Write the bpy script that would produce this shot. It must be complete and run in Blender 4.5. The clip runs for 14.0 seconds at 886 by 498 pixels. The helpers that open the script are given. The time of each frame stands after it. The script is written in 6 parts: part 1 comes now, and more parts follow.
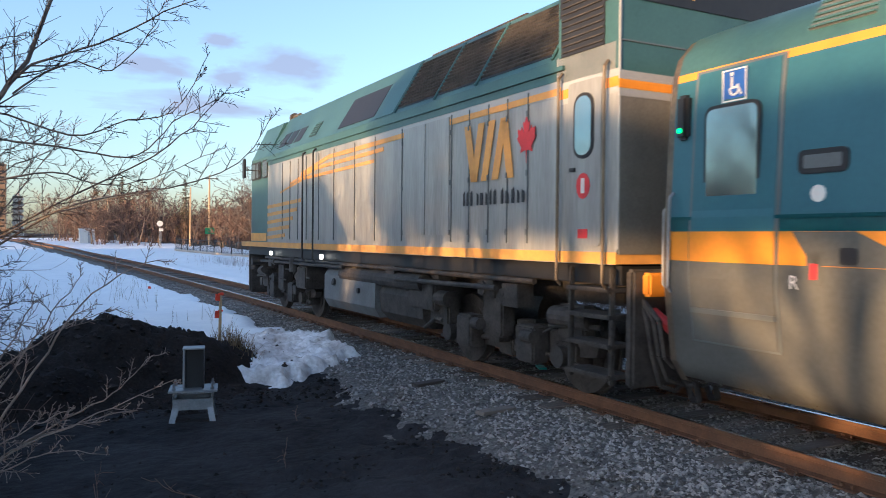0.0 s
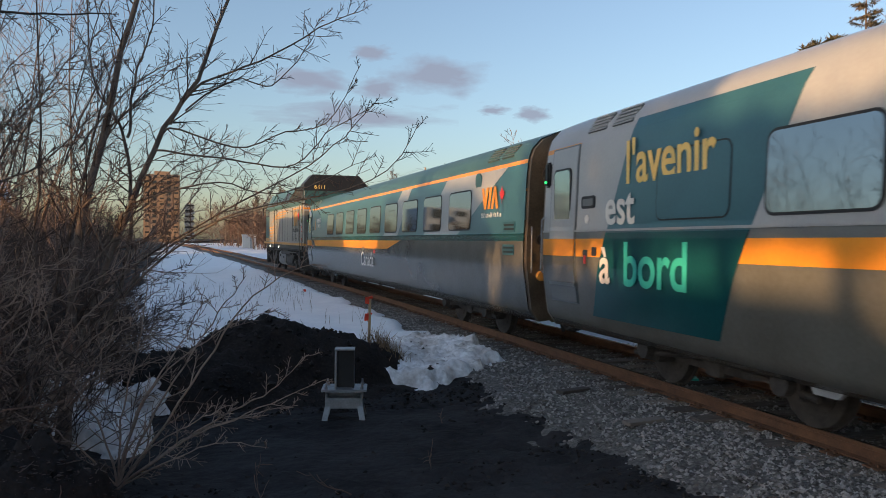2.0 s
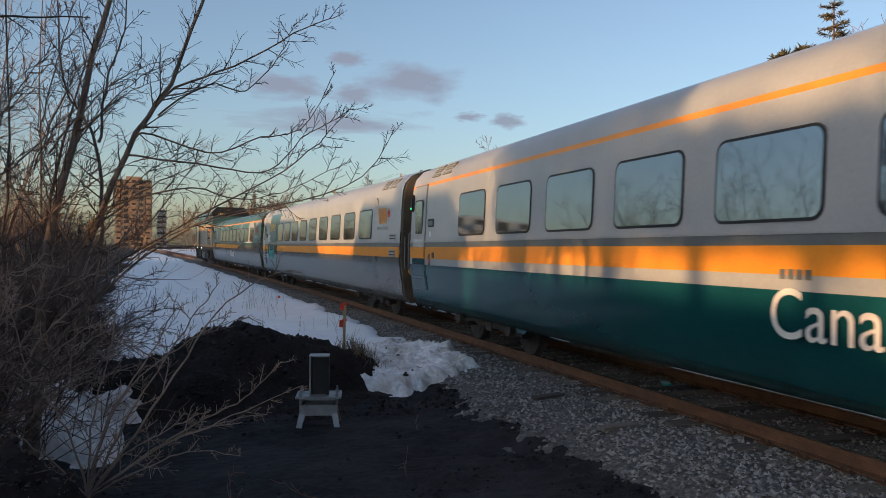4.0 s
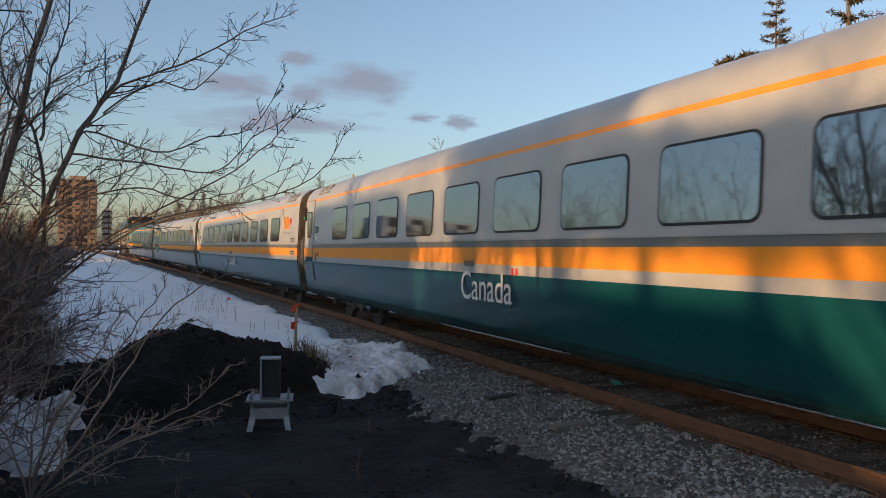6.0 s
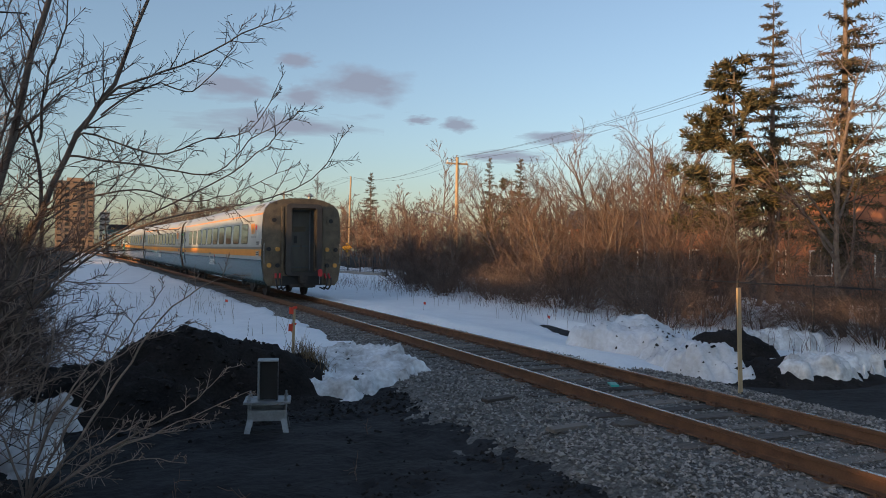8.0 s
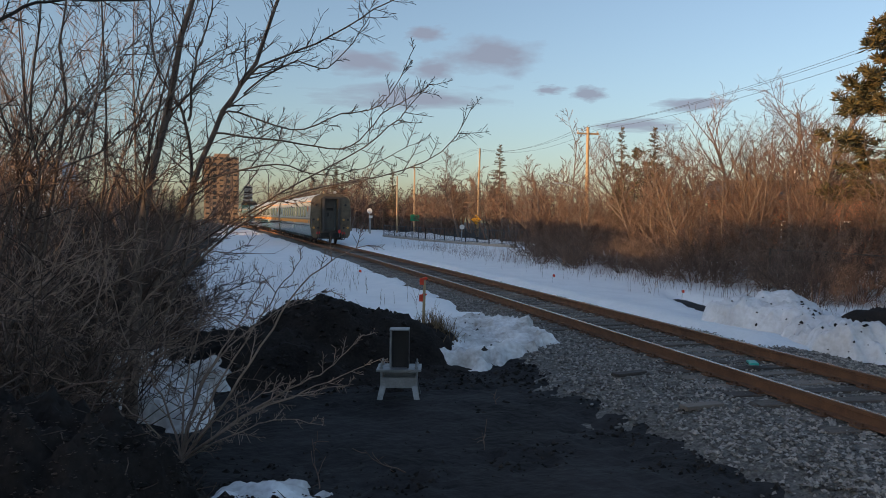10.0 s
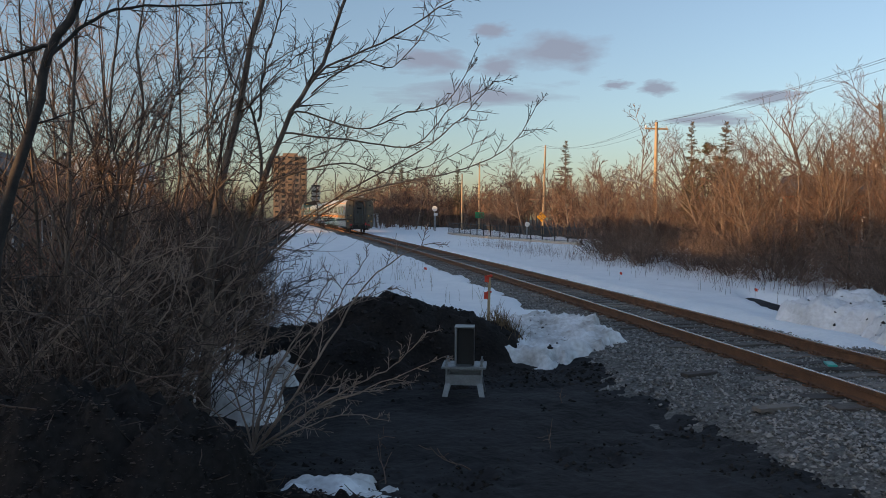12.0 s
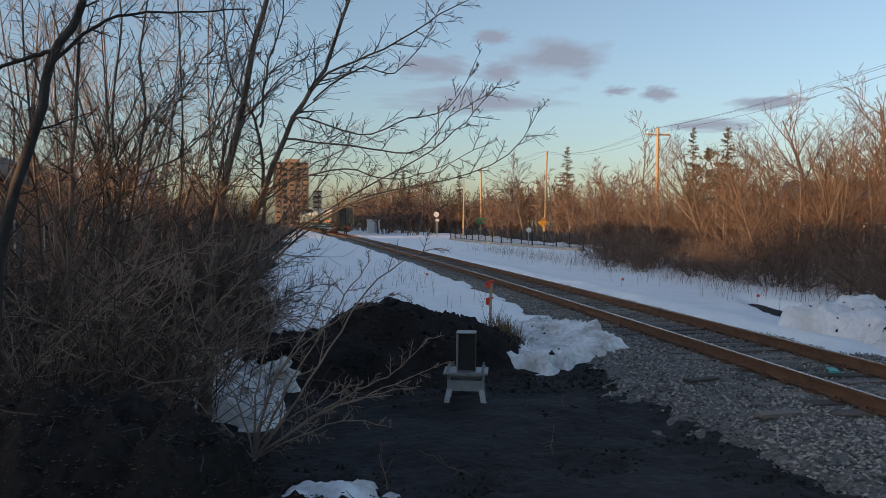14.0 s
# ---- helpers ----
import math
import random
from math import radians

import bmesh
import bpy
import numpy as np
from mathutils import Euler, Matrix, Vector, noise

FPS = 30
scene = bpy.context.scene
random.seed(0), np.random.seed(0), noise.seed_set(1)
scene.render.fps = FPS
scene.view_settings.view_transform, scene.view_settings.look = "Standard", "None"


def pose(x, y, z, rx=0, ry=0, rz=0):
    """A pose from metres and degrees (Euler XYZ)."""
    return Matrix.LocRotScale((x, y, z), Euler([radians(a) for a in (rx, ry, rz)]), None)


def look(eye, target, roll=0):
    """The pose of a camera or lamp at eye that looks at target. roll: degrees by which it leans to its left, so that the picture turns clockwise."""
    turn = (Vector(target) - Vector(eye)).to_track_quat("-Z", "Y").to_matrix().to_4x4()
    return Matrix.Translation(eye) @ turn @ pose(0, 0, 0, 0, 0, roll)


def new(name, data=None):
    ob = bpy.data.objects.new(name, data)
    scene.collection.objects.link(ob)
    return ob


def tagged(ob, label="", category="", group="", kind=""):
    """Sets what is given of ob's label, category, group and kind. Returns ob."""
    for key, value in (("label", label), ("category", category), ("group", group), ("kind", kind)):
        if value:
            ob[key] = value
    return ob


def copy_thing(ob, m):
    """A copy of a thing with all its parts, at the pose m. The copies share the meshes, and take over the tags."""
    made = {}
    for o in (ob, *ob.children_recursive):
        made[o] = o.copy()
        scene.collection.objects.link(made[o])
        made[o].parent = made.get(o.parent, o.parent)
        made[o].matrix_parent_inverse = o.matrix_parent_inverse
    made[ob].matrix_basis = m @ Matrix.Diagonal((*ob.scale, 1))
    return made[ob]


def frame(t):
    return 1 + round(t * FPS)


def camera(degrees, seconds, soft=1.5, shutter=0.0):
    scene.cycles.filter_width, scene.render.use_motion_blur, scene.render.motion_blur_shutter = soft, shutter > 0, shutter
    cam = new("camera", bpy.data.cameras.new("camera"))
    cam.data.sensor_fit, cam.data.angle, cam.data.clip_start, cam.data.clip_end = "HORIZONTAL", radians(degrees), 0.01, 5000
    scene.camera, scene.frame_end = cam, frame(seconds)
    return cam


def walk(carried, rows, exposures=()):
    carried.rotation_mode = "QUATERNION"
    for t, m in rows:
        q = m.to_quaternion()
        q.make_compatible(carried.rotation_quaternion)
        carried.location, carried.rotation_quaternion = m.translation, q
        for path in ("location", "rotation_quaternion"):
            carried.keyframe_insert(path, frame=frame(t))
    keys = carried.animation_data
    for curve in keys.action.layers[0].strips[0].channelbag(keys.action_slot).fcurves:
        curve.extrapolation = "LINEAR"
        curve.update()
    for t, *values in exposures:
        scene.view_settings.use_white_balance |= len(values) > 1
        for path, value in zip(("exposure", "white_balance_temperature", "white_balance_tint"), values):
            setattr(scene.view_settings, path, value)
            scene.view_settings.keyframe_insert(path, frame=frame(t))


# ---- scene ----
cam = camera(59.26, 14.0, soft=0.65, shutter=0.08)
EYE = (0.0, 0.0, 1.824)
TURNS = (
    (0.0, -28.94, -0.85, -0.62), (0.2, -25.42, -0.93, -0.38), (0.5, -22.05, -1.06, -0.14), (1.0, -19.40, -1.01, -0.38), (1.5, -18.54, -0.96, -0.60),
    (2.0, -18.35, -0.57, -0.60), (2.2, -18.35, -0.53, -0.60), (4.3, -20.74, -0.03, -0.62), (4.5, -21.15, -0.03, -0.62),
    (5.0, -22.14, -0.02, -0.62), (5.5, -23.06, -0.02, -0.60), (6.0, -23.65, 0.02, -0.60), (6.5, -24.04, 0.22, -0.62),
    (7.0, -24.07, 0.23, -0.62), (7.2, -24.07, 0.23, -0.62), (9.3, -19.27, -0.71, -0.74), (9.5, -17.66, -1.20, -0.72),
    (10.0, -14.35, -1.99, -0.64), (10.5, -12.17, -2.22, -0.50), (11.0, -10.88, -2.23, -0.47), (11.5, -10.05, -2.23, -0.43),
    (12.0, -9.58, -2.22, -0.43), (12.5, -9.47, -2.22, -0.43), (13.0, -9.48, -2.03, -0.43), (13.5, -9.47, -1.84, -0.42),
    (14.0, -9.46, -1.80, -0.43))
walk(cam, [(t, pose(*EYE, 90 + pitch, roll, yaw)) for t, yaw, pitch, roll in TURNS], exposures=[(0.0, 1.36, 5450, 12), (0.5, 1.20, 5700, 12), (1.0, 1.04, 5900, 12), (1.5, 0.88, 6050, 12), (2.2, 0.72, 6100, 12), (4.5, 0.59, 6050, 12), (14.0, 0.61, 6200, 12)])

# ---- light ----
SUN = Vector((-0.95, -0.30, 0.0)).normalized() * math.cos(radians(5.0)) + Vector((0, 0, math.sin(radians(5.0))))
world = bpy.data.worlds.new("world")
scene.world = world
world.use_nodes = True
sky = world.node_tree.nodes.new("ShaderNodeTexSky")
sky.sky_type, sky.sun_disc = "NISHITA", False
sky.sun_elevation, sky.sun_rotation = radians(8.0), math.atan2(SUN.x, SUN.y)
sky.air_density, sky.dust_density, sky.ozone_density = 1.0, 1.5, 2.0
pale = world.node_tree.nodes.new("ShaderNodeHueSaturation")
pale.inputs["Saturation"].default_value = 0.84
world.node_tree.links.new(sky.outputs[0], pale.inputs["Color"])
world.node_tree.links.new(pale.outputs[0], world.node_tree.nodes["Background"].inputs[0])
world.node_tree.nodes["Background"].inputs[1].default_value = 0.15
sun = new("sun", bpy.data.lights.new("sun", "SUN"))
sun.data.energy, sun.data.angle, sun.data.color = 4.6, radians(0.6), (1.0, 0.56, 0.22)
sun.matrix_basis = look(SUN * 50, (0, 0, 0))


# ---- materials ----
def mat(name, a, b=None, scale=6.0, rough=0.7, metal=0.0, bump=0.0, fine=40.0, per="", mix=0.5, spec=0.5, stretch=(1, 1, 1)):
    """Two tones mixed by noise at two scales, with relief; per: a further spread of tone by object or by island."""
    m = bpy.data.materials.new(name)
    m.use_nodes = True
    n, l = m.node_tree.nodes, m.node_tree.links
    p = n["Principled BSDF"]
    p.inputs["Roughness"].default_value, p.inputs["Metallic"].default_value = rough, metal
    p.inputs["Specular IOR Level"].default_value = spec
    b = b or tuple(c * 0.7 for c in a)
    co, mp = n.new("ShaderNodeTexCoord"), n.new("ShaderNodeMapping")
    mp.inputs["Scale"].default_value = stretch
    l.new(co.outputs["Object"], mp.inputs[0])
    n1, n2 = n.new("ShaderNodeTexNoise"), n.new("ShaderNodeTexNoise")
    n1.inputs["Scale"].default_value, n1.inputs["Detail"].default_value = scale, 6
    n2.inputs["Scale"].default_value, n2.inputs["Detail"].default_value = fine, 4
    l.new(mp.outputs[0], n1.inputs["Vector"]), l.new(mp.outputs[0], n2.inputs["Vector"])
    add = n.new("ShaderNodeMath")
    add.operation = "MULTIPLY_ADD"
    l.new(n2.outputs[0], add.inputs[0])
    add.inputs[1].default_value = 0.6
    sub = n.new("ShaderNodeMath")
    sub.operation = "SUBTRACT"
    l.new(n1.outputs[0], sub.inputs[0])
    sub.inputs[1].default_value = 0.3
    l.new(sub.outputs[0], add.inputs[2])
    last = add.outputs[0]
    if per:
        src = n.new("ShaderNodeObjectInfo" if per == "object" else "ShaderNodeNewGeometry")
        out = src.outputs["Random" if per == "object" else "Random Per Island"]
        pa = n.new("ShaderNodeMath")
        pa.operation = "MULTIPLY_ADD"
        l.new(out, pa.inputs[0])
        pa.inputs[1].default_value = 0.8
        sh = n.new("ShaderNodeMath")
        sh.operation = "SUBTRACT"
        l.new(last, sh.inputs[0])
        sh.inputs[1].default_value = 0.4
        l.new(sh.outputs[0], pa.inputs[2])
        last = pa.outputs[0]
    ramp = n.new("ShaderNodeValToRGB")
    ramp.color_ramp.elements[0].position, ramp.color_ramp.elements[1].position = mix - 0.3, mix + 0.3
    ramp.color_ramp.elements[0].color, ramp.color_ramp.elements[1].color = (*b, 1), (*a, 1)
    l.new(last, ramp.inputs[0])
    l.new(ramp.outputs[0], p.inputs["Base Color"])
    if bump:
        bp = n.new("ShaderNodeBump")
        bp.inputs["Strength"].default_value, bp.inputs["Distance"].default_value = min(1.0, bump * 10), bump
        l.new(add.outputs[0], bp.inputs["Height"]), l.new(bp.outputs[0], p.inputs["Normal"])
    return m


def glow(name, c, strength):
    m = mat(name, c)
    p = m.node_tree.nodes["Principled BSDF"]
    p.inputs["Emission Color"].default_value, p.inputs["Emission Strength"].default_value = (*c, 1), strength
    return m


SOIL = mat("black_soil", (0.036, 0.030, 0.027), (0.006, 0.005, 0.005), 1.6, 0.95, 0, 0.05, 22, spec=0.2)
TROD = mat("trodden_soil", (0.040, 0.039, 0.041), (0.006, 0.0055, 0.006), 1.3, 0.9, 0, 0.07, 9, spec=0.25)
CLOD = mat("clods", (0.042, 0.037, 0.034), (0.010, 0.009, 0.008), 9, 0.95, 0, 0.02, 50, "island", spec=0.2)
GRASS = mat("dead_grass", (0.24, 0.17, 0.09), (0.10, 0.07, 0.04), 5, 0.9, per="island")
SNOW = mat("snow", (0.93, 0.94, 0.95), (0.80, 0.82, 0.85), 1.2, 0.6, 0, 0.05, 9, spec=0.3)
DIRTY = mat("dirty_snow", (0.90, 0.91, 0.92), (0.24, 0.21, 0.18), 2.2, 0.7, 0, 0.06, 11, mix=0.40)
BALLAST = mat("ballast_bed", (0.23, 0.215, 0.195), (0.030, 0.027, 0.025), 20, 0.95, 0, 0.04, 55)
STONE = mat("crushed_stone", (0.34, 0.32, 0.30), (0.085, 0.078, 0.072), 14, 0.9, 0, 0.004, 60, "island")
RUST = mat("rusty_rail", (0.185, 0.092, 0.046), (0.08, 0.040, 0.024), 5, 0.8, 0.1, 0.002, 60)
HEAD = mat("worn_rail_head", (0.62, 0.60, 0.58), (0.42, 0.38, 0.35), 8, 0.25, 0.9, 0, 60)
TIE = mat("weathered_tie", (0.20, 0.17, 0.145), (0.07, 0.058, 0.05), 3, 0.9, 0, 0.01, 30, "object", stretch=(1, 8, 8))
BARK = mat("bark", (0.20, 0.155, 0.125), (0.085, 0.064, 0.052), 8, 0.9, 0, 0.004, 60)
TWIG = mat("twigs", (0.105, 0.068, 0.052), (0.040, 0.028, 0.024), 3, 0.85, per="island")
SHOOTM = mat("young_shoot_bark", (0.30, 0.225, 0.18), (0.13, 0.095, 0.076), 3, 0.85, per="island")
BUSHM = mat("bush_twigs", (0.175, 0.108, 0.078), (0.055, 0.035, 0.028), 0.8, 0.9, per="island")
DARKBUSH = mat("shaded_shrub_twigs", (0.21, 0.150, 0.118), (0.050, 0.036, 0.030), 0.8, 0.9, per="island")
UNDERM = mat("undergrowth_stems", (0.115, 0.082, 0.066), (0.030, 0.022, 0.019), 2.0, 0.9, per="island")
# paler copy of the twigs, with skylight put into the colour
LITTWIG = mat("skylit_twigs", (0.27, 0.185, 0.138), (0.075, 0.052, 0.042), 3, 0.85, per="island")
LEAFLIT = mat("leaf_litter", (0.090, 0.062, 0.048), (0.012, 0.009, 0.008), 4, 0.9, per="island")
DARKBARK = mat("dark_bark", (0.06, 0.05, 0.045), (0.025, 0.022, 0.02), 10, 0.9, 0, 0.008, 50)
PINE = mat("needles", (0.115, 0.088, 0.034), (0.030, 0.034, 0.014), 1.2, 0.8, per="island")
SPRUCE = mat("spruce_needles", (0.110, 0.078, 0.036), (0.028, 0.030, 0.015), 1.2, 0.8, per="island")
GALV = mat("galvanised_steel", (0.34, 0.355, 0.37), (0.20, 0.21, 0.22), 7, 0.5, 0.5, 0.001, 50)
BLACKM = mat("black_paint", (0.018, 0.018, 0.02), (0.010, 0.010, 0.011), 8, 0.5)
LATH = mat("pine_lath", (0.52, 0.40, 0.24), (0.36, 0.26, 0.15), 5, 0.8, stretch=(8, 8, 1))
ORANGEP = mat("orange_ribbon", (0.85, 0.08, 0.03), (0.6, 0.05, 0.02), 9, 0.6)
POLE = mat("pole_wood", (0.46, 0.33, 0.19), (0.30, 0.21, 0.13), 4, 0.85, stretch=(8, 8, 1))
WIRE = mat("wire", (0.05, 0.05, 0.055), rough=0.6)
BRICK = mat("brick", (0.36, 0.16, 0.09), (0.24, 0.10, 0.06), 3, 0.9, 0, 0.004, 30)
ROOF = mat("shingle", (0.16, 0.14, 0.125), (0.08, 0.07, 0.065), 2, 0.9, 0, 0.004, 30)
TRIM = mat("white_trim", (0.72, 0.70, 0.66), (0.6, 0.58, 0.55), 3, 0.6)
CONC = mat("concrete", (0.42, 0.38, 0.33), (0.28, 0.25, 0.22), 2, 0.9, 0, 0.004, 30)
TOWERM = mat("tan_concrete", (0.30, 0.215, 0.155), (0.23, 0.16, 0.115), 0.05, 0.9)
DARKGLASS = mat("dark_glass", (0.05, 0.055, 0.06), (0.03, 0.03, 0.035), 3, 0.08)
# train paints
TEAL = mat("teal_paint", (0.034, 0.118, 0.152), (0.024, 0.090, 0.120), 1.2, 0.28, 0, 0, 25)
TEALROOF = mat("teal_roof_paint", (0.052, 0.125, 0.128), (0.030, 0.080, 0.085), 1.2, 0.4, 0, 0, 25)
DTEAL = mat("dark_teal_paint", (0.008, 0.070, 0.082), (0.005, 0.050, 0.060), 1.2, 0.22, 0, 0, 25)
LGREY = mat("light_grey_paint", (0.35, 0.365, 0.38), (0.28, 0.292, 0.305), 1.4, 0.3, 0, 0, 25)
OLIVE = mat("dusty_grey_paint", (0.150, 0.155, 0.145), (0.105, 0.105, 0.095), 1.4, 0.22, 0.15, 0, 25)
DGREY = mat("dark_grey_paint", (0.13, 0.145, 0.15), (0.09, 0.10, 0.105), 2, 0.35)
YELLOW = mat("yellow_stripe", (0.74, 0.285, 0.020), (0.62, 0.225, 0.016), 2, 0.35, 0, 0, 25)
LOCOGREY = mat("locomotive_grey", (0.34, 0.35, 0.345), (0.185, 0.19, 0.185), 1.6, 0.3, 0.1, 0, 14, stretch=(2, 2, 0.3))
STEELEND = mat("grimy_steel", (0.215, 0.170, 0.115), (0.075, 0.060, 0.046), 3, 0.45, 0.45, 0.003, 30)
FADED = mat("faded_yellow", (0.66, 0.33, 0.065), (0.44, 0.22, 0.06), 3, 0.45, 0, 0, 14)
GRIME = mat("running_gear_grime", (0.082, 0.072, 0.064), (0.014, 0.013, 0.012), 5, 0.75, 0.1, 0.006, 30)
TANK = mat("grey_tank", (0.17, 0.18, 0.18), (0.09, 0.09, 0.088), 3, 0.5, 0.1, 0.003, 30)
DIAPHRAGM = mat("diaphragm_rubber", (0.050, 0.047, 0.044), (0.022, 0.020, 0.019), 3, 0.5, 0, 0.002, 30)
DOORTAN = mat("dusty_door_paint", (0.17, 0.155, 0.13), (0.10, 0.09, 0.078), 2.5, 0.5, 0, 0, 20, stretch=(3, 3, .5))
RUBBER = mat("rubber", (0.02, 0.02, 0.021), rough=0.6)
MIRROR = mat("coated_window", (0.33, 0.36, 0.385), (0.30, 0.33, 0.355), 0.8, 0.04, 1.0, 0, 3)
DOORGLASS = mat("door_window", (0.40, 0.50, 0.50), (0.36, 0.46, 0.46), 0.8, 0.08, 0.85, 0, 3)
REDP = mat("red_paint", (0.62, 0.035, 0.04), (0.45, 0.03, 0.03), 6, 0.5)
WHITEP = mat("white_lettering", (0.74, 0.72, 0.68), (0.62, 0.60, 0.57), 6, 0.5)
GREENL = mat("mint_lettering", (0.04, 0.42, 0.36), (0.03, 0.34, 0.30), 6, 0.4)
CREAML = mat("cream_lettering", (0.80, 0.55, 0.17), (0.72, 0.48, 0.13), 6, 0.4)
BLUEP = mat("blue_sign", (0.03, 0.12, 0.45), rough=0.4)
GREENLAMP = glow("green_lamp", (0.05, 0.9, 0.2), 1.0)
WHITELAMP = glow("small_headlamp", (1.0, 0.9, 0.7), 2.0)


# ---- mesh helpers ----
def part(name, bm, material, parent=None, label=""):
    me = bpy.data.meshes.new(name)
    bm.to_mesh(me)
    bm.free()
    for m in material if isinstance(material, (list, tuple)) else [material]:
        me.materials.append(m)
    ob = new(name, me)
    ob.parent = parent
    return tagged(ob, label)


def piece(name, me, parent, m=None):
    """One more object on a shared mesh."""
    ob = new(name, me)
    ob.parent = parent
    if m is not None:
        ob.matrix_basis = m
    return ob


def thing(name, label, category, group="", at=None, kind=""):
    ob = tagged(new(name), label, category, group, kind)
    if at is not None:
        ob.matrix_basis = at
    return ob


def box(bm, x0, x1, y0, y1, z0, z1, bevel=0.0, m=None):
    g = bmesh.ops.create_cube(bm, size=1.0)["verts"]
    bmesh.ops.scale(bm, vec=(x1 - x0, y1 - y0, z1 - z0), verts=g)
    bmesh.ops.translate(bm, vec=((x0 + x1) / 2, (y0 + y1) / 2, (z0 + z1) / 2), verts=g)
    if bevel:
        es = list({e for v in g for e in v.link_edges})
        r = bmesh.ops.bevel(bm, geom=es, offset=bevel, segments=2, affect="EDGES")
        g = list({v for f in r["faces"] for v in f.verts} | {v for v in g if v.is_valid})
    if m is not None:
        bmesh.ops.transform(bm, matrix=m, verts=g)
    return bm


def boxes(*rows, bevel=0.0):
    bm = bmesh.new()
    for r in rows:
        box(bm, *r, bevel=bevel)
    return bm


def cyl(bm, r, h, m, n=20, r2=None):
    """A cylinder or cone along local z, centred, posed by m."""
    bmesh.ops.create_cone(bm, cap_ends=True, segments=n, radius1=r, radius2=r if r2 is None else r2, depth=h, matrix=m)
    return bm


def rod(bm, a, b, r, n=8):
    a, b = Vector(a), Vector(b)
    m = Matrix.Translation((a + b) / 2) @ (b - a).to_track_quat("Z", "Y").to_matrix().to_4x4()
    return cyl(bm, r, (b - a).length, m, n)


def rods(rows, r, n=8):
    bm = bmesh.new()
    for line in rows:
        for a, b in zip(line, line[1:]):
            rod(bm, a, b, r, n)
    return bm


def prism(outline, y0, y1, bm=None):
    """An (x, z) outline drawn out along y, closed at both ends."""
    bm = bm or bmesh.new()
    a = [bm.verts.new((x, y0, z)) for x, z in outline]
    b = [bm.verts.new((x, y1, z)) for x, z in outline]
    k = len(outline)
    for i in range(k):
        bm.faces.new((a[i], a[(i + 1) % k], b[(i + 1) % k], b[i]))
    bm.faces.new(a[::-1]), bm.faces.new(b)
    bmesh.ops.recalc_face_normals(bm, faces=bm.faces)
    return bm


def plate(outline, x, thick, bm=None):
    """A (y, z) outline standing in the plane x, thick towards -x."""
    bm = bm or bmesh.new()
    a = [bm.verts.new((x, y, z)) for y, z in outline]
    b = [bm.verts.new((x - thick, y, z)) for y, z in outline]
    k = len(outline)
    for i in range(k):
        bm.faces.new((a[i], a[(i + 1) % k], b[(i + 1) % k], b[i]))
    bm.faces.new(a[::-1]), bm.faces.new(b)
    bmesh.ops.recalc_face_normals(bm, faces=bm.faces)
    return bm


def rounded(w, h, r, n=4):
    pts = []
    for cx, cz, a0 in ((w / 2 - r, h / 2 - r, 0), (-w / 2 + r, h / 2 - r, 90), (-w / 2 + r, -h / 2 + r, 180), (w / 2 - r, -h / 2 + r, 270)):
        for i in range(n + 1):
            a = radians(a0 + 90 * i / n)
            pts.append((cx + r * math.cos(a), cz + r * math.sin(a)))
    return pts


def mesh_from(name, verts, faces, material, smooth=False):
    me = bpy.data.meshes.new(name)
    me.from_pydata(verts, [], faces)
    me.materials.append(material)
    if smooth:
        me.polygons.foreach_set("use_smooth", [True] * len(me.polygons))
    me.update()
    return me


def writing(text, size, material, name, parent, m, label="", spacing=1.0, bold=0.0):
    """Flat lettering as a mesh, in the plane given by m (its x along the line, its y up)."""
    cu = bpy.data.curves.new(name, "FONT")
    cu.body, cu.size, cu.extrude, cu.space_character, cu.offset = text, size, 0.002, spacing, bold
    tmp = bpy.data.objects.new(name, cu)
    scene.collection.objects.link(tmp)
    bpy.context.view_layer.update()
    me = bpy.data.meshes.new_from_object(tmp)
    bpy.data.objects.remove(tmp)
    me.materials.clear()
    me.materials.append(material)
    ob = new(name, me)
    ob.parent, ob.matrix_basis = parent, m
    return tagged(ob, label)


def on_side(x, y, z, sx=1.0, lean=0.0):
    """The plane of a car's left side: reading runs towards -y, up is z."""
    return Matrix.Translation((x, y, z)) @ Matrix(((0, 0, -1, 0), (-1, 0, 0, 0), (0, 1, 0, 0), (0, 0, 0, 1))) @ Matrix.Diagonal((sx, 1, 1, 1))


# ---- the line of the track ----
def near_rail(y):
    if y < 0:
        return 5.86 + 0.0431 * y
    q = min(y, 100.0)
    x = 5.86 + 0.0431 * q - 0.000962 * q * q + 0.401 * (q / 50) ** 3
    return x - 0.053 * max(0.0, y - 100.0)


def slope(y):
    return (near_rail(y + 0.5) - near_rail(y - 0.5))


def rise(y):
    q = max(0.0, min(y, 100.0))
    return -0.00455 * q + 0.0000753 * q * q + 0.3 * (1 - math.exp(-max(0.0, y - 100) / 60))


def on_track(o, y, z=0.0):
    """The point o metres to the right of the near rail."""
    s = slope(y)
    k = math.hypot(1, s)
    return (near_rail(y) + o / k, y - o * s / k, rise(y) + z)


def fbm(x, y, scale, seed=0.0):
    return noise.fractal(Vector((x * scale, y * scale, seed)), 1.0, 2.0, 4)


def smooth(a, b, x):
    t = min(1.0, max(0.0, (x - a) / (b - a)))
    return t * t * (3 - 2 * t)


def hump(x, y, cx, cy, rx, ry, turn=0.0):
    c, s = math.cos(radians(turn)), math.sin(radians(turn))
    u, v = ((x - cx) * c + (y - cy) * s) / rx, (-(x - cx) * s + (y - cy) * c) / ry
    return max(0.0, 1 - (u * u + v * v)) ** 0.8


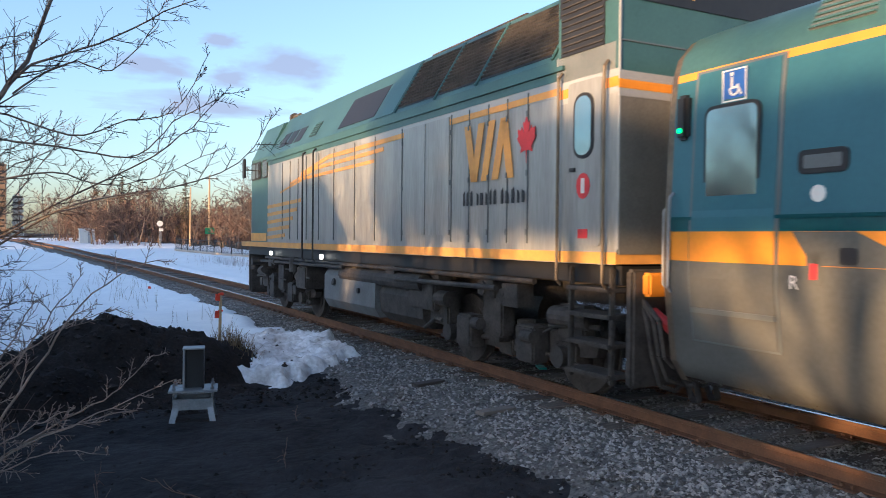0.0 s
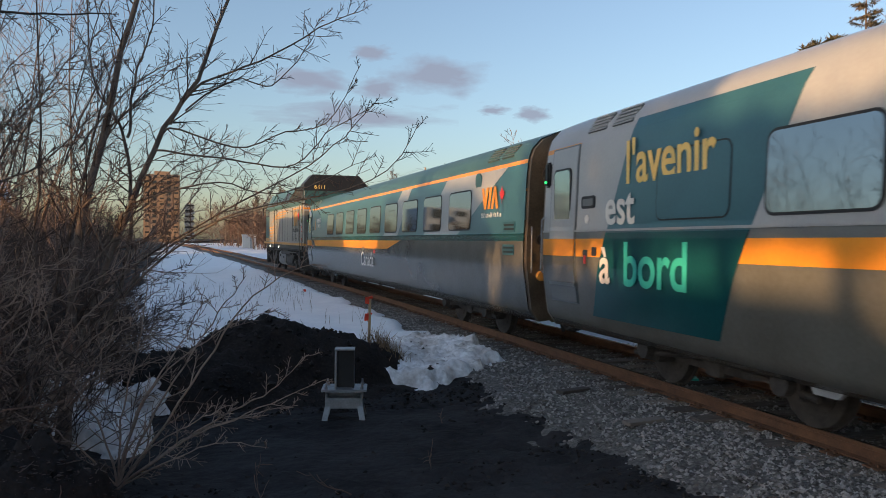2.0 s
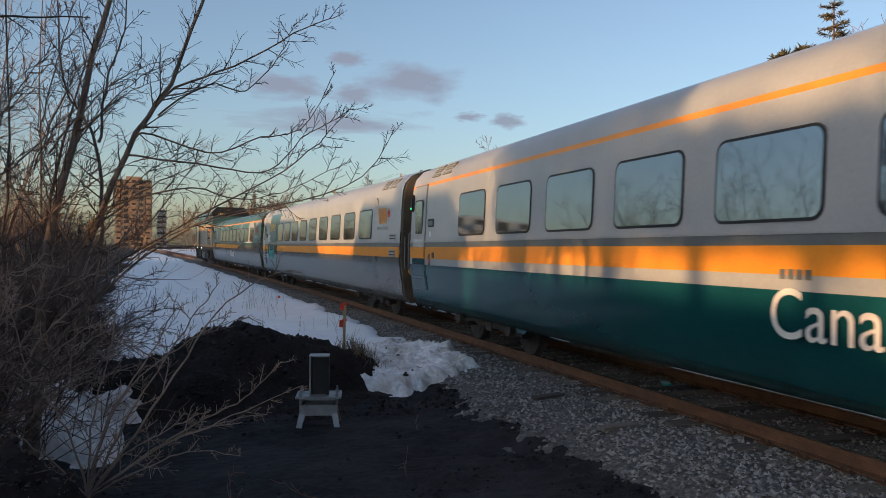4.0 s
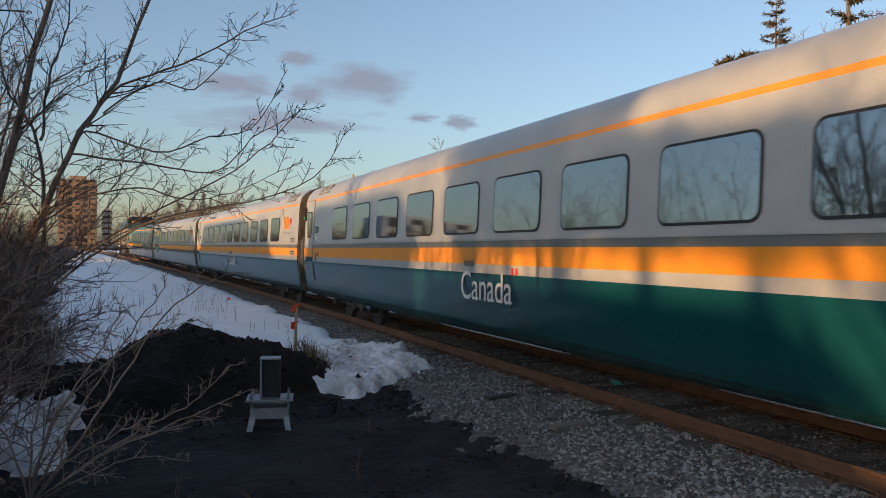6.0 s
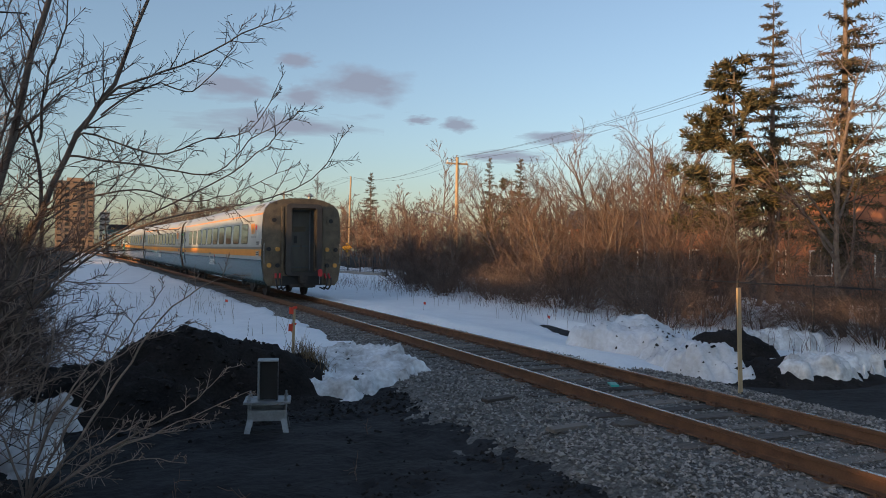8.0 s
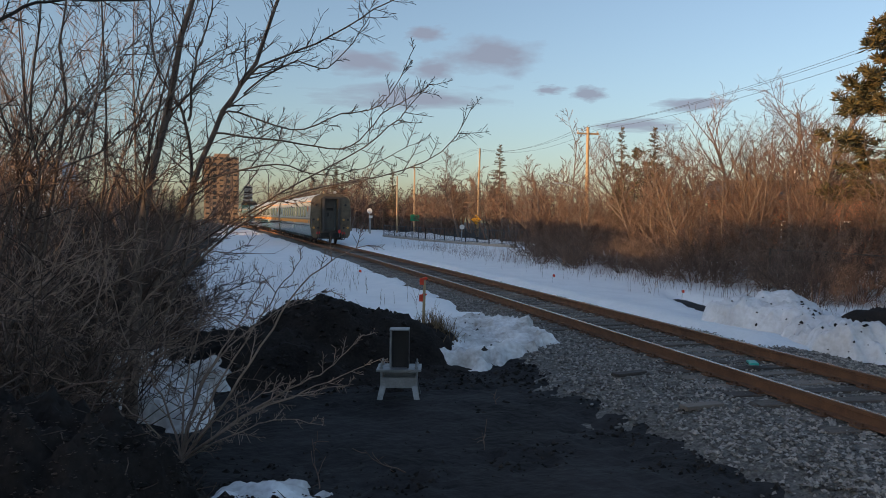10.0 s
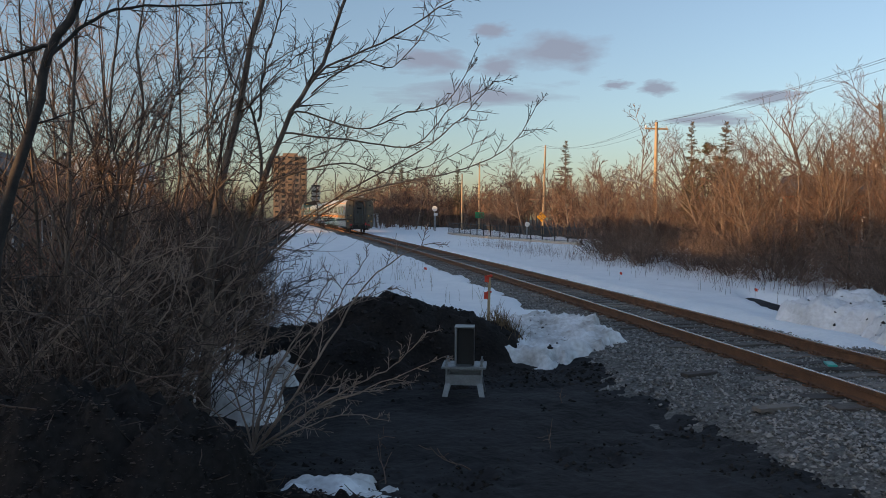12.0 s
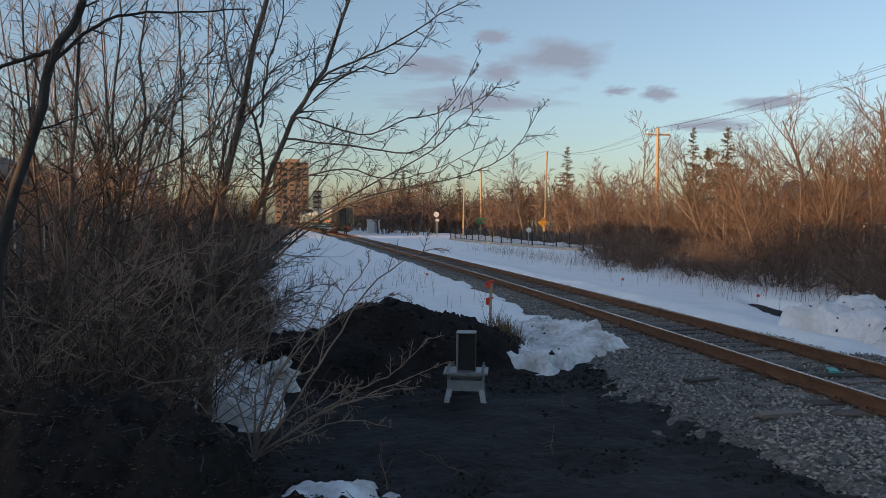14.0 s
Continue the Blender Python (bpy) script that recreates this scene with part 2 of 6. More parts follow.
def ground_z(x, y):
    d = x - near_rail(y)
    side = -0.9 - d if d < 0 else d - 2.4
    z = -0.245 - 0.13 * smooth(0.0, 1.5, side) + 0.04 * fbm(x, y, 0.5, 3) * smooth(0.5, 2, side)
    # the small rise on which the photographer stands
    z += 0.35 * math.exp(-(x * x + y * y) / 14.0)
    z += 0.25 * smooth(9, 25, d)
    return rise(y) + z


def soil_z(x, y):
    """The ground with the trodden relief of the bare soil."""
    z = ground_z(x, y)
    if not (-4 < x < 9 and 3 < y < 14):
        return z
    d = x - near_rail(y)
    m = smooth(0.75, 1.3, -0.9 - d)
    broken = max(smooth(-0.05, 0.35, fbm(x, y, 0.55, 33)), smooth(2.6, 1.2, -0.9 - d))
    return z + m * (0.05 * fbm(x, y, 1.1, 35) + broken * (0.055 * abs(fbm(x, y, 2.3, 36)) + 0.05 * fbm(x, y, 6.0, 37)) - 0.015)


def sheet(name, xs, ys, fn, material, parent=None, smoothed=True):
    """A height field; fn gives z or None where the sheet has a gap."""
    idx, verts, faces = {}, [], []
    for j, y in enumerate(ys):
        for i, x in enumerate(xs):
            z = fn(x, y)
            if z is not None:
                idx[i, j] = len(verts)
                verts.append((x, y, z))
    for j in range(len(ys) - 1):
        for i in range(len(xs) - 1):
            q = [(i, j), (i + 1, j), (i + 1, j + 1), (i, j + 1)]
            if all(k in idx for k in q):
                faces.append([idx[k] for k in q])
    ob = new(name, mesh_from(name, verts, faces, material, smoothed))
    ob.parent = parent
    return ob


def steps(a, b, d):
    return [a + (b - a) * i / max(1, round((b - a) / d)) for i in range(max(1, round((b - a) / d)) + 1)]


def spread(*cuts):
    """Grid lines: (start, end, step), joined."""
    out = []
    for a, b, d in cuts:
        out += steps(a, b, d)[(1 if out else 0):]
    return out


# ---- ground ----
ground = sheet("ground", spread((-2500, -300, 550), (-300, -40, 20), (-40, -6, 1), (-6, -2, 0.25), (-2, 7, 0.075), (7, 8, 0.25), (8, 40, 1), (40, 300, 20), (300, 2500, 550)),
               spread((-600, -60, 60), (-60, 0, 3), (0, 4.4, 0.25), (4.4, 12, 0.075), (12, 24, 0.25), (24, 60, 1), (60, 200, 7), (200, 3400, 400)), soil_z, TROD)
tagged(ground, "black soil ground with trodden clods beside the railway", "ground", kind="structure")


# ---- track ----
def track_strip(name, offsets, ys, fz, material):
    verts, faces = [], []
    for y in ys:
        for o in offsets:
            p = on_track(o, y)
            verts.append((p[0], p[1], fz(o, y, p)))
    k = len(offsets)
    for j in range(len(ys) - 1):
        for i in range(k - 1):
            a = j * k + i
            faces.append((a, a + 1, a + k + 1, a + k))
    return new(name, mesh_from(name, verts, faces, material, True))


def bed_z(o, y, p):
    edge = 0.5 * fbm(p[0], p[1], 0.6, 8) + 0.35 * fbm(p[0], p[1], 2.6, 9)
    d = max(-0.9 - o, o - 2.4)
    return ground_z(p[0], p[1]) + 0.05 - 0.10 * smooth(0.7 + edge, 1.5 + edge, d) + 0.012 * fbm(p[0], p[1], 5, 2)


BED = track_strip("track_bed", [-2.6, -2.3, -2, -1.75, -1.5, -1.25, -1, -0.75, -0.5, -0.2, 0.1, 0.4, 0.75, 1.1, 1.4, 1.7, 2.0, 2.3, 2.6, 2.9, 3.2, 3.6],
                  spread((-130, -4, 4), (-4, 30, 0.25), (30, 80, 1), (80, 330, 6)), bed_z, BALLAST)
tagged(BED, "grey crushed-stone track bed with wooden ties", "track bed", kind="structure")

RAIL = [(-0.068, -0.165), (-0.068, -0.152), (-0.014, -0.135), (-0.010, -0.050), (-0.036, -0.040), (-0.036, -0.008), (-0.026, 0.0),
        (0.026, 0.0), (0.036, -0.008), (0.036, -0.040), (0.010, -0.050), (0.014, -0.135), (0.068, -0.152), (0.068, -0.165)]


def rail(o, label):
    ys = spread((-130, 0, 5), (0, 60, 0.5), (60, 330, 5))
    verts, faces, k = [], [], len(RAIL)
    for y in ys:
        verts += [on_track(o + dx, y, z) for dx, z in RAIL]
    for j in range(len(ys) - 1):
        for i in range(k):
            a, b = j * k + i, j * k + (i + 1) % k
            faces.append((a, b, b + k, a + k))
    me = mesh_from("rail", verts, faces, RUST)
    me.materials.append(HEAD)
    for i, p in enumerate(me.polygons):
        p.material_index = 1 if i % k == 6 else 0
    return tagged(new("rail", me), label, "rail", "rails of the track", "structure")


rail(0.0, "rusty steel rail with a worn bright head, spiked to ties")
rail(1.507, "rusty steel rail with a worn bright head, by the snow")


def tie_meshes():
    out = []
    for k in range(3):
        random.seed(40 + k)
        bm = boxes((-1.28, 1.28, -0.115, 0.115, -0.16, 0.0), bevel=0.012)
        for v in bm.verts:
            v.co += Vector((random.uniform(-.03, .03), random.uniform(-.012, .012), random.uniform(-.008, .004)))
        me = bpy.data.meshes.new("tie")
        bm.to_mesh(me), bm.free()
        me.materials.append(TIE)
        out.append(me)
    bm = boxes((-0.16, 0.16, -0.09, 0.09, 0.0, 0.018))
    for sx in (-0.105, 0.105):
        for sy in (-0.05, 0.05):
            box(bm, sx - 0.012, sx + 0.012, sy - 0.012, sy + 0.012, 0.015, 0.045)
    pl = bpy.data.meshes.new("tie_plate")
    bm.to_mesh(pl), bm.free()
    pl.materials.append(RUST)
    return out, pl


def ties():
    random.seed(11)
    meshes, pl = tie_meshes()
    y = -3.0
    while y < 75:
        yy = y + random.uniform(-.05, .05)
        s = math.degrees(-math.atan(slope(yy)))
        t = piece("tie", meshes[random.randrange(3)], BED, pose(*on_track(0.7535, yy, -0.166 + random.uniform(-0.015, 0.004)), 0, 0, s + random.uniform(-1.5, 1.5)))
        if yy < 30:
            for o in (-0.7535, 0.7535):
                piece("tie_plate", pl, t, pose(o, 0, 0))
        y += 0.53


ties()


def scatter(name, spots, sizes, material, seed, flat=0.75, label="", category=""):
    """Many small broken stones in one mesh."""
    rng = np.random.default_rng(seed)
    base = np.array([(1, 0, 0), (0, 1, 0), (-1, 0, 0), (0, -1, 0), (0.2, 0.1, 1), (0, 0.1, -1)], float)
    tri = np.array([(0, 1, 4), (1, 2, 4), (2, 3, 4), (3, 0, 4), (1, 0, 5), (2, 1, 5), (3, 2, 5), (0, 3, 5)])
    n = len(spots)
    v = base[None] * (1 + rng.uniform(-0.35, 0.35, (n, 6, 1))) + rng.uniform(-0.25, 0.25, (n, 6, 3))
    a = rng.uniform(0, 2 * np.pi, n)
    c, s = np.cos(a)[:, None], np.sin(a)[:, None]
    x, y, z = v[..., 0] * rng.uniform(0.7, 1.5, (n, 1)), v[..., 1], v[..., 2] * flat
    sz = np.asarray(sizes)[:, None]
    w = np.stack([(x * c - y * s) * sz, (x * s + y * c) * sz, z * sz], -1) + np.asarray(spots)[:, None, :]
    f = (np.arange(n)[:, None, None] * 6 + tri[None]).reshape(-1, 3)
    me = mesh_from(name, w.reshape(-1, 3).tolist(), f.tolist(), material)
    return tagged(new(name, me), label, category, kind="stuff")


def gravel():
    random.seed(21)
    spots, sizes = [], []
    while len(spots) < 46000:
        y = 3.5 + 34 * random.random() ** 2.1
        o = random.uniform(-2.5, 3.1)
        if -0.08 < o < 0.08 or 1.43 < o < 1.59:
            continue
        p = on_track(o, y)
        edge = 0.5 * fbm(p[0], p[1], 0.6, 8) + 0.35 * fbm(p[0], p[1], 2.6, 9)
        if max(-0.9 - o, o - 2.4) > 1.0 + edge + random.uniform(-.3, .35):
            continue
        between = 0.0 < o < 1.5
        spots.append((p[0], p[1], bed_z(o, y, p) + random.uniform(-0.006, 0.016)))
        sizes.append(random.uniform(0.012, 0.031) * (0.85 if between else 1.0))
    scatter("track_ballast", spots, sizes, STONE, 5, label="grey crushed stone ballast spread beside the rails", category="ballast")


gravel()


# ---- snow and heaps ----
def snow_left(x, y):
    d = x - near_rail(y)
    n = fbm(x, y, 0.35, 12)
    s = min(smooth(12.5, 15.5, y + 1.2 * n), smooth(-0.75, -1.5, d + 0.35 * fbm(x, y, 0.9, 4)), smooth(-2.4, -0.9, x + 0.012 * y + 0.8 * n))
    z = -0.16 + 0.34 * s + 0.05 * n + 0.02 * fbm(x, y, 2.5, 6)
    return ground_z(x, y) + z


def snow_right(x, y):
    d = x - near_rail(y)
    n = fbm(x, y, 0.35, 17)
    s = min(smooth(1.8, 2.6, d + 0.35 * fbm(x, y, 0.8, 5)), smooth(9.5, 12.5, y + 1.5 * n), smooth(24, 17, d + 5 * n))
    # the bare soil cut between the marker flags
    s -= 1.1 * hump(x, y, 11.7, 18.0, 0.62, 4.2, -18)
    z = -0.16 + 0.36 * s + 0.06 * n + 0.03 * fbm(x, y, 2.2, 6)
    return ground_z(x, y) + z


tagged(sheet("snow_field", spread((-16, -4, 1), (-4, 7, 0.22)), spread((12, 30, 0.25), (30, 70, 1), (70, 260, 5)), snow_left, SNOW),
       "wind-packed snow lying between trees and track", "snow", kind="structure")
tagged(sheet("snow_field", spread((-5, 8, 1), (8, 16, 0.25), (16, 34, 1)), spread((8, 32, 0.25), (32, 70, 1), (70, 260, 5)), snow_right, SNOW),
       "packed snow strip between track and bare shrubs", "snow", kind="structure")


def heap(name, x0, x1, y0, y1, step, fn, material, label, category):
    ob = sheet(name, steps(x0, x1, step), steps(y0, y1, step), fn, material)
    return tagged(ob, label, category)


def rough(x, y, k, seed):
    return k * (0.7 * fbm(x, y, 1.6, seed) + 0.6 * fbm(x, y, 4.5, seed + 2) + 0.4 * fbm(x, y, 10, seed + 5))


def mound_fn(x, y):
    h = 0.80 * hump(x, y, 2.0, 13.0, 1.9, 1.6, 8) + 0.55 * hump(x, y, -0.2, 12.0, 2.2, 1.6, 20) + 0.25 * hump(x, y, 1.2, 11.6, 2.6, 1.4)
    if h < 0.005:
        return None
    return ground_z(x, y) - 0.12 + h + rough(x, y, 0.13, 31) * min(1, h * 3)


heap("soil_mound", -2.6, 4.2, 9.8, 15.0, 0.07, mound_fn, SOIL, "heap of crumbly black soil beside the snow", "soil mound")


def brush_fn(x, y):
    h = 0.95 * hump(x, y, -2.1, 5.7, 1.9, 1.5, 15) + 0.35 * hump(x, y, -0.6, 5.3, 1.5, 1.0)
    return None if h < 0.005 else ground_z(x, y) - 0.1 + h + rough(x, y, 0.20, 51) * min(1, h * 3) + .05 * fbm(x, y, 13, 53) * min(1, h * 4)


heap("soil_mound", -4.2, 1.0, 4.0, 7.4, 0.04, brush_fn, SOIL, "heap of soil, dead leaves and brushwood", "soil mound")


def bank_fn(x, y):
    h = 0.50 * hump(x, y, 3.9, 13.4, 1.4, 2.2, -20) + 0.30 * hump(x, y, 4.5, 12.7, 1.1, 0.9, -20) + 0.22 * hump(x, y, 3.5, 12.4, 0.9, 0.7)
    if h < 0.005:
        return None
    # a flat crust with an eroded, steep and pitted front
    h += (0.16 * fbm(x, y, 1.7, 71) + 0.10 * fbm(x, y, 4.6, 77)) * smooth(0, .12, h)
    top = 0.36 - 0.05 * (13.2 - y)
    h = top * smooth(0.10, 0.30, h) + 0.06 * fbm(x, y, 1.3, 73) + 0.08 * fbm(x, y, 3.6, 75) + 0.06 * fbm(x, y, 8, 79)
    return ground_z(x, y) - 0.10 + h


heap("snow_bank", 2.2, 6.0, 11.0, 16.4, 0.055, bank_fn, DIRTY, "ploughed bank of dirty broken snow by the soil", "snow bank")


def pile_fn(x, y):
    h = 0.95 * hump(x, y, 10.2, 13.7, 1.2, 1.4) + 0.6 * hump(x, y, 10.2, 11.6, 0.9, 1.6) + 0.5 * hump(x, y, 11.2, 13.6, 1.1, 0.8)
    if h < 0.005:
        return None
    h += (0.20 * fbm(x, y, 1.5, 81) + 0.16 * fbm(x, y, 3.6, 83)) * smooth(0, .15, h)
    return ground_z(x, y) - 0.1 + 0.68 * smooth(0.02, 0.6, h) + 0.40 * max(0, h - .5) + 0.10 * fbm(x, y, 3, 85) + 0.06 * fbm(x, y, 7, 84)


heap("snow_mound", 8.6, 12.6, 9.5, 15.5, 0.07, pile_fn, mat("lumpy_snow", (0.78, 0.79, 0.82), (0.45, 0.43, 0.42), 1.6, 0.65, 0, 0.06, 10, mix=0.36), "lumpy mass of shovelled snow beside the track", "snow mound")


def dirt_fn(x, y):
    h = 0.75 * hump(x, y, 12.1, 12.6, 1.2, 1.1) + 0.35 * hump(x, y, 11.8, 10.6, 2.2, 1.5)
    return None if h < 0.005 else ground_z(x, y) - 0.1 + h + rough(x, y, 0.14, 91) * min(1, h * 3)


heap("soil_mound", 9.4, 14.6, 8.8, 14.0, 0.08, dirt_fn, SOIL, "low heap of dug black soil by the snow pile", "soil mound")


def patch(cx, cy, rx, ry, turn, h0, seed, label, step=0.045):
    def fn(x, y):
        h = hump(x, y, cx, cy, rx, ry, turn)
        if h < 0.003:
            return None
        h += (0.55 * fbm(x, y, 1.5, seed) + 0.40 * fbm(x, y, 3.8, seed) + .20 * fbm(x, y, 9, seed)) * smooth(0, .55, h)
        k = smooth(0.0, 0.35, h)
        return ground_z(x, y) - 0.16 + 0.10 * k + h0 * (.75 * smooth(0.05, 0.55, h) + .35 * h) + k * (0.07 * fbm(x, y, 2.6, seed) + 0.05 * fbm(x, y, 6, seed + 2) + 0.02 * fbm(x, y, 14, seed))
    heap("snow_patch", cx - 2, cx + 2, cy - 2, cy + 2, step, fn, DIRTY, label, "snow patch")


patch(-1.02, 9.8, 0.62, 1.35, 20, 0.30, 5, "old snow patch under the bare shrubs")
patch(-1.15, 11.2, 0.7, 0.9, 30, 0.40, 6, "ragged old snow patch under the bare shrubs")
patch(-0.48, 10.9, 0.42, 0.6, 30, 0.34, 7, "ragged scrap of old snow on soil")
patch(0.22, 6.15, 0.60, 0.52, -10, 0.11, 9, "small patch of snow on black soil")
patch(-0.35, 12.1, 0.5, 0.4, 0, 0.5, 13, "chunk of old snow on the soil heap")
patch(12.3, 10.2, 1.5, 0.7, 10, 0.45, 15, "low strip of snow on dug soil")
patch(14.0, 13.2, 1.9, 0.9, 10, 0.5, 19, "strip of snow below the shrubs")


def clods():
    random.seed(8)
    spots, sizes = [], []
    for cx, cy, rx, ry, k in ((1.2, 12.4, 3.2, 2.4, 3600), (2.5, 8.0, 3.4, 3.2, 9000), (-1.8, 5.8, 2.4, 1.7, 900), (11.8, 11.6, 2.4, 2.4, 400), (4.0, 12.0, 1.2, .5, 40)):
        for i in range(k):
            x, y = cx + rx * random.uniform(-1, 1), cy + ry * random.uniform(-1, 1)
            side = near_rail(y) - x
            if side < 1.5 and x < 8 and cx != 4.0:
                continue
            # crumbs gather along the stone's edge and in the broken places
            if cy == 8.0 and random.random() > .05 + .9 * smooth(2.7, 1.7, side + .8 * fbm(x, y, .9, 9)) + .8 * smooth(.12, .4, fbm(x, y, .55, 33)):
                continue
            if bank_fn(x, y) is not None and random.random() < .93:
                continue
            zs = [f(x, y) for f in (mound_fn, brush_fn, dirt_fn, bank_fn, pile_fn)] + [soil_z(x, y)]
            spots.append((x, y, max(z for z in zs if z is not None)))
            sizes.append((0.012 + 0.045 * random.random() ** 3) * (0.62 if cy == 8.0 else 1))
    scatter("soil_clods", spots, sizes, CLOD, 6, label="loose black clods and crumbs of soil", category="soil")


clods()


def litter():
    random.seed(18)
    spots = []
    for i in range(20000):
        x, y = random.uniform(-4, .8), random.uniform(4.2, 7.3)
        z = brush_fn(x, y)
        if z is not None and fbm(x, y, 1.3, 40) > -.2:
            spots.append((x, y, z + random.uniform(0, .02)))
    scatter("leaf_litter", spots, [.004 + .013 * random.random() ** 2 for _ in spots], LEAFLIT, 12, .35, "dead brown leaves lying on the soil heap", "leaves")


litter()


# ---- train ----
CAR, GAP, HALF = 25.05, 0.85, 1.585
SIDE = [(1.33, 0.52), (1.48, 0.72), (1.575, 1.40), (1.585, 1.50), (1.585, 1.64), (1.585, 1.90), (1.580, 2.02), (1.572, 2.08), (1.535, 2.98),
        (1.510, 3.25), (1.500, 3.32), (1.44, 3.50), (1.27, 3.68), (0.85, 3.85), (0.0, 3.93)]
WIN0, PITCH, WW, WH, WZ = 3.37, 1.955, 1.43, 0.84, 2.53


def side_x(z):
    for (x0, z0), (x1, z1) in zip(SIDE, SIDE[1:]):
        if z0 <= z <= z1:
            return x0 + (x1 - x0) * (z - z0) / (z1 - z0)
    return 1.5


def coach_shell(paint, mats):
    """The body as a skin in bands; paint(y, z) names each band's material."""
    ring = [(-x, z) for x, z in SIDE] + [(x, z) for x, z in SIDE[-2::-1]]
    ys = [0.0] + [-0.25, -1.2] + [-(WIN0 + PITCH * k) for k in range(11)] + [-24.2, -CAR]
    bm = bmesh.new()
    rows = [[bm.verts.new((x, y, z)) for x, z in ring] for y in ys]
    for j in range(len(ys) - 1):
        for i in range(len(ring) - 1):
            f = bm.faces.new((rows[j][i], rows[j + 1][i], rows[j + 1][i + 1], rows[j][i + 1]))
            f.material_index = paint((ys[j] + ys[j + 1]) / 2, (ring[i][1] + ring[i + 1][1]) / 2)
            f.smooth = True
        f = bm.faces.new((rows[j][0], rows[j][-1], rows[j + 1][-1], rows[j + 1][0]))
        f.material_index = len(mats) - 1
    bmesh.ops.recalc_face_normals(bm, faces=bm.faces)
    bm.faces.ensure_lookup_table()
    if bm.faces[0].normal.x > 0 and bm.faces[0].calc_center_median().x < 0:
        bmesh.ops.reverse_faces(bm, faces=bm.faces)
    return bm


def lay(y0, y1, z0, z1, lean0, lean1, material, name, parent, label="", proud=0.004):
    """A painted panel on the left side, with leaning ends, bent to the side's profile."""
    zs = [z0] + [z for _, z in SIDE if z0 + 0.01 < z < z1 - 0.01] + [z1]
    bm, prev = bmesh.new(), None
    for z in zs:
        k = (z - z0) / (z1 - z0)
        row = [bm.verts.new((-side_x(z) - p, y, z)) for p in (proud, -0.002) for y in (y0 + lean0 * k, y1 + lean1 * k)]
        if prev:
            for a, b in ((0, 1), (3, 2), (2, 0), (1, 3)):
                bm.faces.new((prev[a], prev[b], row[b], row[a]))
        prev = row
    bmesh.ops.recalc_face_normals(bm, faces=bm.faces)
    return part(name, bm, material, parent, label)


LEAF = [(0, -0.5), (0.03, -0.2), (0.30, -0.26), (0.25, -0.14), (0.48, 0.06), (0.40, 0.10), (0.44, 0.26), (0.28, 0.22), (0.24, 0.30), (0.12, 0.16), (0.17, 0.40), (0.09, 0.36), (0, 0.54)]
LEAF = LEAF + [(-a, b) for a, b in LEAF[-2:0:-1]]


def emblem(parent, y, z, w, h, x, small=WHITEP, under=True, bar=YELLOW):
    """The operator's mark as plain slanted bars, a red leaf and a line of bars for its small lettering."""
    bw = w * 0.125
    for low, high in ((0.15, 0.0), (0.15, 0.30), (0.36, 0.51), (0.57, 0.74), (0.86, 0.74)):
        o = [(y - low * w, z - h / 2), (y - low * w - bw, z - h / 2), (y - high * w - bw, z + h / 2), (y - high * w, z + h / 2)]
        part("emblem_bar", plate(o, -x, 0.004), bar, parent)
    part("leaf_mark", plate([(y - w * 1.20 - a * h * 0.56, z + 0.06 * h + b * h * 0.74) for a, b in LEAF], -x, 0.004), REDP, parent, "red leaf mark")
    if under:
        random.seed(3)
        bm, q = bmesh.new(), y + 0.02
        for i in range(13):
            bwid = w * random.uniform(0.055, 0.09)
            if i in (3, 8):
                q -= w * 0.05
            zz = z - h * 0.80
            plate([(q, zz - h * .11), (q - bwid * .55, zz - h * .11), (q - bwid * .55, zz + h * random.choice((.06, .10, .15))), (q, zz + h * .1)], -x, 0.005, bm)
            q -= bwid * 1.25
        tagged(part("lettering", bm, small, parent), kind="stuff")


def bogie(parent, y, wheel=0.46, base=2.6):
    b = part("bogie", bmesh_bogie(base), GRIME, parent)
    b.location = (0, y, 0)
    for sy in (-base / 2, base / 2):
        for sx in (-0.80, 0.80):
            bm = bmesh.new()
            turn = Matrix.Translation((sx, sy, wheel)) @ pose(0, 0, 0, 0, 90, 0)
            cyl(bm, wheel, 0.11, turn, 36), cyl(bm, wheel + 0.025, 0.03, turn @ Matrix.Translation((0, 0, -0.06 if sx > 0 else 0.06)), 36)
            cyl(bm, wheel * 0.72, 0.13, turn, 36), cyl(bm, 0.13, 0.22, turn, 20)
            part("wheel", bm, GRIME, b)
    return b


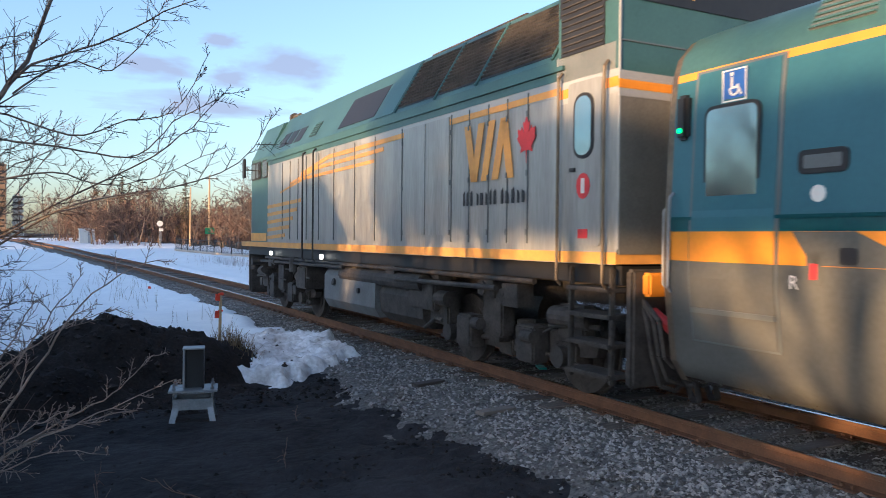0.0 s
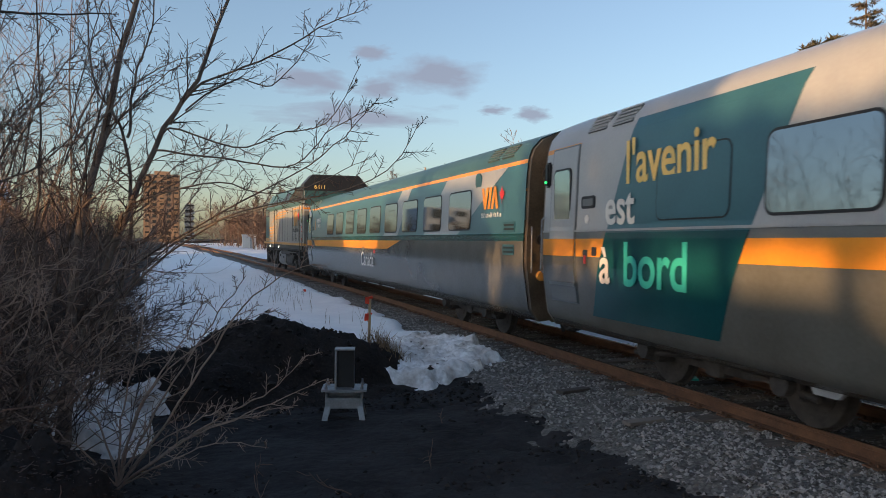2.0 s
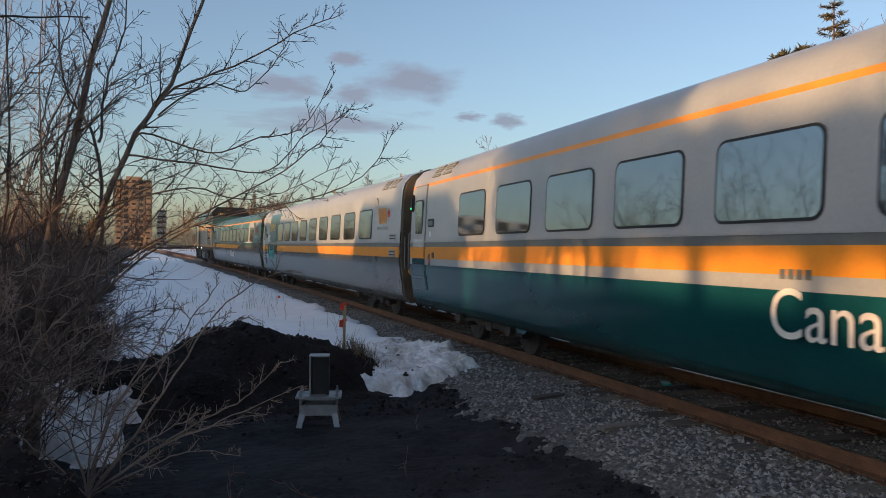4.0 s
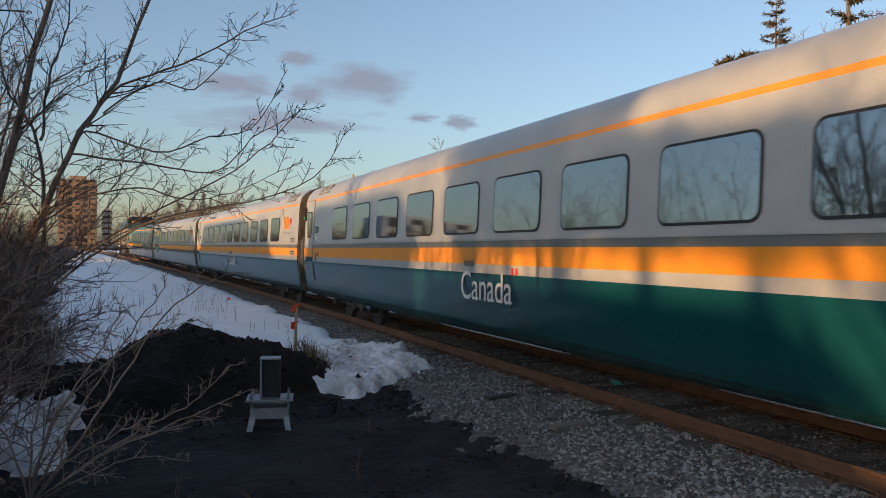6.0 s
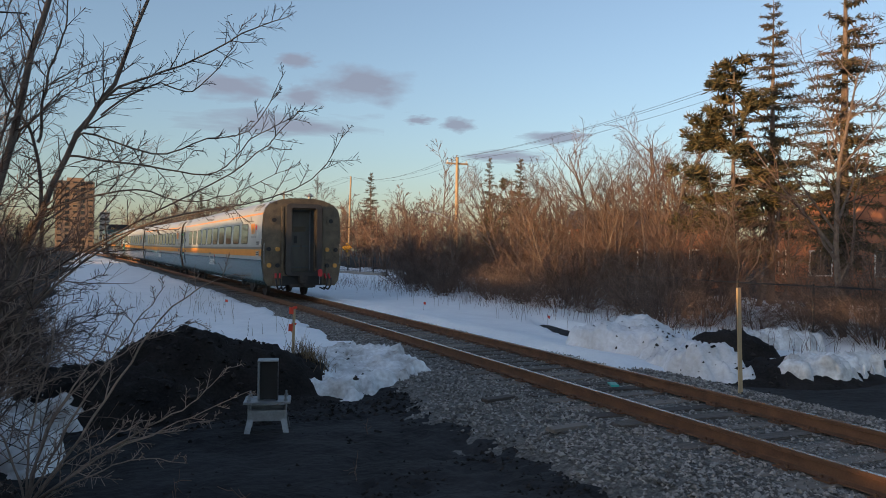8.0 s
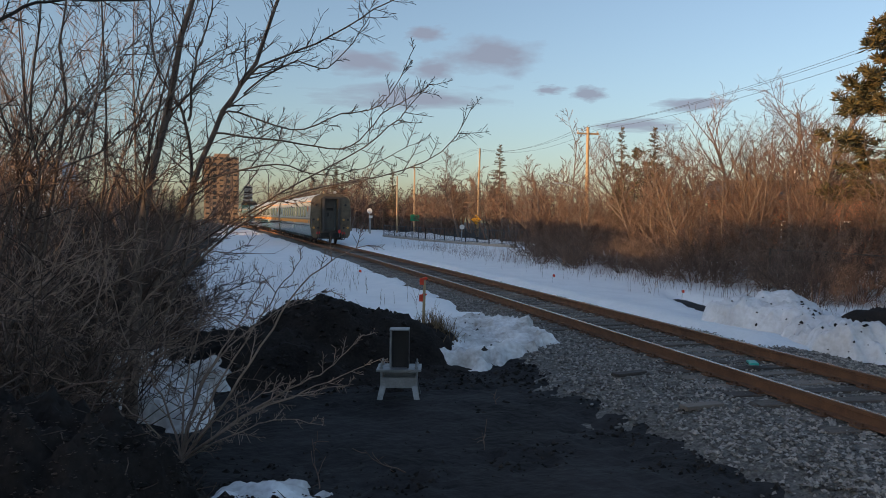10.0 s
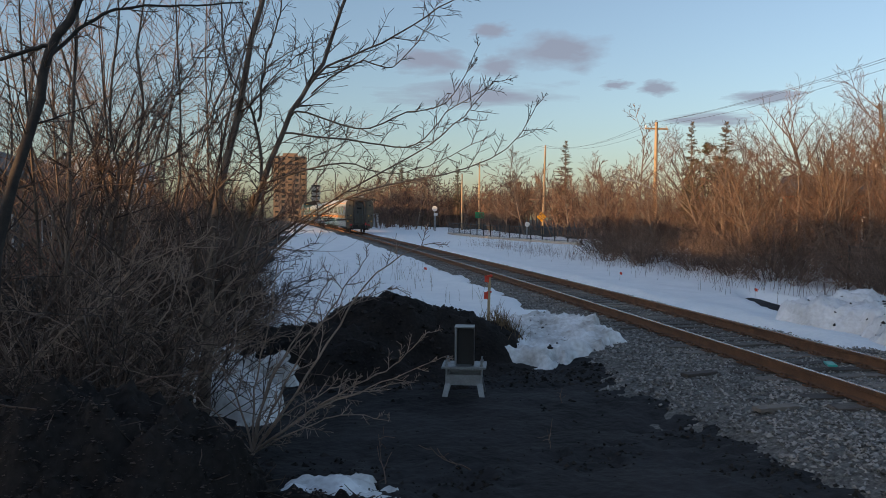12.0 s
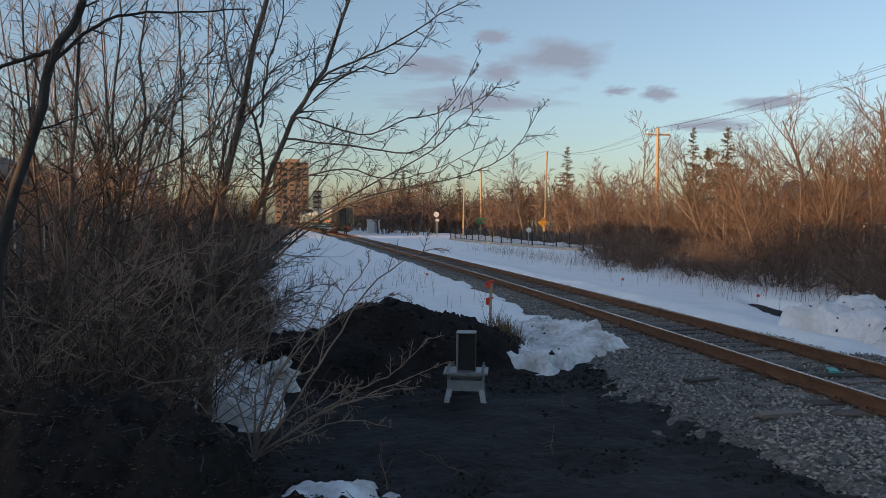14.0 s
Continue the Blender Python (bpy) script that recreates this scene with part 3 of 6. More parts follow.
def bmesh_bogie(base):
    bm = bmesh.new()
    for sx in (-1.02, 1.02):
        k = base / 2
        o = [(-k - .55, .62), (-k - .5, .50), (-k + .25, .42), (-.6, .36), (.6, .36), (k - .25, .42), (k + .5, .50), (k + .55, .62), (k + .3, .72), (-k - .3, .72)]
        plate(o, sx + .07, 0.14, bm)
        for sy in (-k, k):
            box(bm, sx - .15, sx + .15, sy - .2, sy + .2, .30, .62, 0.03)
            cyl(bm, .13, .2, Matrix.Translation((sx + (.16 if sx > 0 else -.16), sy, .46)) @ pose(0, 0, 0, 0, 90, 0), 16)
        for sy in (-.35, .35):
            cyl(bm, .12, .36, Matrix.Translation((sx, sy, .62)), 14)
        box(bm, sx - .1, sx + .1, -.16, .16, .3, .75, 0.02)
        rod(bm, (sx * 1.12, -k - .4, .36), (sx * 1.12, -.3, .5), .035)
        rod(bm, (sx * 1.12, k + .4, .36), (sx * 1.12, .3, .5), .035)
    box(bm, -1.1, 1.1, -.3, .3, .5, .72, 0.03)
    for sy in (-base / 2, base / 2):
        rod(bm, (-.8, sy, .46), (.8, sy, .46), .08, 12)
    return bm


def shared(name, bm, mats):
    me = bpy.data.meshes.new(name)
    bm.to_mesh(me), bm.free()
    for m in mats:
        me.materials.append(m)
    return me


PANE = shared("pane", plate(rounded(WW - 0.06, WH - 0.06, 0.11), 0.0, 0.008), [MIRROR])
WRAPPED = shared("pane", plate(rounded(WW - 0.04, WH - 0.04, 0.11), 0.0, 0.006), [TEAL])
GASKET = shared("window_gasket", plate(rounded(WW, WH, 0.13), 0.0, 0.004), [RUBBER])


def end_wall(c, y, face):
    """The end of a coach: dished steel wall, door frame, lamps, pipes. face: 1 forward, -1 to the rear."""
    out = [(-x * 0.985, z - 0.01) for x, z in SIDE] + [(x * 0.985, z - 0.01) for x, z in SIDE[-2::-1]]
    e = tagged(new("end_wall"), "grimy steel end wall with open doorway")
    e.parent, e.location = c, (0, y, 0)
    f = face
    bm = bmesh.new()
    # wall left and right of the doorway, and above and below it
    lft = [p for p in out if p[0] <= -0.46]
    zt = 3.88
    prism(lft + [(-0.46, zt + 0.02), (-0.46, 0.60)], min(0, 0.10 * f), max(0, 0.10 * f), bm)
    prism([(-x, z) for x, z in lft] + [(0.46, zt + 0.02), (0.46, 0.60)], min(0, 0.10 * f), max(0, 0.10 * f), bm)
    box(bm, -0.46, 0.46, min(0, .10 * f), max(0, .10 * f), 3.46, 3.90)
    box(bm, -0.46, 0.46, min(0, .10 * f), max(0, .10 * f), 0.60, 1.05)
    w = part("wall", bm, STEELEND, e)
    ro, ri = rounded(1.40, 2.78, .16), rounded(1.00, 2.46, .09)
    g = bmesh.new()
    loops = [[g.verts.new((x, yy, z + zc)) for x, z in o] for o, yy, zc in ((ro, .10 * f, 2.29), (ro, .36 * f, 2.29), (ri, .38 * f, 2.29), (ri, .10 * f, 2.29))]
    for p, q in zip(loops, loops[1:] + loops[:1]):
        for i in range(len(p)):
            g.faces.new((p[i], p[(i + 1) % len(p)], q[(i + 1) % len(q)], q[i]))
    bmesh.ops.recalc_face_normals(g, faces=g.faces)
    part("diaphragm", g, DIAPHRAGM, e, "black rubber gangway frame")
    rec = -0.55 * f
    part("vestibule", boxes((-0.52, -0.48, min(0, rec), max(0, rec), 1.05, 3.5), (0.48, 0.52, min(0, rec), max(0, rec), 1.05, 3.5), (-0.5, 0.5, min(rec, rec * .95), max(rec, rec * .95), 1.0, 3.5)), DGREY, e)
    d = part("end_door", boxes((-0.40, 0.40, min(rec * .9, rec * .82), max(rec * .9, rec * .82), 1.06, 3.40), bevel=0.015), DOORTAN, e, "dusty grey end door with a window")
    for zz in (1.18, 2.02):
        part("door_rail", boxes((-0.40, 0.40, min(rec * .82, rec * .72), max(rec * .82, rec * .72), zz, zz + .06), bevel=.008), DGREY, d)
    part("grab_pole", rods([[(.36, rec * .3, 1.1), (.36, rec * .3, 3.4)]], .018), GALV, e)
    part("door_pane", boxes((-0.26, 0.26, min(rec * .80, rec * .78), max(rec * .80, rec * .78), 2.62, 2.82), bevel=0.004), DARKGLASS, d)
    part("latch_plate", boxes((-.20, -.08, min(rec * .82, rec * .76), max(rec * .82, rec * .76), 2.16, 2.46), bevel=.01), BLACKM, d)
    part("handle", boxes((0.02, 0.12, min(rec * .80, rec * .72), max(rec * .80, rec * .72), 1.95, 2.10), bevel=0.01), STEELEND, d)
    for sx in (-1, 1):
        y0, y1 = 0.10 * f, 0.16 * f
        part("post", boxes((sx * 0.80 - .05, sx * 0.80 + .05, min(y0, y1 * 1.2), max(y0, y1 * 1.2), 1.1, 3.55), bevel=0.02), STEELEND, e)
        hz = cyl(bmesh.new(), .17, .06, Matrix.Translation((sx * 1.12, .12 * f, 3.04)) @ pose(0, 0, 0, 90, 0, 0), 24)
        hs = part("lamp_housing", hz, STEELEND, e)
        for zz in (3.04,):
            bm = bmesh.new()
            cyl(bm, .085, .03, Matrix.Translation((sx * 1.12, 0.155 * f, zz)) @ pose(0, 0, 0, 90, 0, 0), 18)
            part("lamp", bm, BLACKM, hs)
        part("panel", boxes((sx * 1.2 - .30, sx * 1.2 + .30, min(y0, y1), max(y0, y1), 1.54, 1.68), bevel=0.015), STEELEND, e)
        part("corner_bracket", boxes((sx * 1.02 - .10, sx * 1.02 + .10, min(y0, y1), max(y0, y1), .50, 1.16), bevel=.02), STEELEND, e)
        for zz, xx, mm in ((1.92, 1.32, BLACKM), (1.92, 0.98, FADED), (1.30, 1.30, FADED), (1.30, 0.98, BLACKM)):
            bm = bmesh.new()
            cyl(bm, .085, .08, Matrix.Translation((sx * xx, 0.14 * f, zz)) @ pose(0, 0, 0, 90, 0, 0), 16)
            part("socket", bm, mm, e)
        for k, xx in enumerate((0.88, 1.04)):
            part("red_plug", rods([[(sx * xx, .15 * f, .98), (sx * (xx + .03), .26 * f, .80)]], .04, 10), REDP, e, "red jumper cable plug")
            part("hose", rods([[(sx * (xx + .05), .34 * f, .82), (sx * (xx + .02), .42 * f, .55), (sx * (xx - .06), .36 * f, .38), (sx * (xx - .2), .2 * f, .45)]], .03, 8), RUBBER, e)
        part("handrail", rods([[(sx * 1.47, .08 * f, 1.35), (sx * 1.5, .17 * f, 1.4), (sx * 1.5, .17 * f, 2.1), (sx * 1.47, .08 * f, 2.15)]], .014), GALV, e)
    # flat black plate paints the dark void below the doorway on the closed wall
    part("void_plate", boxes((-.78, .78, min(.10 * f, .115 * f), max(.10 * f, .115 * f), .55, .89)), BLACKM, e)
    part("coupler", boxes((-.16, .16, min(0, .42 * f), max(0, .42 * f), .62, .92), (-.5, .5, min(0, .12 * f), max(0, .12 * f), .45, .62), bevel=0.03), GRIME, e)
    return e


def coach(k, style, label):
    c = thing("passenger_coach", label, "railway coach", "coaches of the train")
    T, R, D, L, O, G, Y = range(7)
    mats = [TEAL, TEALROOF, DTEAL, LGREY, OLIVE, DGREY, YELLOW, GRIME]

    def paint(y, z):
        up, roof, low, line, grey = (L, L, D, G, L) if style == "grey" else (L, L, O, G, O) if style == "slogan" else (T, R, O, D, O)
        if z < 1.5:
            return low
        if z < 1.64:
            return grey
        if z < 1.9:
            return O if style == "teal" and y < -15.9 else Y
        if z < 2.02:
            return line
        if z < 3.25:
            return up
        return (Y if style != "slogan" or y > -1.3 else up) if z < 3.32 else roof
    part("body", coach_shell(paint, mats), mats, c)
    first = {"teal": 1, "slogan": 0, "grey": 0}[style]
    for i in range(first, 10):
        yc = -(WIN0 + PITCH * i + WW / 2)
        for s in (-1, 1):
            x = side_x(WZ) + 0.004
            m = Matrix.Translation((s * x, yc, WZ)) @ pose(0, 0, 0, 0, -s * 2.36 if s > 0 else 2.36, 180 if s > 0 else 0)
            g = piece("window", GASKET, c, m)
            piece("pane", WRAPPED if style == "slogan" and i == 0 else PANE, g, Matrix.Translation((-0.003, 0, 0)))
    # the entrance door with its window, step flap, sill and grab rail
    for s in (-1,):
        body = mats[{"teal": T, "slogan": L, "grey": L}[style]]
        seam = part("door", band_plate(-0.245, -1.195, 0.93, 3.305, 0.010), DGREY, c, "plug door with a tall window")
        seam.rotation_euler = (0, 0, 0)
        door = part("door_leaf", band_plate(-0.28, -1.16, 1.90, 3.28), body, seam)
        part("door_stripe", band_plate(-0.27, -1.17, 1.64, 1.90, 0.026), YELLOW, seam)
        part("door_foot", band_plate(-0.27, -1.17, 0.95, 1.64, 0.022), mats[{"teal": O, "slogan": O, "grey": D}[style]], seam)
        w = part("door_window", plate([(a - 0.70, b + 2.52) for a, b in rounded(0.60, 0.90, 0.09)], -1.560, 0.020), RUBBER, seam)
        part("pane", plate([(a - 0.70, b + 2.52) for a, b in rounded(0.54, 0.84, 0.07)], -1.575, 0.010), DOORGLASS, w)
        part("step_flap", band_plate(-0.27, -1.17, 1.19, 1.235, 0.04), DGREY, seam)
    part("grab_rail", rods([[(-1.60, -0.04, 1.35), (-1.64, -0.04, 1.4), (-1.63, -0.04, 2.2), (-1.58, -0.04, 2.25)]], .014), GALV, c)
    part("signal_lamp", boxes((-1.60, -1.50, -0.20, -0.06, 2.72, 3.12), bevel=0.03), BLACKM, c)
    bm = bmesh.new()
    cyl(bm, .022, .03, Matrix.Translation((-1.605, -0.13, 2.80)) @ pose(0, 0, 0, 0, 90, 0), 14)
    part("green_lamp", bm, GREENLAMP, c, "small green lamp, lit")
    part("number_box", plate([(a - 1.56, b + 2.42) for a, b in rounded(0.42, 0.18, 0.05)], -1.558, 0.014), RUBBER, c)
    part("number_plate", plate([(a - 1.56, b + 2.42) for a, b in rounded(0.32, 0.10, 0.02)], -1.570, 0.006), DGREY, c)
    part("round_mark", plate([(-1.53 + .065 * math.cos(a * .524), 2.18 + .065 * math.sin(a * .524)) for a in range(12)], -1.566, 0.008), WHITEP, c)
    part("fuse_door", plate([(a - 1.52, b + 1.62) for a, b in rounded(0.13, 0.24, 0.02)], -1.583, 0.008), OLIVE, c)
    part("red_handle", boxes((-1.600, -1.588, -1.55, -1.49, 1.54, 1.66)), REDP, c)
    part("small_box", plate([(a - 1.80, b + 1.72) for a, b in rounded(0.14, 0.12, 0.02)], -1.584, 0.010), BLACKM, c)
    # roof louvres in pairs at both ends
    for y in (-1.62, -2.35, -23.35, -24.05):
        lv = part("roof_louvre", prism([(-1.455, 3.42), (-1.295, 3.66), (-1.315, 3.675), (-1.475, 3.44)], y - .27, y + .27), DGREY, c, "dark roof ventilator")
        for q in range(5):
            x, z = -1.475 + .036 * q, 3.45 + .052 * q
            part("slat", boxes((x - .014, x + .022, y - .27, y + .27, z - .008, z + .008)), mats[R if style == "teal" else L], lv)
    for z in (2.15, 1.74):
        lv = part("side_louvre", plate([(a - 24.4, b + z) for a, b in rounded(0.52, 0.19, 0.02)], -side_x(z), 0.010), mats[L if style != "teal" else T], c)
        part("slats", boxes((-side_x(z) - .016, -side_x(z) - .008, -24.62, -24.18, z - .055, z - .02), (-side_x(z) - .016, -side_x(z) - .008, -24.62, -24.18, z + .02, z + .055)), BLACKM, lv)
    bm = bmesh.new()
    cyl(bm, .17, .03, Matrix.Translation((-1.53, -22.75, 3.08)) @ pose(0, 0, 0, 0, 87, 0), 24)
    part("round_hatch", bm, mats[T if style == "teal" else L], c)
    # lettering and paint
    if style == "teal":
        writing("BUSINESS", 0.25, WHITEP, "lettering", c, on_side(-1.562, -2.62, 2.66), "pale lettering")
        writing("AFFAIRES", 0.25, WHITEP, "lettering", c, on_side(-1.572, -2.62, 2.42), "pale lettering")
        part("chevron_mark", plate_rows([[(-2.15 - .02 * q, 2.36 + .09 * q), (-2.38 + .02 * q, 2.36 + .09 * q), (-2.42 + .02 * q, 2.42 + .09 * q), (-2.19 - .02 * q, 2.42 + .09 * q)] for q in range(6)], -1.566, .005), YELLOW, c)
        part("access_sign", plate([(a - .70, b + 3.12) for a, b in rounded(0.26, 0.28, 0.02)], -1.536, 0.014), BLUEP, c)
        part("sign_border", plate_rows([[(-.57, 2.985), (-.83, 2.985), (-.83, 2.997), (-.57, 2.997)], [(-.57, 3.243), (-.83, 3.243), (-.83, 3.255), (-.57, 3.255)], [(-.572, 2.985), (-.584, 2.985), (-.584, 3.255), (-.572, 3.255)], [(-.816, 2.985), (-.828, 2.985), (-.828, 3.255), (-.816, 3.255)]], -1.551, .003), WHITEP, c)
        ring = [[(-.70 + r0 * math.cos(q), 3.085 + r0 * math.sin(q)) for r0, q in ((.055, u), (.055, u + .4), (.038, u + .4), (.038, u))] for u in (2.2 + .4 * i for i in range(11))]
        part("sign_mark", plate_rows(ring + [[(-.665, 3.09), (-.685, 3.09), (-.685, 3.19), (-.665, 3.19)], [(-.665, 3.09), (-.75, 3.09), (-.75, 3.11), (-.665, 3.11)], [(-.735, 3.10), (-.75, 3.10), (-.785, 3.04), (-.77, 3.03)], [(-.66, 3.20), (-.69, 3.20), (-.69, 3.228), (-.66, 3.228)]], -1.552, .004), WHITEP, c)
        yb = -(WIN0 + PITCH * math.ceil((15.9 - WIN0) / PITCH - .5))
        lay(yb + .01, yb - .35, 1.645, 1.898, 0, -1.5, YELLOW, "stripe_end", c)
        # slanted grey band laid over the stripe behind the door
        lay(-1.50, -2.40, 1.645, 1.898, .18, .55, OLIVE, "grey_band", c, proud=0.006)
        writing("R", 0.15, WHITEP, "lettering", c, on_side(-1.594, -1.30, 1.46), "pale letter")
        for q in (-.92, -1.02):
            part("door_grip", boxes((-1.606, -1.590, q - .02, q, 1.50, 1.68)), DGREY, c)
        lay(-15.0, -16.6, 2.03, 3.25, -1.9, -1.2, LGREY, "grey_band", c)
        lay(-19.1, -21.6, 2.03, 3.25, -1.6, -2.6, LGREY, "grey_band", c)
    if style == "slogan":
        lay(-1.62, -4.55, 0.80, 3.45, -1.15, -1.30, TEAL, "wrap_panel", c, "dark teal slogan panel")
        lay(-1.62, -4.55, 0.80, 1.98, -0.51, -0.58, DTEAL, "wrap_panel", c, proud=0.008)
        for text, y, z, size, m in (("l'avenir", -2.60, 2.62, 0.78, CREAML), ("est", -2.10, 2.10, 0.68, WHITEP), ("à", -1.98, 1.30, 0.72, WHITEP), ("bord", -2.62, 1.30, 0.80, GREENL)):
            writing(text, size, m, "lettering", c, on_side(-side_x(z + .15) - .016, y, z, 0.95 if text != "l'avenir" else 0.86), "slogan lettering", 1.0, 0.012)
    if style != "slogan":
        writing("Canada", 0.64, WHITEP, "lettering", c, on_side(-1.592, -12.0, 1.08, 0.95), "pale word on the side")
        fl = part("flag", boxes((-1.600, -1.592, -13.86, -13.80, 1.50, 1.60)), REDP, c)
        part("flag_bar", boxes((-1.600, -1.592, -13.99, -13.93, 1.50, 1.60)), REDP, fl)
        for q in range(4):
            part("lettering_bar", boxes((-1.590, -1.586, -12.2 - .1 * q, -12.13 - .1 * q, 1.60, 1.69)), DGREY, c)
    emblem(c, -22.98, 2.72, 0.86, 0.42, 1.556, WHITEP if style == "teal" else DGREY)
    # belt rail, underframe, running gear
    part("belt_rail", boxes((-1.592, -1.575, -CAR, 0, 2.00, 2.03)), DTEAL if style == "teal" else LGREY, c)
    part("underframe", boxes((-1.2, 1.2, -CAR + .2, -.2, .56, .80), (-1.1, 1.1, -9.6, -7.2, .42, .62), (-1.1, 1.1, -17.4, -14.6, .44, .62), (-.9, .9, -13.6, -11.2, .46, .62)), GRIME, c)
    part("skirt", plate([(-5.6, .62), (-6.2, .62), (-6.0, .45), (-5.7, .45)], -1.25, .05), LGREY if style == "slogan" else DTEAL, c)
    bogie(c, -3.9), bogie(c, -CAR + 3.9)
    end_wall(c, 0.0, 1), end_wall(c, -CAR, -1)
    if k == 3:
        tm = part("tail_marker", plate([(a, b) for a, b in rounded(.17, .28, .06)], 0, .05), REDP, c, "red tail marker on a short stem")
        tm.matrix_basis = Matrix.Translation((.62, -CAR - .42, 1.02)) @ pose(0, 0, 0, 0, 0, 90)
        part("marker_stem", rods([[(.62, -CAR - .40, .60), (.62, -CAR - .40, .90)]], .014), GALV, c)
        m = part("antenna", rods([[(0.35, -24.85, 3.78), (0.35, -24.85, 4.02)]], .07, 10), GALV, c)
        bm = bmesh.new()
        cyl(bm, .16, .12, Matrix.Translation((0.35, -24.85, 4.07)), 16, .03)
        part("antenna_cap", bm, GALV, m)
    return c


def band_plate(y0, y1, z0, z1, proud=0.018):
    """A strip of the side standing proud of the door's seam, following the side's slope."""
    bm = bmesh.new()
    zs = [z0] + [z for _, z in SIDE if z0 + .01 < z < z1 - .01] + [z1]
    prev = None
    for z in zs:
        row = [bm.verts.new((-side_x(z) - p, y, z)) for p in (proud, 0.0) for y in (y0, y1)]
        if prev:
            for q in ((0, 1), (2, 3), (0, 2), (1, 3)):
                bm.faces.new((prev[q[0]], prev[q[1]], row[q[1]], row[q[0]]))
        else:
            bm.faces.new((row[0], row[1], row[3], row[2]))
        prev = row
    bm.faces.new((prev[0], prev[1], prev[3], prev[2]))
    bmesh.ops.recalc_face_normals(bm, faces=bm.faces)
    return bm


def plate_rows(rows, x, thick):
    bm = bmesh.new()
    for r in rows:
        plate(r, x, thick, bm)
    return bm


LL = 15.75
LOUT = [(-1.56, 1.59), (-1.56, 3.86), (-1.00, 4.80), (-0.5, 4.88), (0.5, 4.88), (1.00, 4.80), (1.56, 3.86), (1.56, 1.59)]


def locomotive():
    """Local y runs forward from the rear face."""
    c = thing("diesel_locomotive", "grey, teal and yellow diesel locomotive, dusty flanks", "locomotive")
    X = -1.56
    part("body", prism(LOUT, 0.05, 13.1), LOCOGREY, c)
    part("sill_stripe", boxes((X - .012, -X + .012, 0.0, LL, 1.60, 1.72)), FADED, c)
    # black here puts the shade of the cavity under the sill into its colour
    part("sill", boxes((-1.40, 1.40, .1, LL - .2, 1.38, 1.58)), BLACKM, c)
    # upper teal cant, roof
    def cant(side):
        a = [(X - .006, 3.62), (X - .006, 3.86), (-1.006, 4.81), (-0.96, 4.81), (X + .03, 3.86), (X + .03, 3.62)]
        return prism([(side * x, z) for x, z in a], 1.05, 13.1)
    part("cant_panel", cant(1), TEALROOF, c)
    part("cant_panel", cant(-1), TEALROOF, c)
    part("roof_hood", boxes((-.75, .75, 2.9, 5.9, 4.82, 5.0), bevel=0.06), GRIME, c)
    part("roof_hood", boxes((-.7, .7, 6.1, 6.9, 4.82, 4.97), bevel=0.06), TEALROOF, c)
    part("roof_hood", boxes((-.6, .6, 10.2, 12.6, 4.82, 5.0), bevel=0.05), GRIME, c)

    def on_cant(z, out=0.0):
        """The point at height z on the sloping cant, moved outwards."""
        k = (z - 3.86) / 0.94
        return (X + .56 * k - .86 * out, z + .51 * out)
    # side grilles on the cant, each with its slats
    for y0, y1 in ((1.18, 2.80), (2.90, 4.00), (4.10, 5.40)):
        g = part("grille", prism([on_cant(3.93, .012), on_cant(4.74, .012), on_cant(4.74, -.05), on_cant(3.93, -.05)], y0, y1), BLACKM, c, "dark intake grille")
        for q in range(13):
            z = 3.96 + .060 * q
            part("slat", prism([on_cant(z, .014), on_cant(z + .012, .040), on_cant(z + .028, .036), on_cant(z + .016, .012)], y0, y1), GRIME, g)
    for y in (1.13, 2.85, 4.05, 5.46):
        part("grille_rib", rods([[(*on_cant(3.88, .03)[:1], y, 3.88), (on_cant(4.78, .03)[0], y, 4.78)]], .020), TEALROOF, c)
    part("cant_frame", prism([on_cant(3.88, .002), on_cant(4.78, .002), on_cant(4.78, .018), on_cant(3.88, .018)], 5.56, 6.28), TEALROOF, c)
    w = part("intake_window", prism([on_cant(3.95, .012), on_cant(4.55, .012), on_cant(4.55, -.05), on_cant(3.95, -.05)], 6.45, 8.25), BLACKM, c, "dark roof-side opening")
    for y in (11.0, 11.6, 12.2):
        part("cant_window", prism([on_cant(4.0, .012), on_cant(4.34, .012), on_cant(4.34, -.05), on_cant(4.0, -.05)], y - .24, y + .24), BLACKM, c)
    lv = part("louvre", prism([on_cant(4.0, .010), on_cant(4.32, .010), on_cant(4.32, -.05), on_cant(4.0, -.05)], 9.68, 10.12), BLACKM, c)
    for q in range(5):
        part("slat", prism([on_cant(4.02 + .06 * q, .012), on_cant(4.03 + .06 * q, .03), on_cant(4.05 + .06 * q, .026), on_cant(4.04 + .06 * q, .010)], 9.68, 10.12), TEALROOF, lv)
    # doors and panels along the flank, their seams and latches
    for y in (1.60, 2.05, 2.50, 3.00, 3.5, 5.15, 6.25, 7.2, 8.3, 9.2, 10.0, 10.6, 11.2, 11.8):
        part("seam", boxes((X - .016, X, y - .006, y + .006, 1.80, 3.58)), DGREY, c)
    for y0, y1 in ((3.5, 5.12),):
        part("engine_door", boxes((X - .020, X, y0 + .06, (y0 + y1) / 2 - .012, 1.90, 3.56), bevel=0.004), LOCOGREY, c)
        part("engine_door", boxes((X - .020, X, (y0 + y1) / 2 + .012, y1 - .06, 1.90, 3.56), bevel=0.004), LOCOGREY, c)
    for y in (1.60, 2.05, 2.50, 3.00, 3.52, 5.12):
        for z in (1.9, 2.6, 3.3):
            part("hinge", boxes((X - .030, X - .01, y - .014, y + .014, z, z + .07)), DGREY, c)
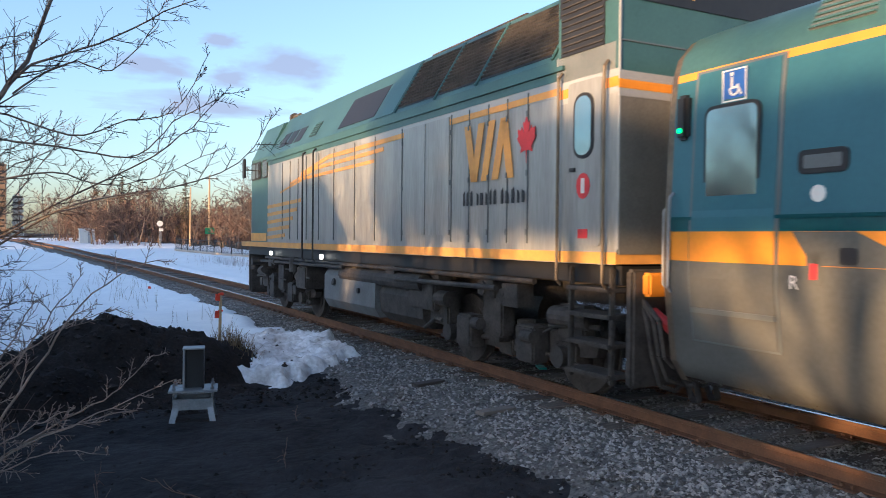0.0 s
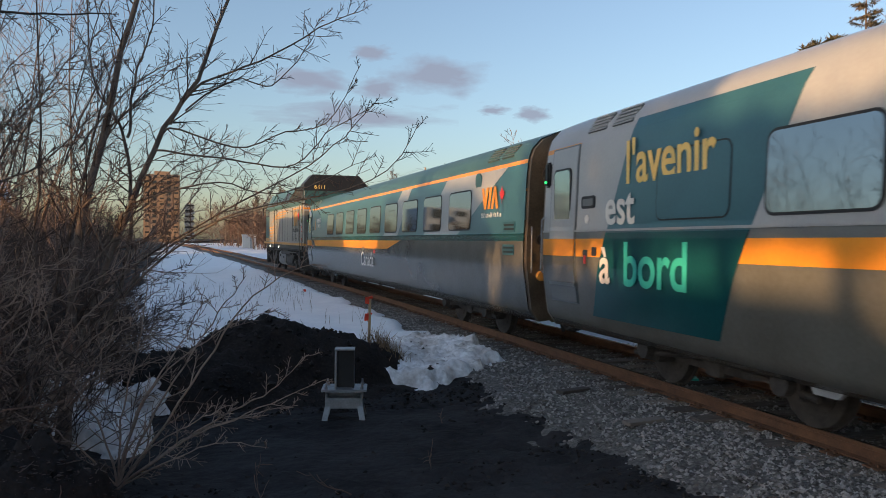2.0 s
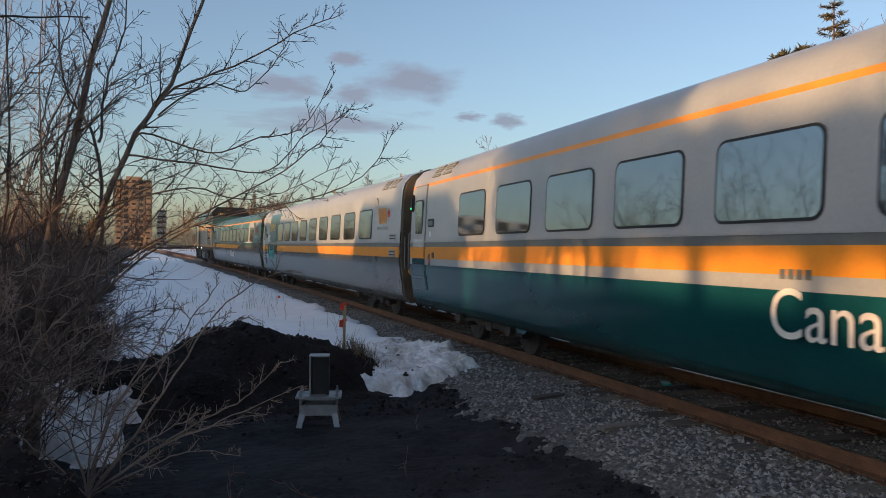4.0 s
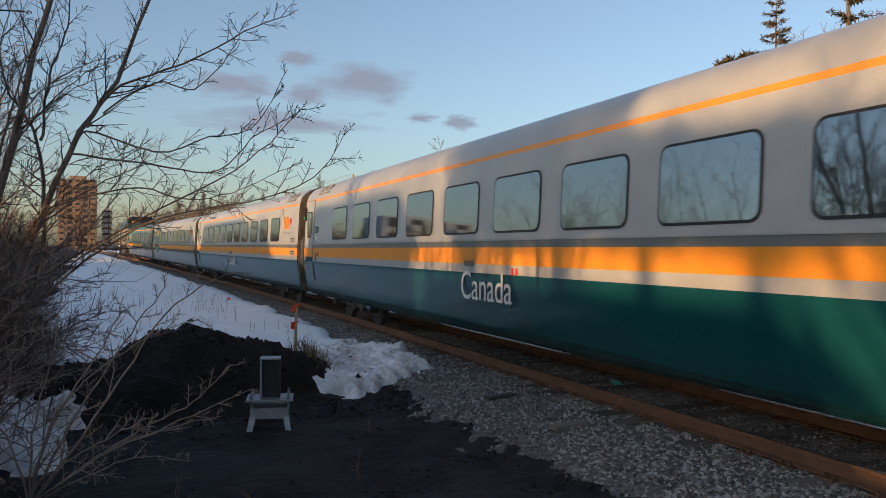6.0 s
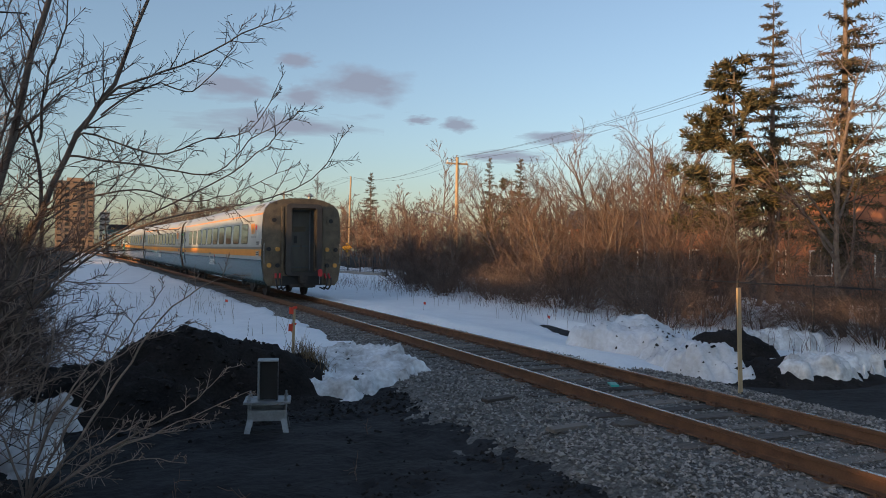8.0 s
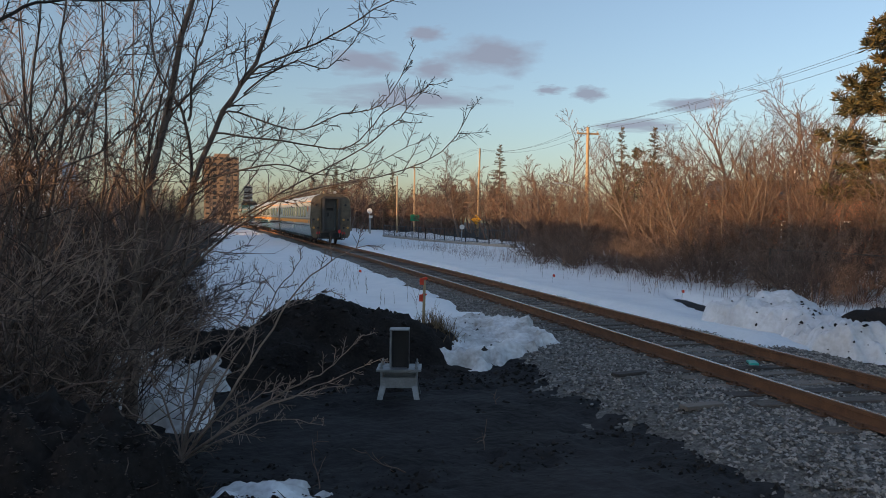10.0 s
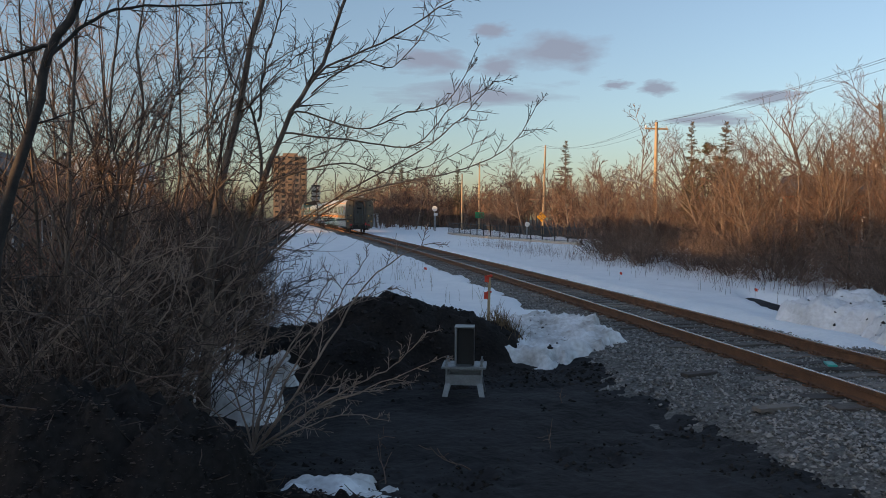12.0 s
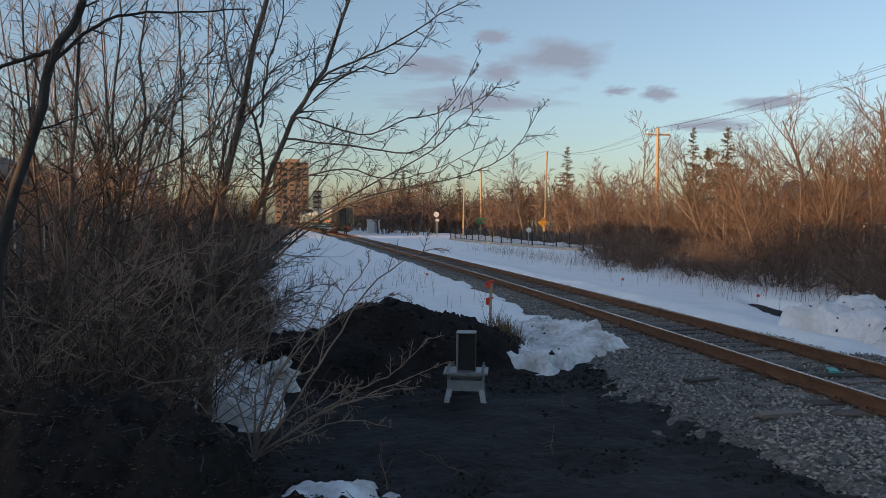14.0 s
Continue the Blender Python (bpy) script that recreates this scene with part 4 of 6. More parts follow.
    part("gutter", boxes((X - .035, X, .9, 13.1, 3.72, 3.77)), TEALROOF, c)
    # stripes that sweep along the flank
    part("pale_band", plate([(0.95, 3.44), (6.9, 3.52), (6.9, 3.60), (0.95, 3.61)], X, .005), LGREY, c)
    for z0, z1, y0, y1 in ((3.46, 3.54, .95, 8.6), (3.30, 3.37, 5.9, 9.4), (3.14, 3.20, 6.3, 10.2)):
        part("flank_stripe", plate([(y0, z0), (y1, z0 - .05), (y1 + 1.8, z0 - .26), (y1 + 1.8, z1 - .28), (y1, z1 - .05), (y0, z1)], X, .008), FADED, c)
    for i in range(5):
        part("flank_stripe", plate([(10.4 + .3 * i, 2.62 - .19 * i), (13.1, 2.55 - .19 * i), (13.1, 2.63 - .19 * i), (10.4 + .3 * i, 2.70 - .19 * i)], X, .007), FADED, c)
    # the mark and its bars, amidships
    emblem(c, 3.12, 2.98, 1.25, 0.76, 1.575, BLACKM, True, FADED)
    # rear cab end: taller radiator block with chamfered top
    rear = [(-1.56, 1.70), (-1.56, 4.62), (-1.15, 5.08), (1.15, 5.08), (1.56, 4.62), (1.56, 1.70)]
    rb = part("rear_block", prism(rear, 0.0, 1.02), TEALROOF, c)
    part("rear_face", boxes((-1.54, 1.54, -.012, 0.0, 1.70, 3.42)), mat("dusty_steel_grey", (0.26, 0.25, 0.22), (0.17, 0.16, 0.14), 2, 0.35, 0.3), rb)
    part("rear_stripe", boxes((-1.566, 1.566, -.018, 0.03, 3.38, 3.47)), YELLOW, rb)
    part("pale_band", boxes((-1.563, 1.563, -.015, 0.02, 3.30, 3.56)), LGREY, rb)
    part("rear_head", prism([(-1.566, 4.30), (-1.566, 4.63), (-1.16, 5.09), (1.16, 5.09), (1.566, 4.63), (1.566, 4.30)], -.014, .99), BLACKM, rb)
    part("corner_post", rods([[(-1.55, .0, 1.75), (-1.55, .0, 4.28)]], .016), LOCOGREY, rb)
    part("seam", boxes((-1.56, 1.56, -.014, 0, 3.86, 3.875)), DGREY, rb)
    writing("6411", 0.27, CREAML, "lettering", rb, Matrix.Translation((-1.08, -.018, 4.40)) @ pose(0, 0, 0, 90, 0, 0), "pale running number", 1.1, 0.006)
    part("side_flank", boxes((X - .006, X + .02, 0.0, 1.02, 1.72, 3.45)), LOCOGREY, rb)
    part("side_stripe", boxes((X - .009, X + .02, 0.0, 1.02, 3.40, 3.50)), YELLOW, rb)
    part("pale_band", boxes((X - .007, X + .02, 0.0, 1.02, 3.34, 3.58)), LGREY, rb)
    ro = part("radiator_opening", boxes((X - .010, X + .02, .22, .96, 3.86, 4.55)), BLACKM, rb)
    for q in range(9):
        part("slat", boxes((X - .022, X - .008, .24, .94, 3.90 + .07 * q, 3.915 + .07 * q)), GRIME, ro)
    sd = part("side_door", plate([(a + .52, b + 2.66) for a, b in rounded(.56, 1.76, .05)], X - .004, .022), LOCOGREY, c)
    wn = part("door_window", plate([(a + .52, b + 3.06) for a, b in rounded(.34, .70, .15)], X - .022, .016), RUBBER, sd)
    part("pane", plate([(a + .52, b + 3.06) for a, b in rounded(.27, .63, .12)], X - .034, .010), DOORGLASS, wn)
    part("red_sign", plate([(.52 + .115 * math.cos(q * .5236), 2.42 + .14 * math.sin(q * .5236)) for q in range(12)], X - .026, .006), REDP, sd)
    part("sign_figure", boxes((X - .036, X - .031, .49, .55, 2.34, 2.50)), WHITEP, sd)
    part("small_sign", boxes((X - .032, X - .024, .44, .60, 1.86, 1.96)), REDP, sd)
    part("latch", boxes((X - .05, X - .02, .66, .74, 2.58, 2.62)), BLACKM, sd)
    for y in (0.14, 0.92):
        part("handrail", rods([[(X - .02, y, 1.35), (X - .07, y, 1.4), (X - .07, y, 3.62), (X - .02, y, 3.68)]], .018), STEELEND, c)
    for y in (9.35, 10.05):
        part("handrail", rods([[(X - .02, y, 1.35), (X - .08, y, 1.4), (X - .08, y, 3.62), (X - .02, y, 3.68)]], .02), BLACKM, c)
    # cab and nose
    cab = part("cab", prism([(-1.56, 1.6), (-1.56, 3.86), (-1.15, 4.72), (-.6, 4.90), (.6, 4.90), (1.15, 4.72), (1.56, 3.86), (1.56, 1.6)], 13.1, 14.7), TEALROOF, c)
    bm = bmesh.new()
    a = [(-1.56, 14.7, 1.6), (1.56, 14.7, 1.6), (1.56, 14.7, 3.86), (.9, 14.7, 4.82), (-.9, 14.7, 4.82), (-1.56, 14.7, 3.86)]
    b = [(-1.30, LL, 1.6), (1.30, LL, 1.6), (1.30, LL - .1, 3.0), (.7, LL - .5, 3.1), (-.7, LL - .5, 3.1), (-1.30, LL - .1, 3.0)]
    va, vb = [bm.verts.new(p) for p in a], [bm.verts.new(p) for p in b]
    for i in range(6):
        bm.faces.new((va[i], va[(i + 1) % 6], vb[(i + 1) % 6], vb[i]))
    bm.faces.new(vb)
    bm.faces.new(va[::-1])
    bmesh.ops.recalc_face_normals(bm, faces=bm.faces)
    part("nose", bm, TEAL, c)
    part("nose_stripe", boxes((-1.568, -1.45, 13.2, 14.7, 1.75, 1.95)), FADED, c)
    for y in (13.35, 13.95, 14.45):
        wv = part("cab_window", plate([(a_ + y, b_ + 3.56) for a_, b_ in rounded(.48, .46, .06)], X - .002, .012), RUBBER, cab)
        part("pane", plate([(a_ + y, b_ + 3.56) for a_, b_ in rounded(.40, .38, .05)], X - .012, .008), DARKGLASS, wv)
    part("mirror", boxes((X - .25, X - .2, 14.5, 14.7, 3.4, 3.9), (X - .22, X, 14.52, 14.55, 3.6, 3.63)), BLACKM, cab)
    bm = bmesh.new()
    cyl(bm, .07, .5, Matrix.Translation((-.5, 14.1, 5.06)) @ pose(0, 0, 0, 90, 0, 0), 12), cyl(bm, .13, .12, Matrix.Translation((-.5, 14.35, 5.06)) @ pose(0, 0, 0, 90, 0, 0), 14)
    box(bm, -.54, -.46, 14.0, 14.1, 4.86, 5.03)
    part("horn", bm, STEELEND, cab)
    # fuel tank, running gear, steps, hoses
    part("fuel_tank", prism([(-1.36, .45), (-1.46, .62), (-1.46, 1.10), (-1.36, 1.24), (1.36, 1.24), (1.46, 1.10), (1.46, .62), (1.36, .45)], 6.45, 9.1), TANK, c, "grey fuel tank")
    # the tank's continuation, its shade put in as the darker grime colour
    part("shaded_tank_end", prism([(-1.20, .42), (-1.36, .58), (-1.40, .9), (-1.30, 1.14), (1.30, 1.14), (1.40, .9), (1.36, .58), (1.20, .42)], 4.75, 6.40), GRIME, c)
    part("tank_cap", rods([[(-1.40, 8.5, .95), (-1.50, 8.5, .98)]], .07, 14), GRIME, c)
    part("tank_cap", rods([[(-1.40, 7.2, .88), (-1.50, 7.2, .88)]], .05, 14), BLACKM, c)
    part("air_tank", rods([[(-1.36, 4.7, 1.15), (-1.36, 8.2, 1.15)]], .14, 14), GRIME, c)
    part("pipe_run", rods([[(-1.45, 1.6, 1.34), (-1.45, 13.6, 1.34)], [(-1.5, 2.4, 1.22), (-1.5, 5.5, 1.18)], [(-1.48, 8, 1.28), (-1.48, 14, 1.24)]], .035), GRIME, c)
    part("equipment_box", boxes((-1.42, -.9, 4.3, 5.2, .75, 1.2), (-1.42, -.9, 10.5, 11.2, .7, 1.2), (-.9, .9, .6, 15, 1.1, 1.36), bevel=.03), GRIME, c)
    for y, base in ((2.75, 2.74), (12.65, 2.74)):
        b = bogie(c, y, 0.51, base)
        for r in ((-1.3, -1.1, -1.9, -1.4, .7, 1.1), (-1.34, -1.12, -.25, .25, .55, 1.2), (-1.3, -1.1, 1.3, 1.9, .55, 1.05), (-1.36, -1.1, .55, .95, .32, .78), (-1.36, -1.1, -1.0, -.6, .32, .78)):
            part("brake_box", boxes(r, bevel=.03), GRIME, b)
        for yy in (-1.7, 1.6):
            part("brake_cylinder", rods([[(-1.3, yy - .35, .95), (-1.3, yy + .35, .95)]], .12, 14), GRIME, b)
    # pipes, cylinders and brackets that crowd the space under the sill
    rg = random.Random(14)
    for i in range(46):
        y, z, x = rg.uniform(.9, 15.2), rg.uniform(.55, 1.3), rg.uniform(-1.46, -1.28)
        if 5.3 < y < 10.4 and z < 1.25:
            continue
        kind = rg.random()
        if kind < .35:
            w = rg.uniform(.06, .2)
            part("bracket", boxes((x, x + .25, y - w, y + w, z - w * .9, z + w * .7), bevel=.012), GRIME, c)
        elif kind < .7:
            part("pipe", rods([[(x, y - rg.uniform(.2, .7), z), (x, y, z + rg.uniform(-.05, .05)), (x, y + rg.uniform(.1, .5), z - rg.uniform(0, .25))]], rg.uniform(.015, .04), 7), GRIME, c)
        else:
            bm = bmesh.new()
            cyl(bm, rg.uniform(.06, .13), rg.uniform(.1, .4), Matrix.Translation((x, y, z)) @ pose(0, 0, 0, rg.choice((0, 90)), rg.choice((0, 90)), 0), 14)
            part("cylinder", bm, GRIME, c)
    for hy, hz in ((-.16, .38), (-.26, .46), (-.34, .60)):
        part("hose", rods([[(-1.30, -.06, 1.28), (-1.30, hy, 1.05), (-1.27, hy - .05, .70), (-1.18, hy - .08, hz), (-1.0, hy - .1, hz - .06), (-.8, hy - .1, hz + .08)]], .026, 7), GRIME, c)
    st = tagged(new("step_ladder"), "dark steel step ladder")
    st.parent = c
    for y in (.12, .80):
        part("stringer", boxes((-1.52, -1.46, y, y + .05, .35, 1.55), bevel=.01), GRIME, st)
    for z in (.40, .72, 1.02, 1.30):
        part("tread", boxes((-1.56, -1.22, .12, .85, z, z + .05), bevel=.01), GRIME, st)
    part("pilot", boxes((-1.45, 1.45, -.12, .0, .35, 1.55), bevel=.03), GRIME, c)
    bm = bmesh.new()
    box(bm, -1.34, -1.08, -.24, -.12, 1.28, 1.52, .025)
    part("yellow_socket", bm, YELLOW, c)
    for x in (-1.2, -.95):
        part("red_plug", rods([[(x, -.14, 1.12), (x + .06, -.42, .92)]], .06, 10), REDP, c)
        part("hose", rods([[(x + .06, -.42, .92), (x + .1, -.6, .6), (x + .16, -.62, .3), (x + .3, -.4, .25), (x + .36, -.2, .5)]], .032, 8), RUBBER, c)
    part("pilot", boxes((-1.35, 1.35, LL - .1, LL + .1, .3, 1.5), bevel=.05), GRIME, c)
    for y in (13.0, 9.2):
        bm = bmesh.new()
        cyl(bm, .05, .06, Matrix.Translation((-1.5, y, 1.45)) @ pose(0, 0, 0, 0, 90, 0), 12)
        part("step_lamp", bm, WHITELAMP, c)
    return c


LOCO = locomotive()
COACHES = [coach(0, "teal", "teal passenger coach with yellow stripe and dusty grey skirt"), coach(1, "slogan", "grey passenger coach with teal slogan wrap"),
           coach(2, "grey", "light grey passenger coach with dark teal skirt"), coach(3, "grey", "light grey passenger coach with open rear doorway")]


RUN = ((0, 5.2), (0.8, 17.9), (1.5, 29.2), (2.2, 40.6), (3.3, 58.2), (4.5, 77.4), (5, 85.4), (6.5, 109.15), (7, 116.8), (8.2, 135.9), (9.5, 155.7), (11, 176.5), (12.5, 195.0), (14, 212))


def front(t):
    """How far along the line the first coach's front has come: a smooth curve through RUN."""
    def pace(k):
        a, b = RUN[max(k - 1, 0)], RUN[min(k + 1, len(RUN) - 1)]
        return (b[1] - a[1]) / (b[0] - a[0])
    k = max(i for i in range(len(RUN) - 1) if RUN[i][0] <= t)
    (t0, s0), (t1, s1) = RUN[k], RUN[k + 1]
    h = t1 - t0
    u = (t - t0) / h
    return (2 * u ** 3 - 3 * u ** 2 + 1) * s0 + (u ** 3 - 2 * u ** 2 + u) * h * pace(k) + (3 * u ** 2 - 2 * u ** 3) * s1 + (u ** 3 - u ** 2) * h * pace(k + 1)


def car_pose(y_front, length):
    """A car's pose with its origin at y_front, its body behind it over that length (ahead where negative)."""
    mid = y_front - length / 2
    s = slope(mid)
    k = (rise(mid + 4) - rise(mid - 4)) / 8
    m = pose(*on_track(0.7535, mid), math.degrees(math.atan(k)), 0, math.degrees(-math.atan(s)))
    return m @ Matrix.Translation((0, length / 2, 0))


def motions():
    times = [0.5 * i for i in range(29)]
    walk(LOCO, [(t, car_pose(front(t) + 0.80, -LL)) for t in times])
    for k, c in enumerate(COACHES):
        walk(c, [(t, car_pose(front(t) - k * (CAR + GAP), CAR)) for t in times])


# ---- plants ----
def tube(V, F, pts, rads, n):
    base = len(V)
    for i, p in enumerate(pts):
        a = pts[min(i + 1, len(pts) - 1)] - pts[max(i - 1, 0)]
        a = a.normalized() if a.length > 1e-6 else Vector((0, 0, 1))
        u = a.cross(Vector((0.31, 0.95, 0.05))).normalized()
        w = a.cross(u)
        for k in range(n):
            t = 2 * math.pi * k / n
            V.append(p + (u * math.cos(t) + w * math.sin(t)) * rads[i])
    for i in range(len(pts) - 1):
        for k in range(n):
            a, b = base + i * n + k, base + i * n + (k + 1) % n
            F.append((a, b, b + n, a + n))


def branch(rng, out, p, d, length, r, lev, spec):
    """A bent twig with its side twigs, down to the last level of the spec."""
    wood, leaf = out
    V, F = wood if lev < spec["split"] else leaf
    n = spec["segs"][lev]
    pts, q, dd = [p], p, d.normalized()
    for i in range(n):
        dd = (dd + Vector((rng.gauss(0, 1), rng.gauss(0, 1), rng.gauss(0, 1))) * spec["bend"][lev] + Vector((0, 0, spec["lift"][lev]))).normalized()
        q = q + dd * (length / n)
        pts.append(q)
    rads = [max(spec["thin"], r * (1 - 0.8 * i / n)) for i in range(n + 1)]
    tube(V, F, pts, rads, spec["sides"][lev])
    sprout(rng, out, pts, rads, length, lev, spec)


def sprout(rng, out, pts, rads, length, lev, spec):
    if lev + 1 >= len(spec["segs"]):
        return
    n = len(pts) - 1
    for k in range(spec["kids"][lev]):
        u = spec["from"][lev] + (1 - spec["from"][lev]) * (k + rng.random()) / spec["kids"][lev]
        i = min(n - 1, int(u * n))
        f = u * n - i
        p = pts[i].lerp(pts[i + 1], f)
        a = (pts[i + 1] - pts[i]).normalized()
        side = a.cross(Vector((rng.gauss(0, 1), rng.gauss(0, 1), rng.gauss(0, 1)))).normalized()
        ang = radians(rng.uniform(*spec["angle"]))
        d = a * math.cos(ang) + side * math.sin(ang)
        branch(rng, out, p, d, length * spec["ratio"][lev] * (1.05 - 0.5 * u) * rng.uniform(0.55, 1.2), rads[i] * 0.6, lev + 1, spec)


TREE = dict(split=2, segs=(6, 4, 2, 1), bend=(.06, .10, .12, .14), lift=(.02, .06, .07, .07), sides=(7, 4, 3, 3), kids=(15, 8, 4, 0),
            ratio=(.52, .46, .48, .5), angle=(25, 52), thin=0.0065, **{"from": (.20, .2, .15, .15)})
FARTREE = dict(TREE, segs=(4, 3, 2, 1), sides=(5, 3, 3, 3), kids=(12, 7, 5, 0), thin=0.016)
BUSH = dict(split=1, segs=(4, 3, 2), bend=(.16, .20, .20), lift=(.03, .05, .05), sides=(3, 3, 3), kids=(8, 5, 0),
            ratio=(.55, .55, .5), angle=(25, 75), thin=0.006, **{"from": (.2, .15, .1)})
SAPLING = dict(split=1, segs=(9, 6, 3), bend=(.04, .055, .06), lift=(.02, .045, .05), sides=(6, 4, 3), kids=(17, 8, 0),
               ratio=(.36, .44, .4), angle=(28, 62), thin=0.0034, **{"from": (.12, .12, .1)})


def plant(name, out, label, category, mats=(BARK, TWIG), names=("trunk", "crown"), at=None, group=""):
    t = thing(name, label, category, group, at)
    for (V, F), nm, m in zip(out, names, mats):
        if V:
            ob = new(nm, mesh_from(nm, V, F, m))
            ob.parent = t
            if nm == "stool":
                tagged(ob, kind="stuff")
    return t


def bare_tree(seed, h, r, stems=1, label="", group="", at=None, spec=TREE, name="bare_tree", mats=(BARK, BUSHM)):
    rng = random.Random(seed)
    out = (([], []), ([], []))
    for s in range(stems):
        d = Vector((rng.gauss(0, .13), rng.gauss(0, .13), 1)) if stems == 1 else Vector((rng.gauss(0, .3), rng.gauss(0, .3), 1))
        branch(rng, out, Vector((rng.gauss(0, .08) * stems, rng.gauss(0, .08) * stems, -0.15)), d, h * rng.uniform(.8, 1.05), r * rng.uniform(.7, 1.1), 0, spec)
    return plant(name, out, label, "tree", mats, at=at, group=group)


ROUND = dict(BUSH, segs=(5, 2, 1), bend=(.10, .16, .18), lift=(-.05, .03, .03), kids=(11, 6, 0), ratio=(.42, .5, .5), angle=(25, 70), thin=.0055, **{"from": (.12, .1, .1)})
TALL = dict(BUSH, segs=(5, 2, 1), bend=(.09, .12, .14), lift=(-.01, .03, .03), kids=(12, 6, 0), ratio=(.40, .5, .5), angle=(28, 65), thin=.0055, **{"from": (.25, .15, .1)})


def bush(seed, h, spread_, stems, spec, material, label):
    rng = random.Random(seed)
    out = (([], []), ([], []))
    for s in range(stems):
        a = rng.uniform(0, 6.283)
        k = rng.random() ** .5
        p = Vector((math.cos(a) * k * .35 * spread_, math.sin(a) * k * .35 * spread_, -0.12))
        lean = (1.0 if spec is ROUND else .5) * k
        branch(rng, out, p, Vector((math.cos(a) * lean, math.sin(a) * lean, 1)), h * (1.12 - .2 * k) * rng.uniform(.6, 1.05), rng.uniform(.012, .026), 0, spec)
    return plant("shrub", out, label, "shrub", (material, material), ("stool", "crown"), group="shrubs along the line")


def stand_z(x, y):
    zs = [ground_z(x, y)] + [z for z in (snow_left(x, y), snow_right(x, y)) if z is not None]
    return max(zs)


def shrubs():
    """Rounded shrubs in front and taller whips behind, ending at the bend of the road."""
    rng = random.Random(77)
    low = [bush(200 + k, 3.5, (1.3, 1.8, 1.5)[k], (26, 30, 28)[k], ROUND, DARKBUSH, "rounded leafless grey-brown shrub standing in snow") for k in range(3)]
    high = [bush(210 + k, 4.1, (1.1, 1.5, 1.3)[k], (17, 20, 18)[k], (TALL, ROUND, TALL)[k], BUSHM, "leafless reddish shrub behind the others") for k in range(3)]
    used = {0: 0, 1: 0}
    for row, d0 in enumerate((8.9, 10.3, 11.9, 13.6)):
        y = 10.5 + row
        while y < 52:
            yy = y + rng.uniform(-.5, .5)
            x = near_rail(yy) + d0 + rng.uniform(-.7, .7) + (1.3 if yy < 17 else 0)
            y += rng.uniform(1.5, 2.6) * (1 + .008 * y) * (1 if row < 2 else .9)
            turn, size = rng.uniform(0, 360), rng.uniform(.62, 1.18)
            if x < .365 * yy:
                continue
            kind = 0 if row < 2 or rng.random() < .2 else 1
            size *= (1 if kind == 0 else .88 + .05 * row) * (.72 if yy < 14 and row < 2 else 1)
            m = pose(x, yy, stand_z(x, yy), 0, 0, turn) @ Matrix.Diagonal((size, size, size * rng.uniform(.85, 1.08), 1))
            stock = low if kind == 0 else high
            if used[kind] < 3:
                stock[used[kind]].matrix_basis = m
            else:
                copy_thing(stock[used[kind] % 3], m)
            used[kind] += 1


shrubs()


FARBUSH = dict(BUSH, segs=(3, 2, 1), kids=(6, 4, 0), sides=(3, 3, 3), thin=.022, bend=(.12, .16, .18))


def far_thickets():
    rng = random.Random(41)
    kinds = []
    for k in range(3):
        r2, out = random.Random(900 + k), (([], []), ([], []))
        for s in range(11):
            a, q = r2.uniform(0, 6.283), r2.random() ** .6
            branch(r2, out, Vector((math.cos(a) * q * 2.2, math.sin(a) * q * 2.2, -.2)), Vector((math.cos(a) * .35 * q, math.sin(a) * .35 * q, 1)), 5.2 * r2.uniform(.5, 1.05), .05, 0, FARBUSH)
        kinds.append(plant("thicket", out, "leafless brown thicket far down the line", "shrub", (BUSHM, BUSHM), ("stool", "crown"), group="far thickets"))
    spots = []
    for i in range(50):
        y = rng.uniform(112, 190)
        spots.append((near_rail(y) + 9 + rng.uniform(0, 26), y, rng.uniform(.8, 1.5)))
    for i in range(20):
        y = rng.uniform(62, 112)
        spots.append((near_rail(y) + rng.uniform(20, 38), y, rng.uniform(.7, 1.1)))
    for i in range(26):
        y = rng.uniform(60, 200)
        spots.append((near_rail(y) - rng.uniform(15, 32), y, rng.uniform(.7, 1.2)))
    for i, (x, y, s) in enumerate(spots):
        m = pose(x, y, ground_z(x, y), 0, 0, rng.uniform(0, 360)) @ Matrix.Diagonal((s, s, s, 1))
        if i < 3:
            kinds[i].matrix_basis = m
        else:
            copy_thing(kinds[i % 3], m)


far_thickets()


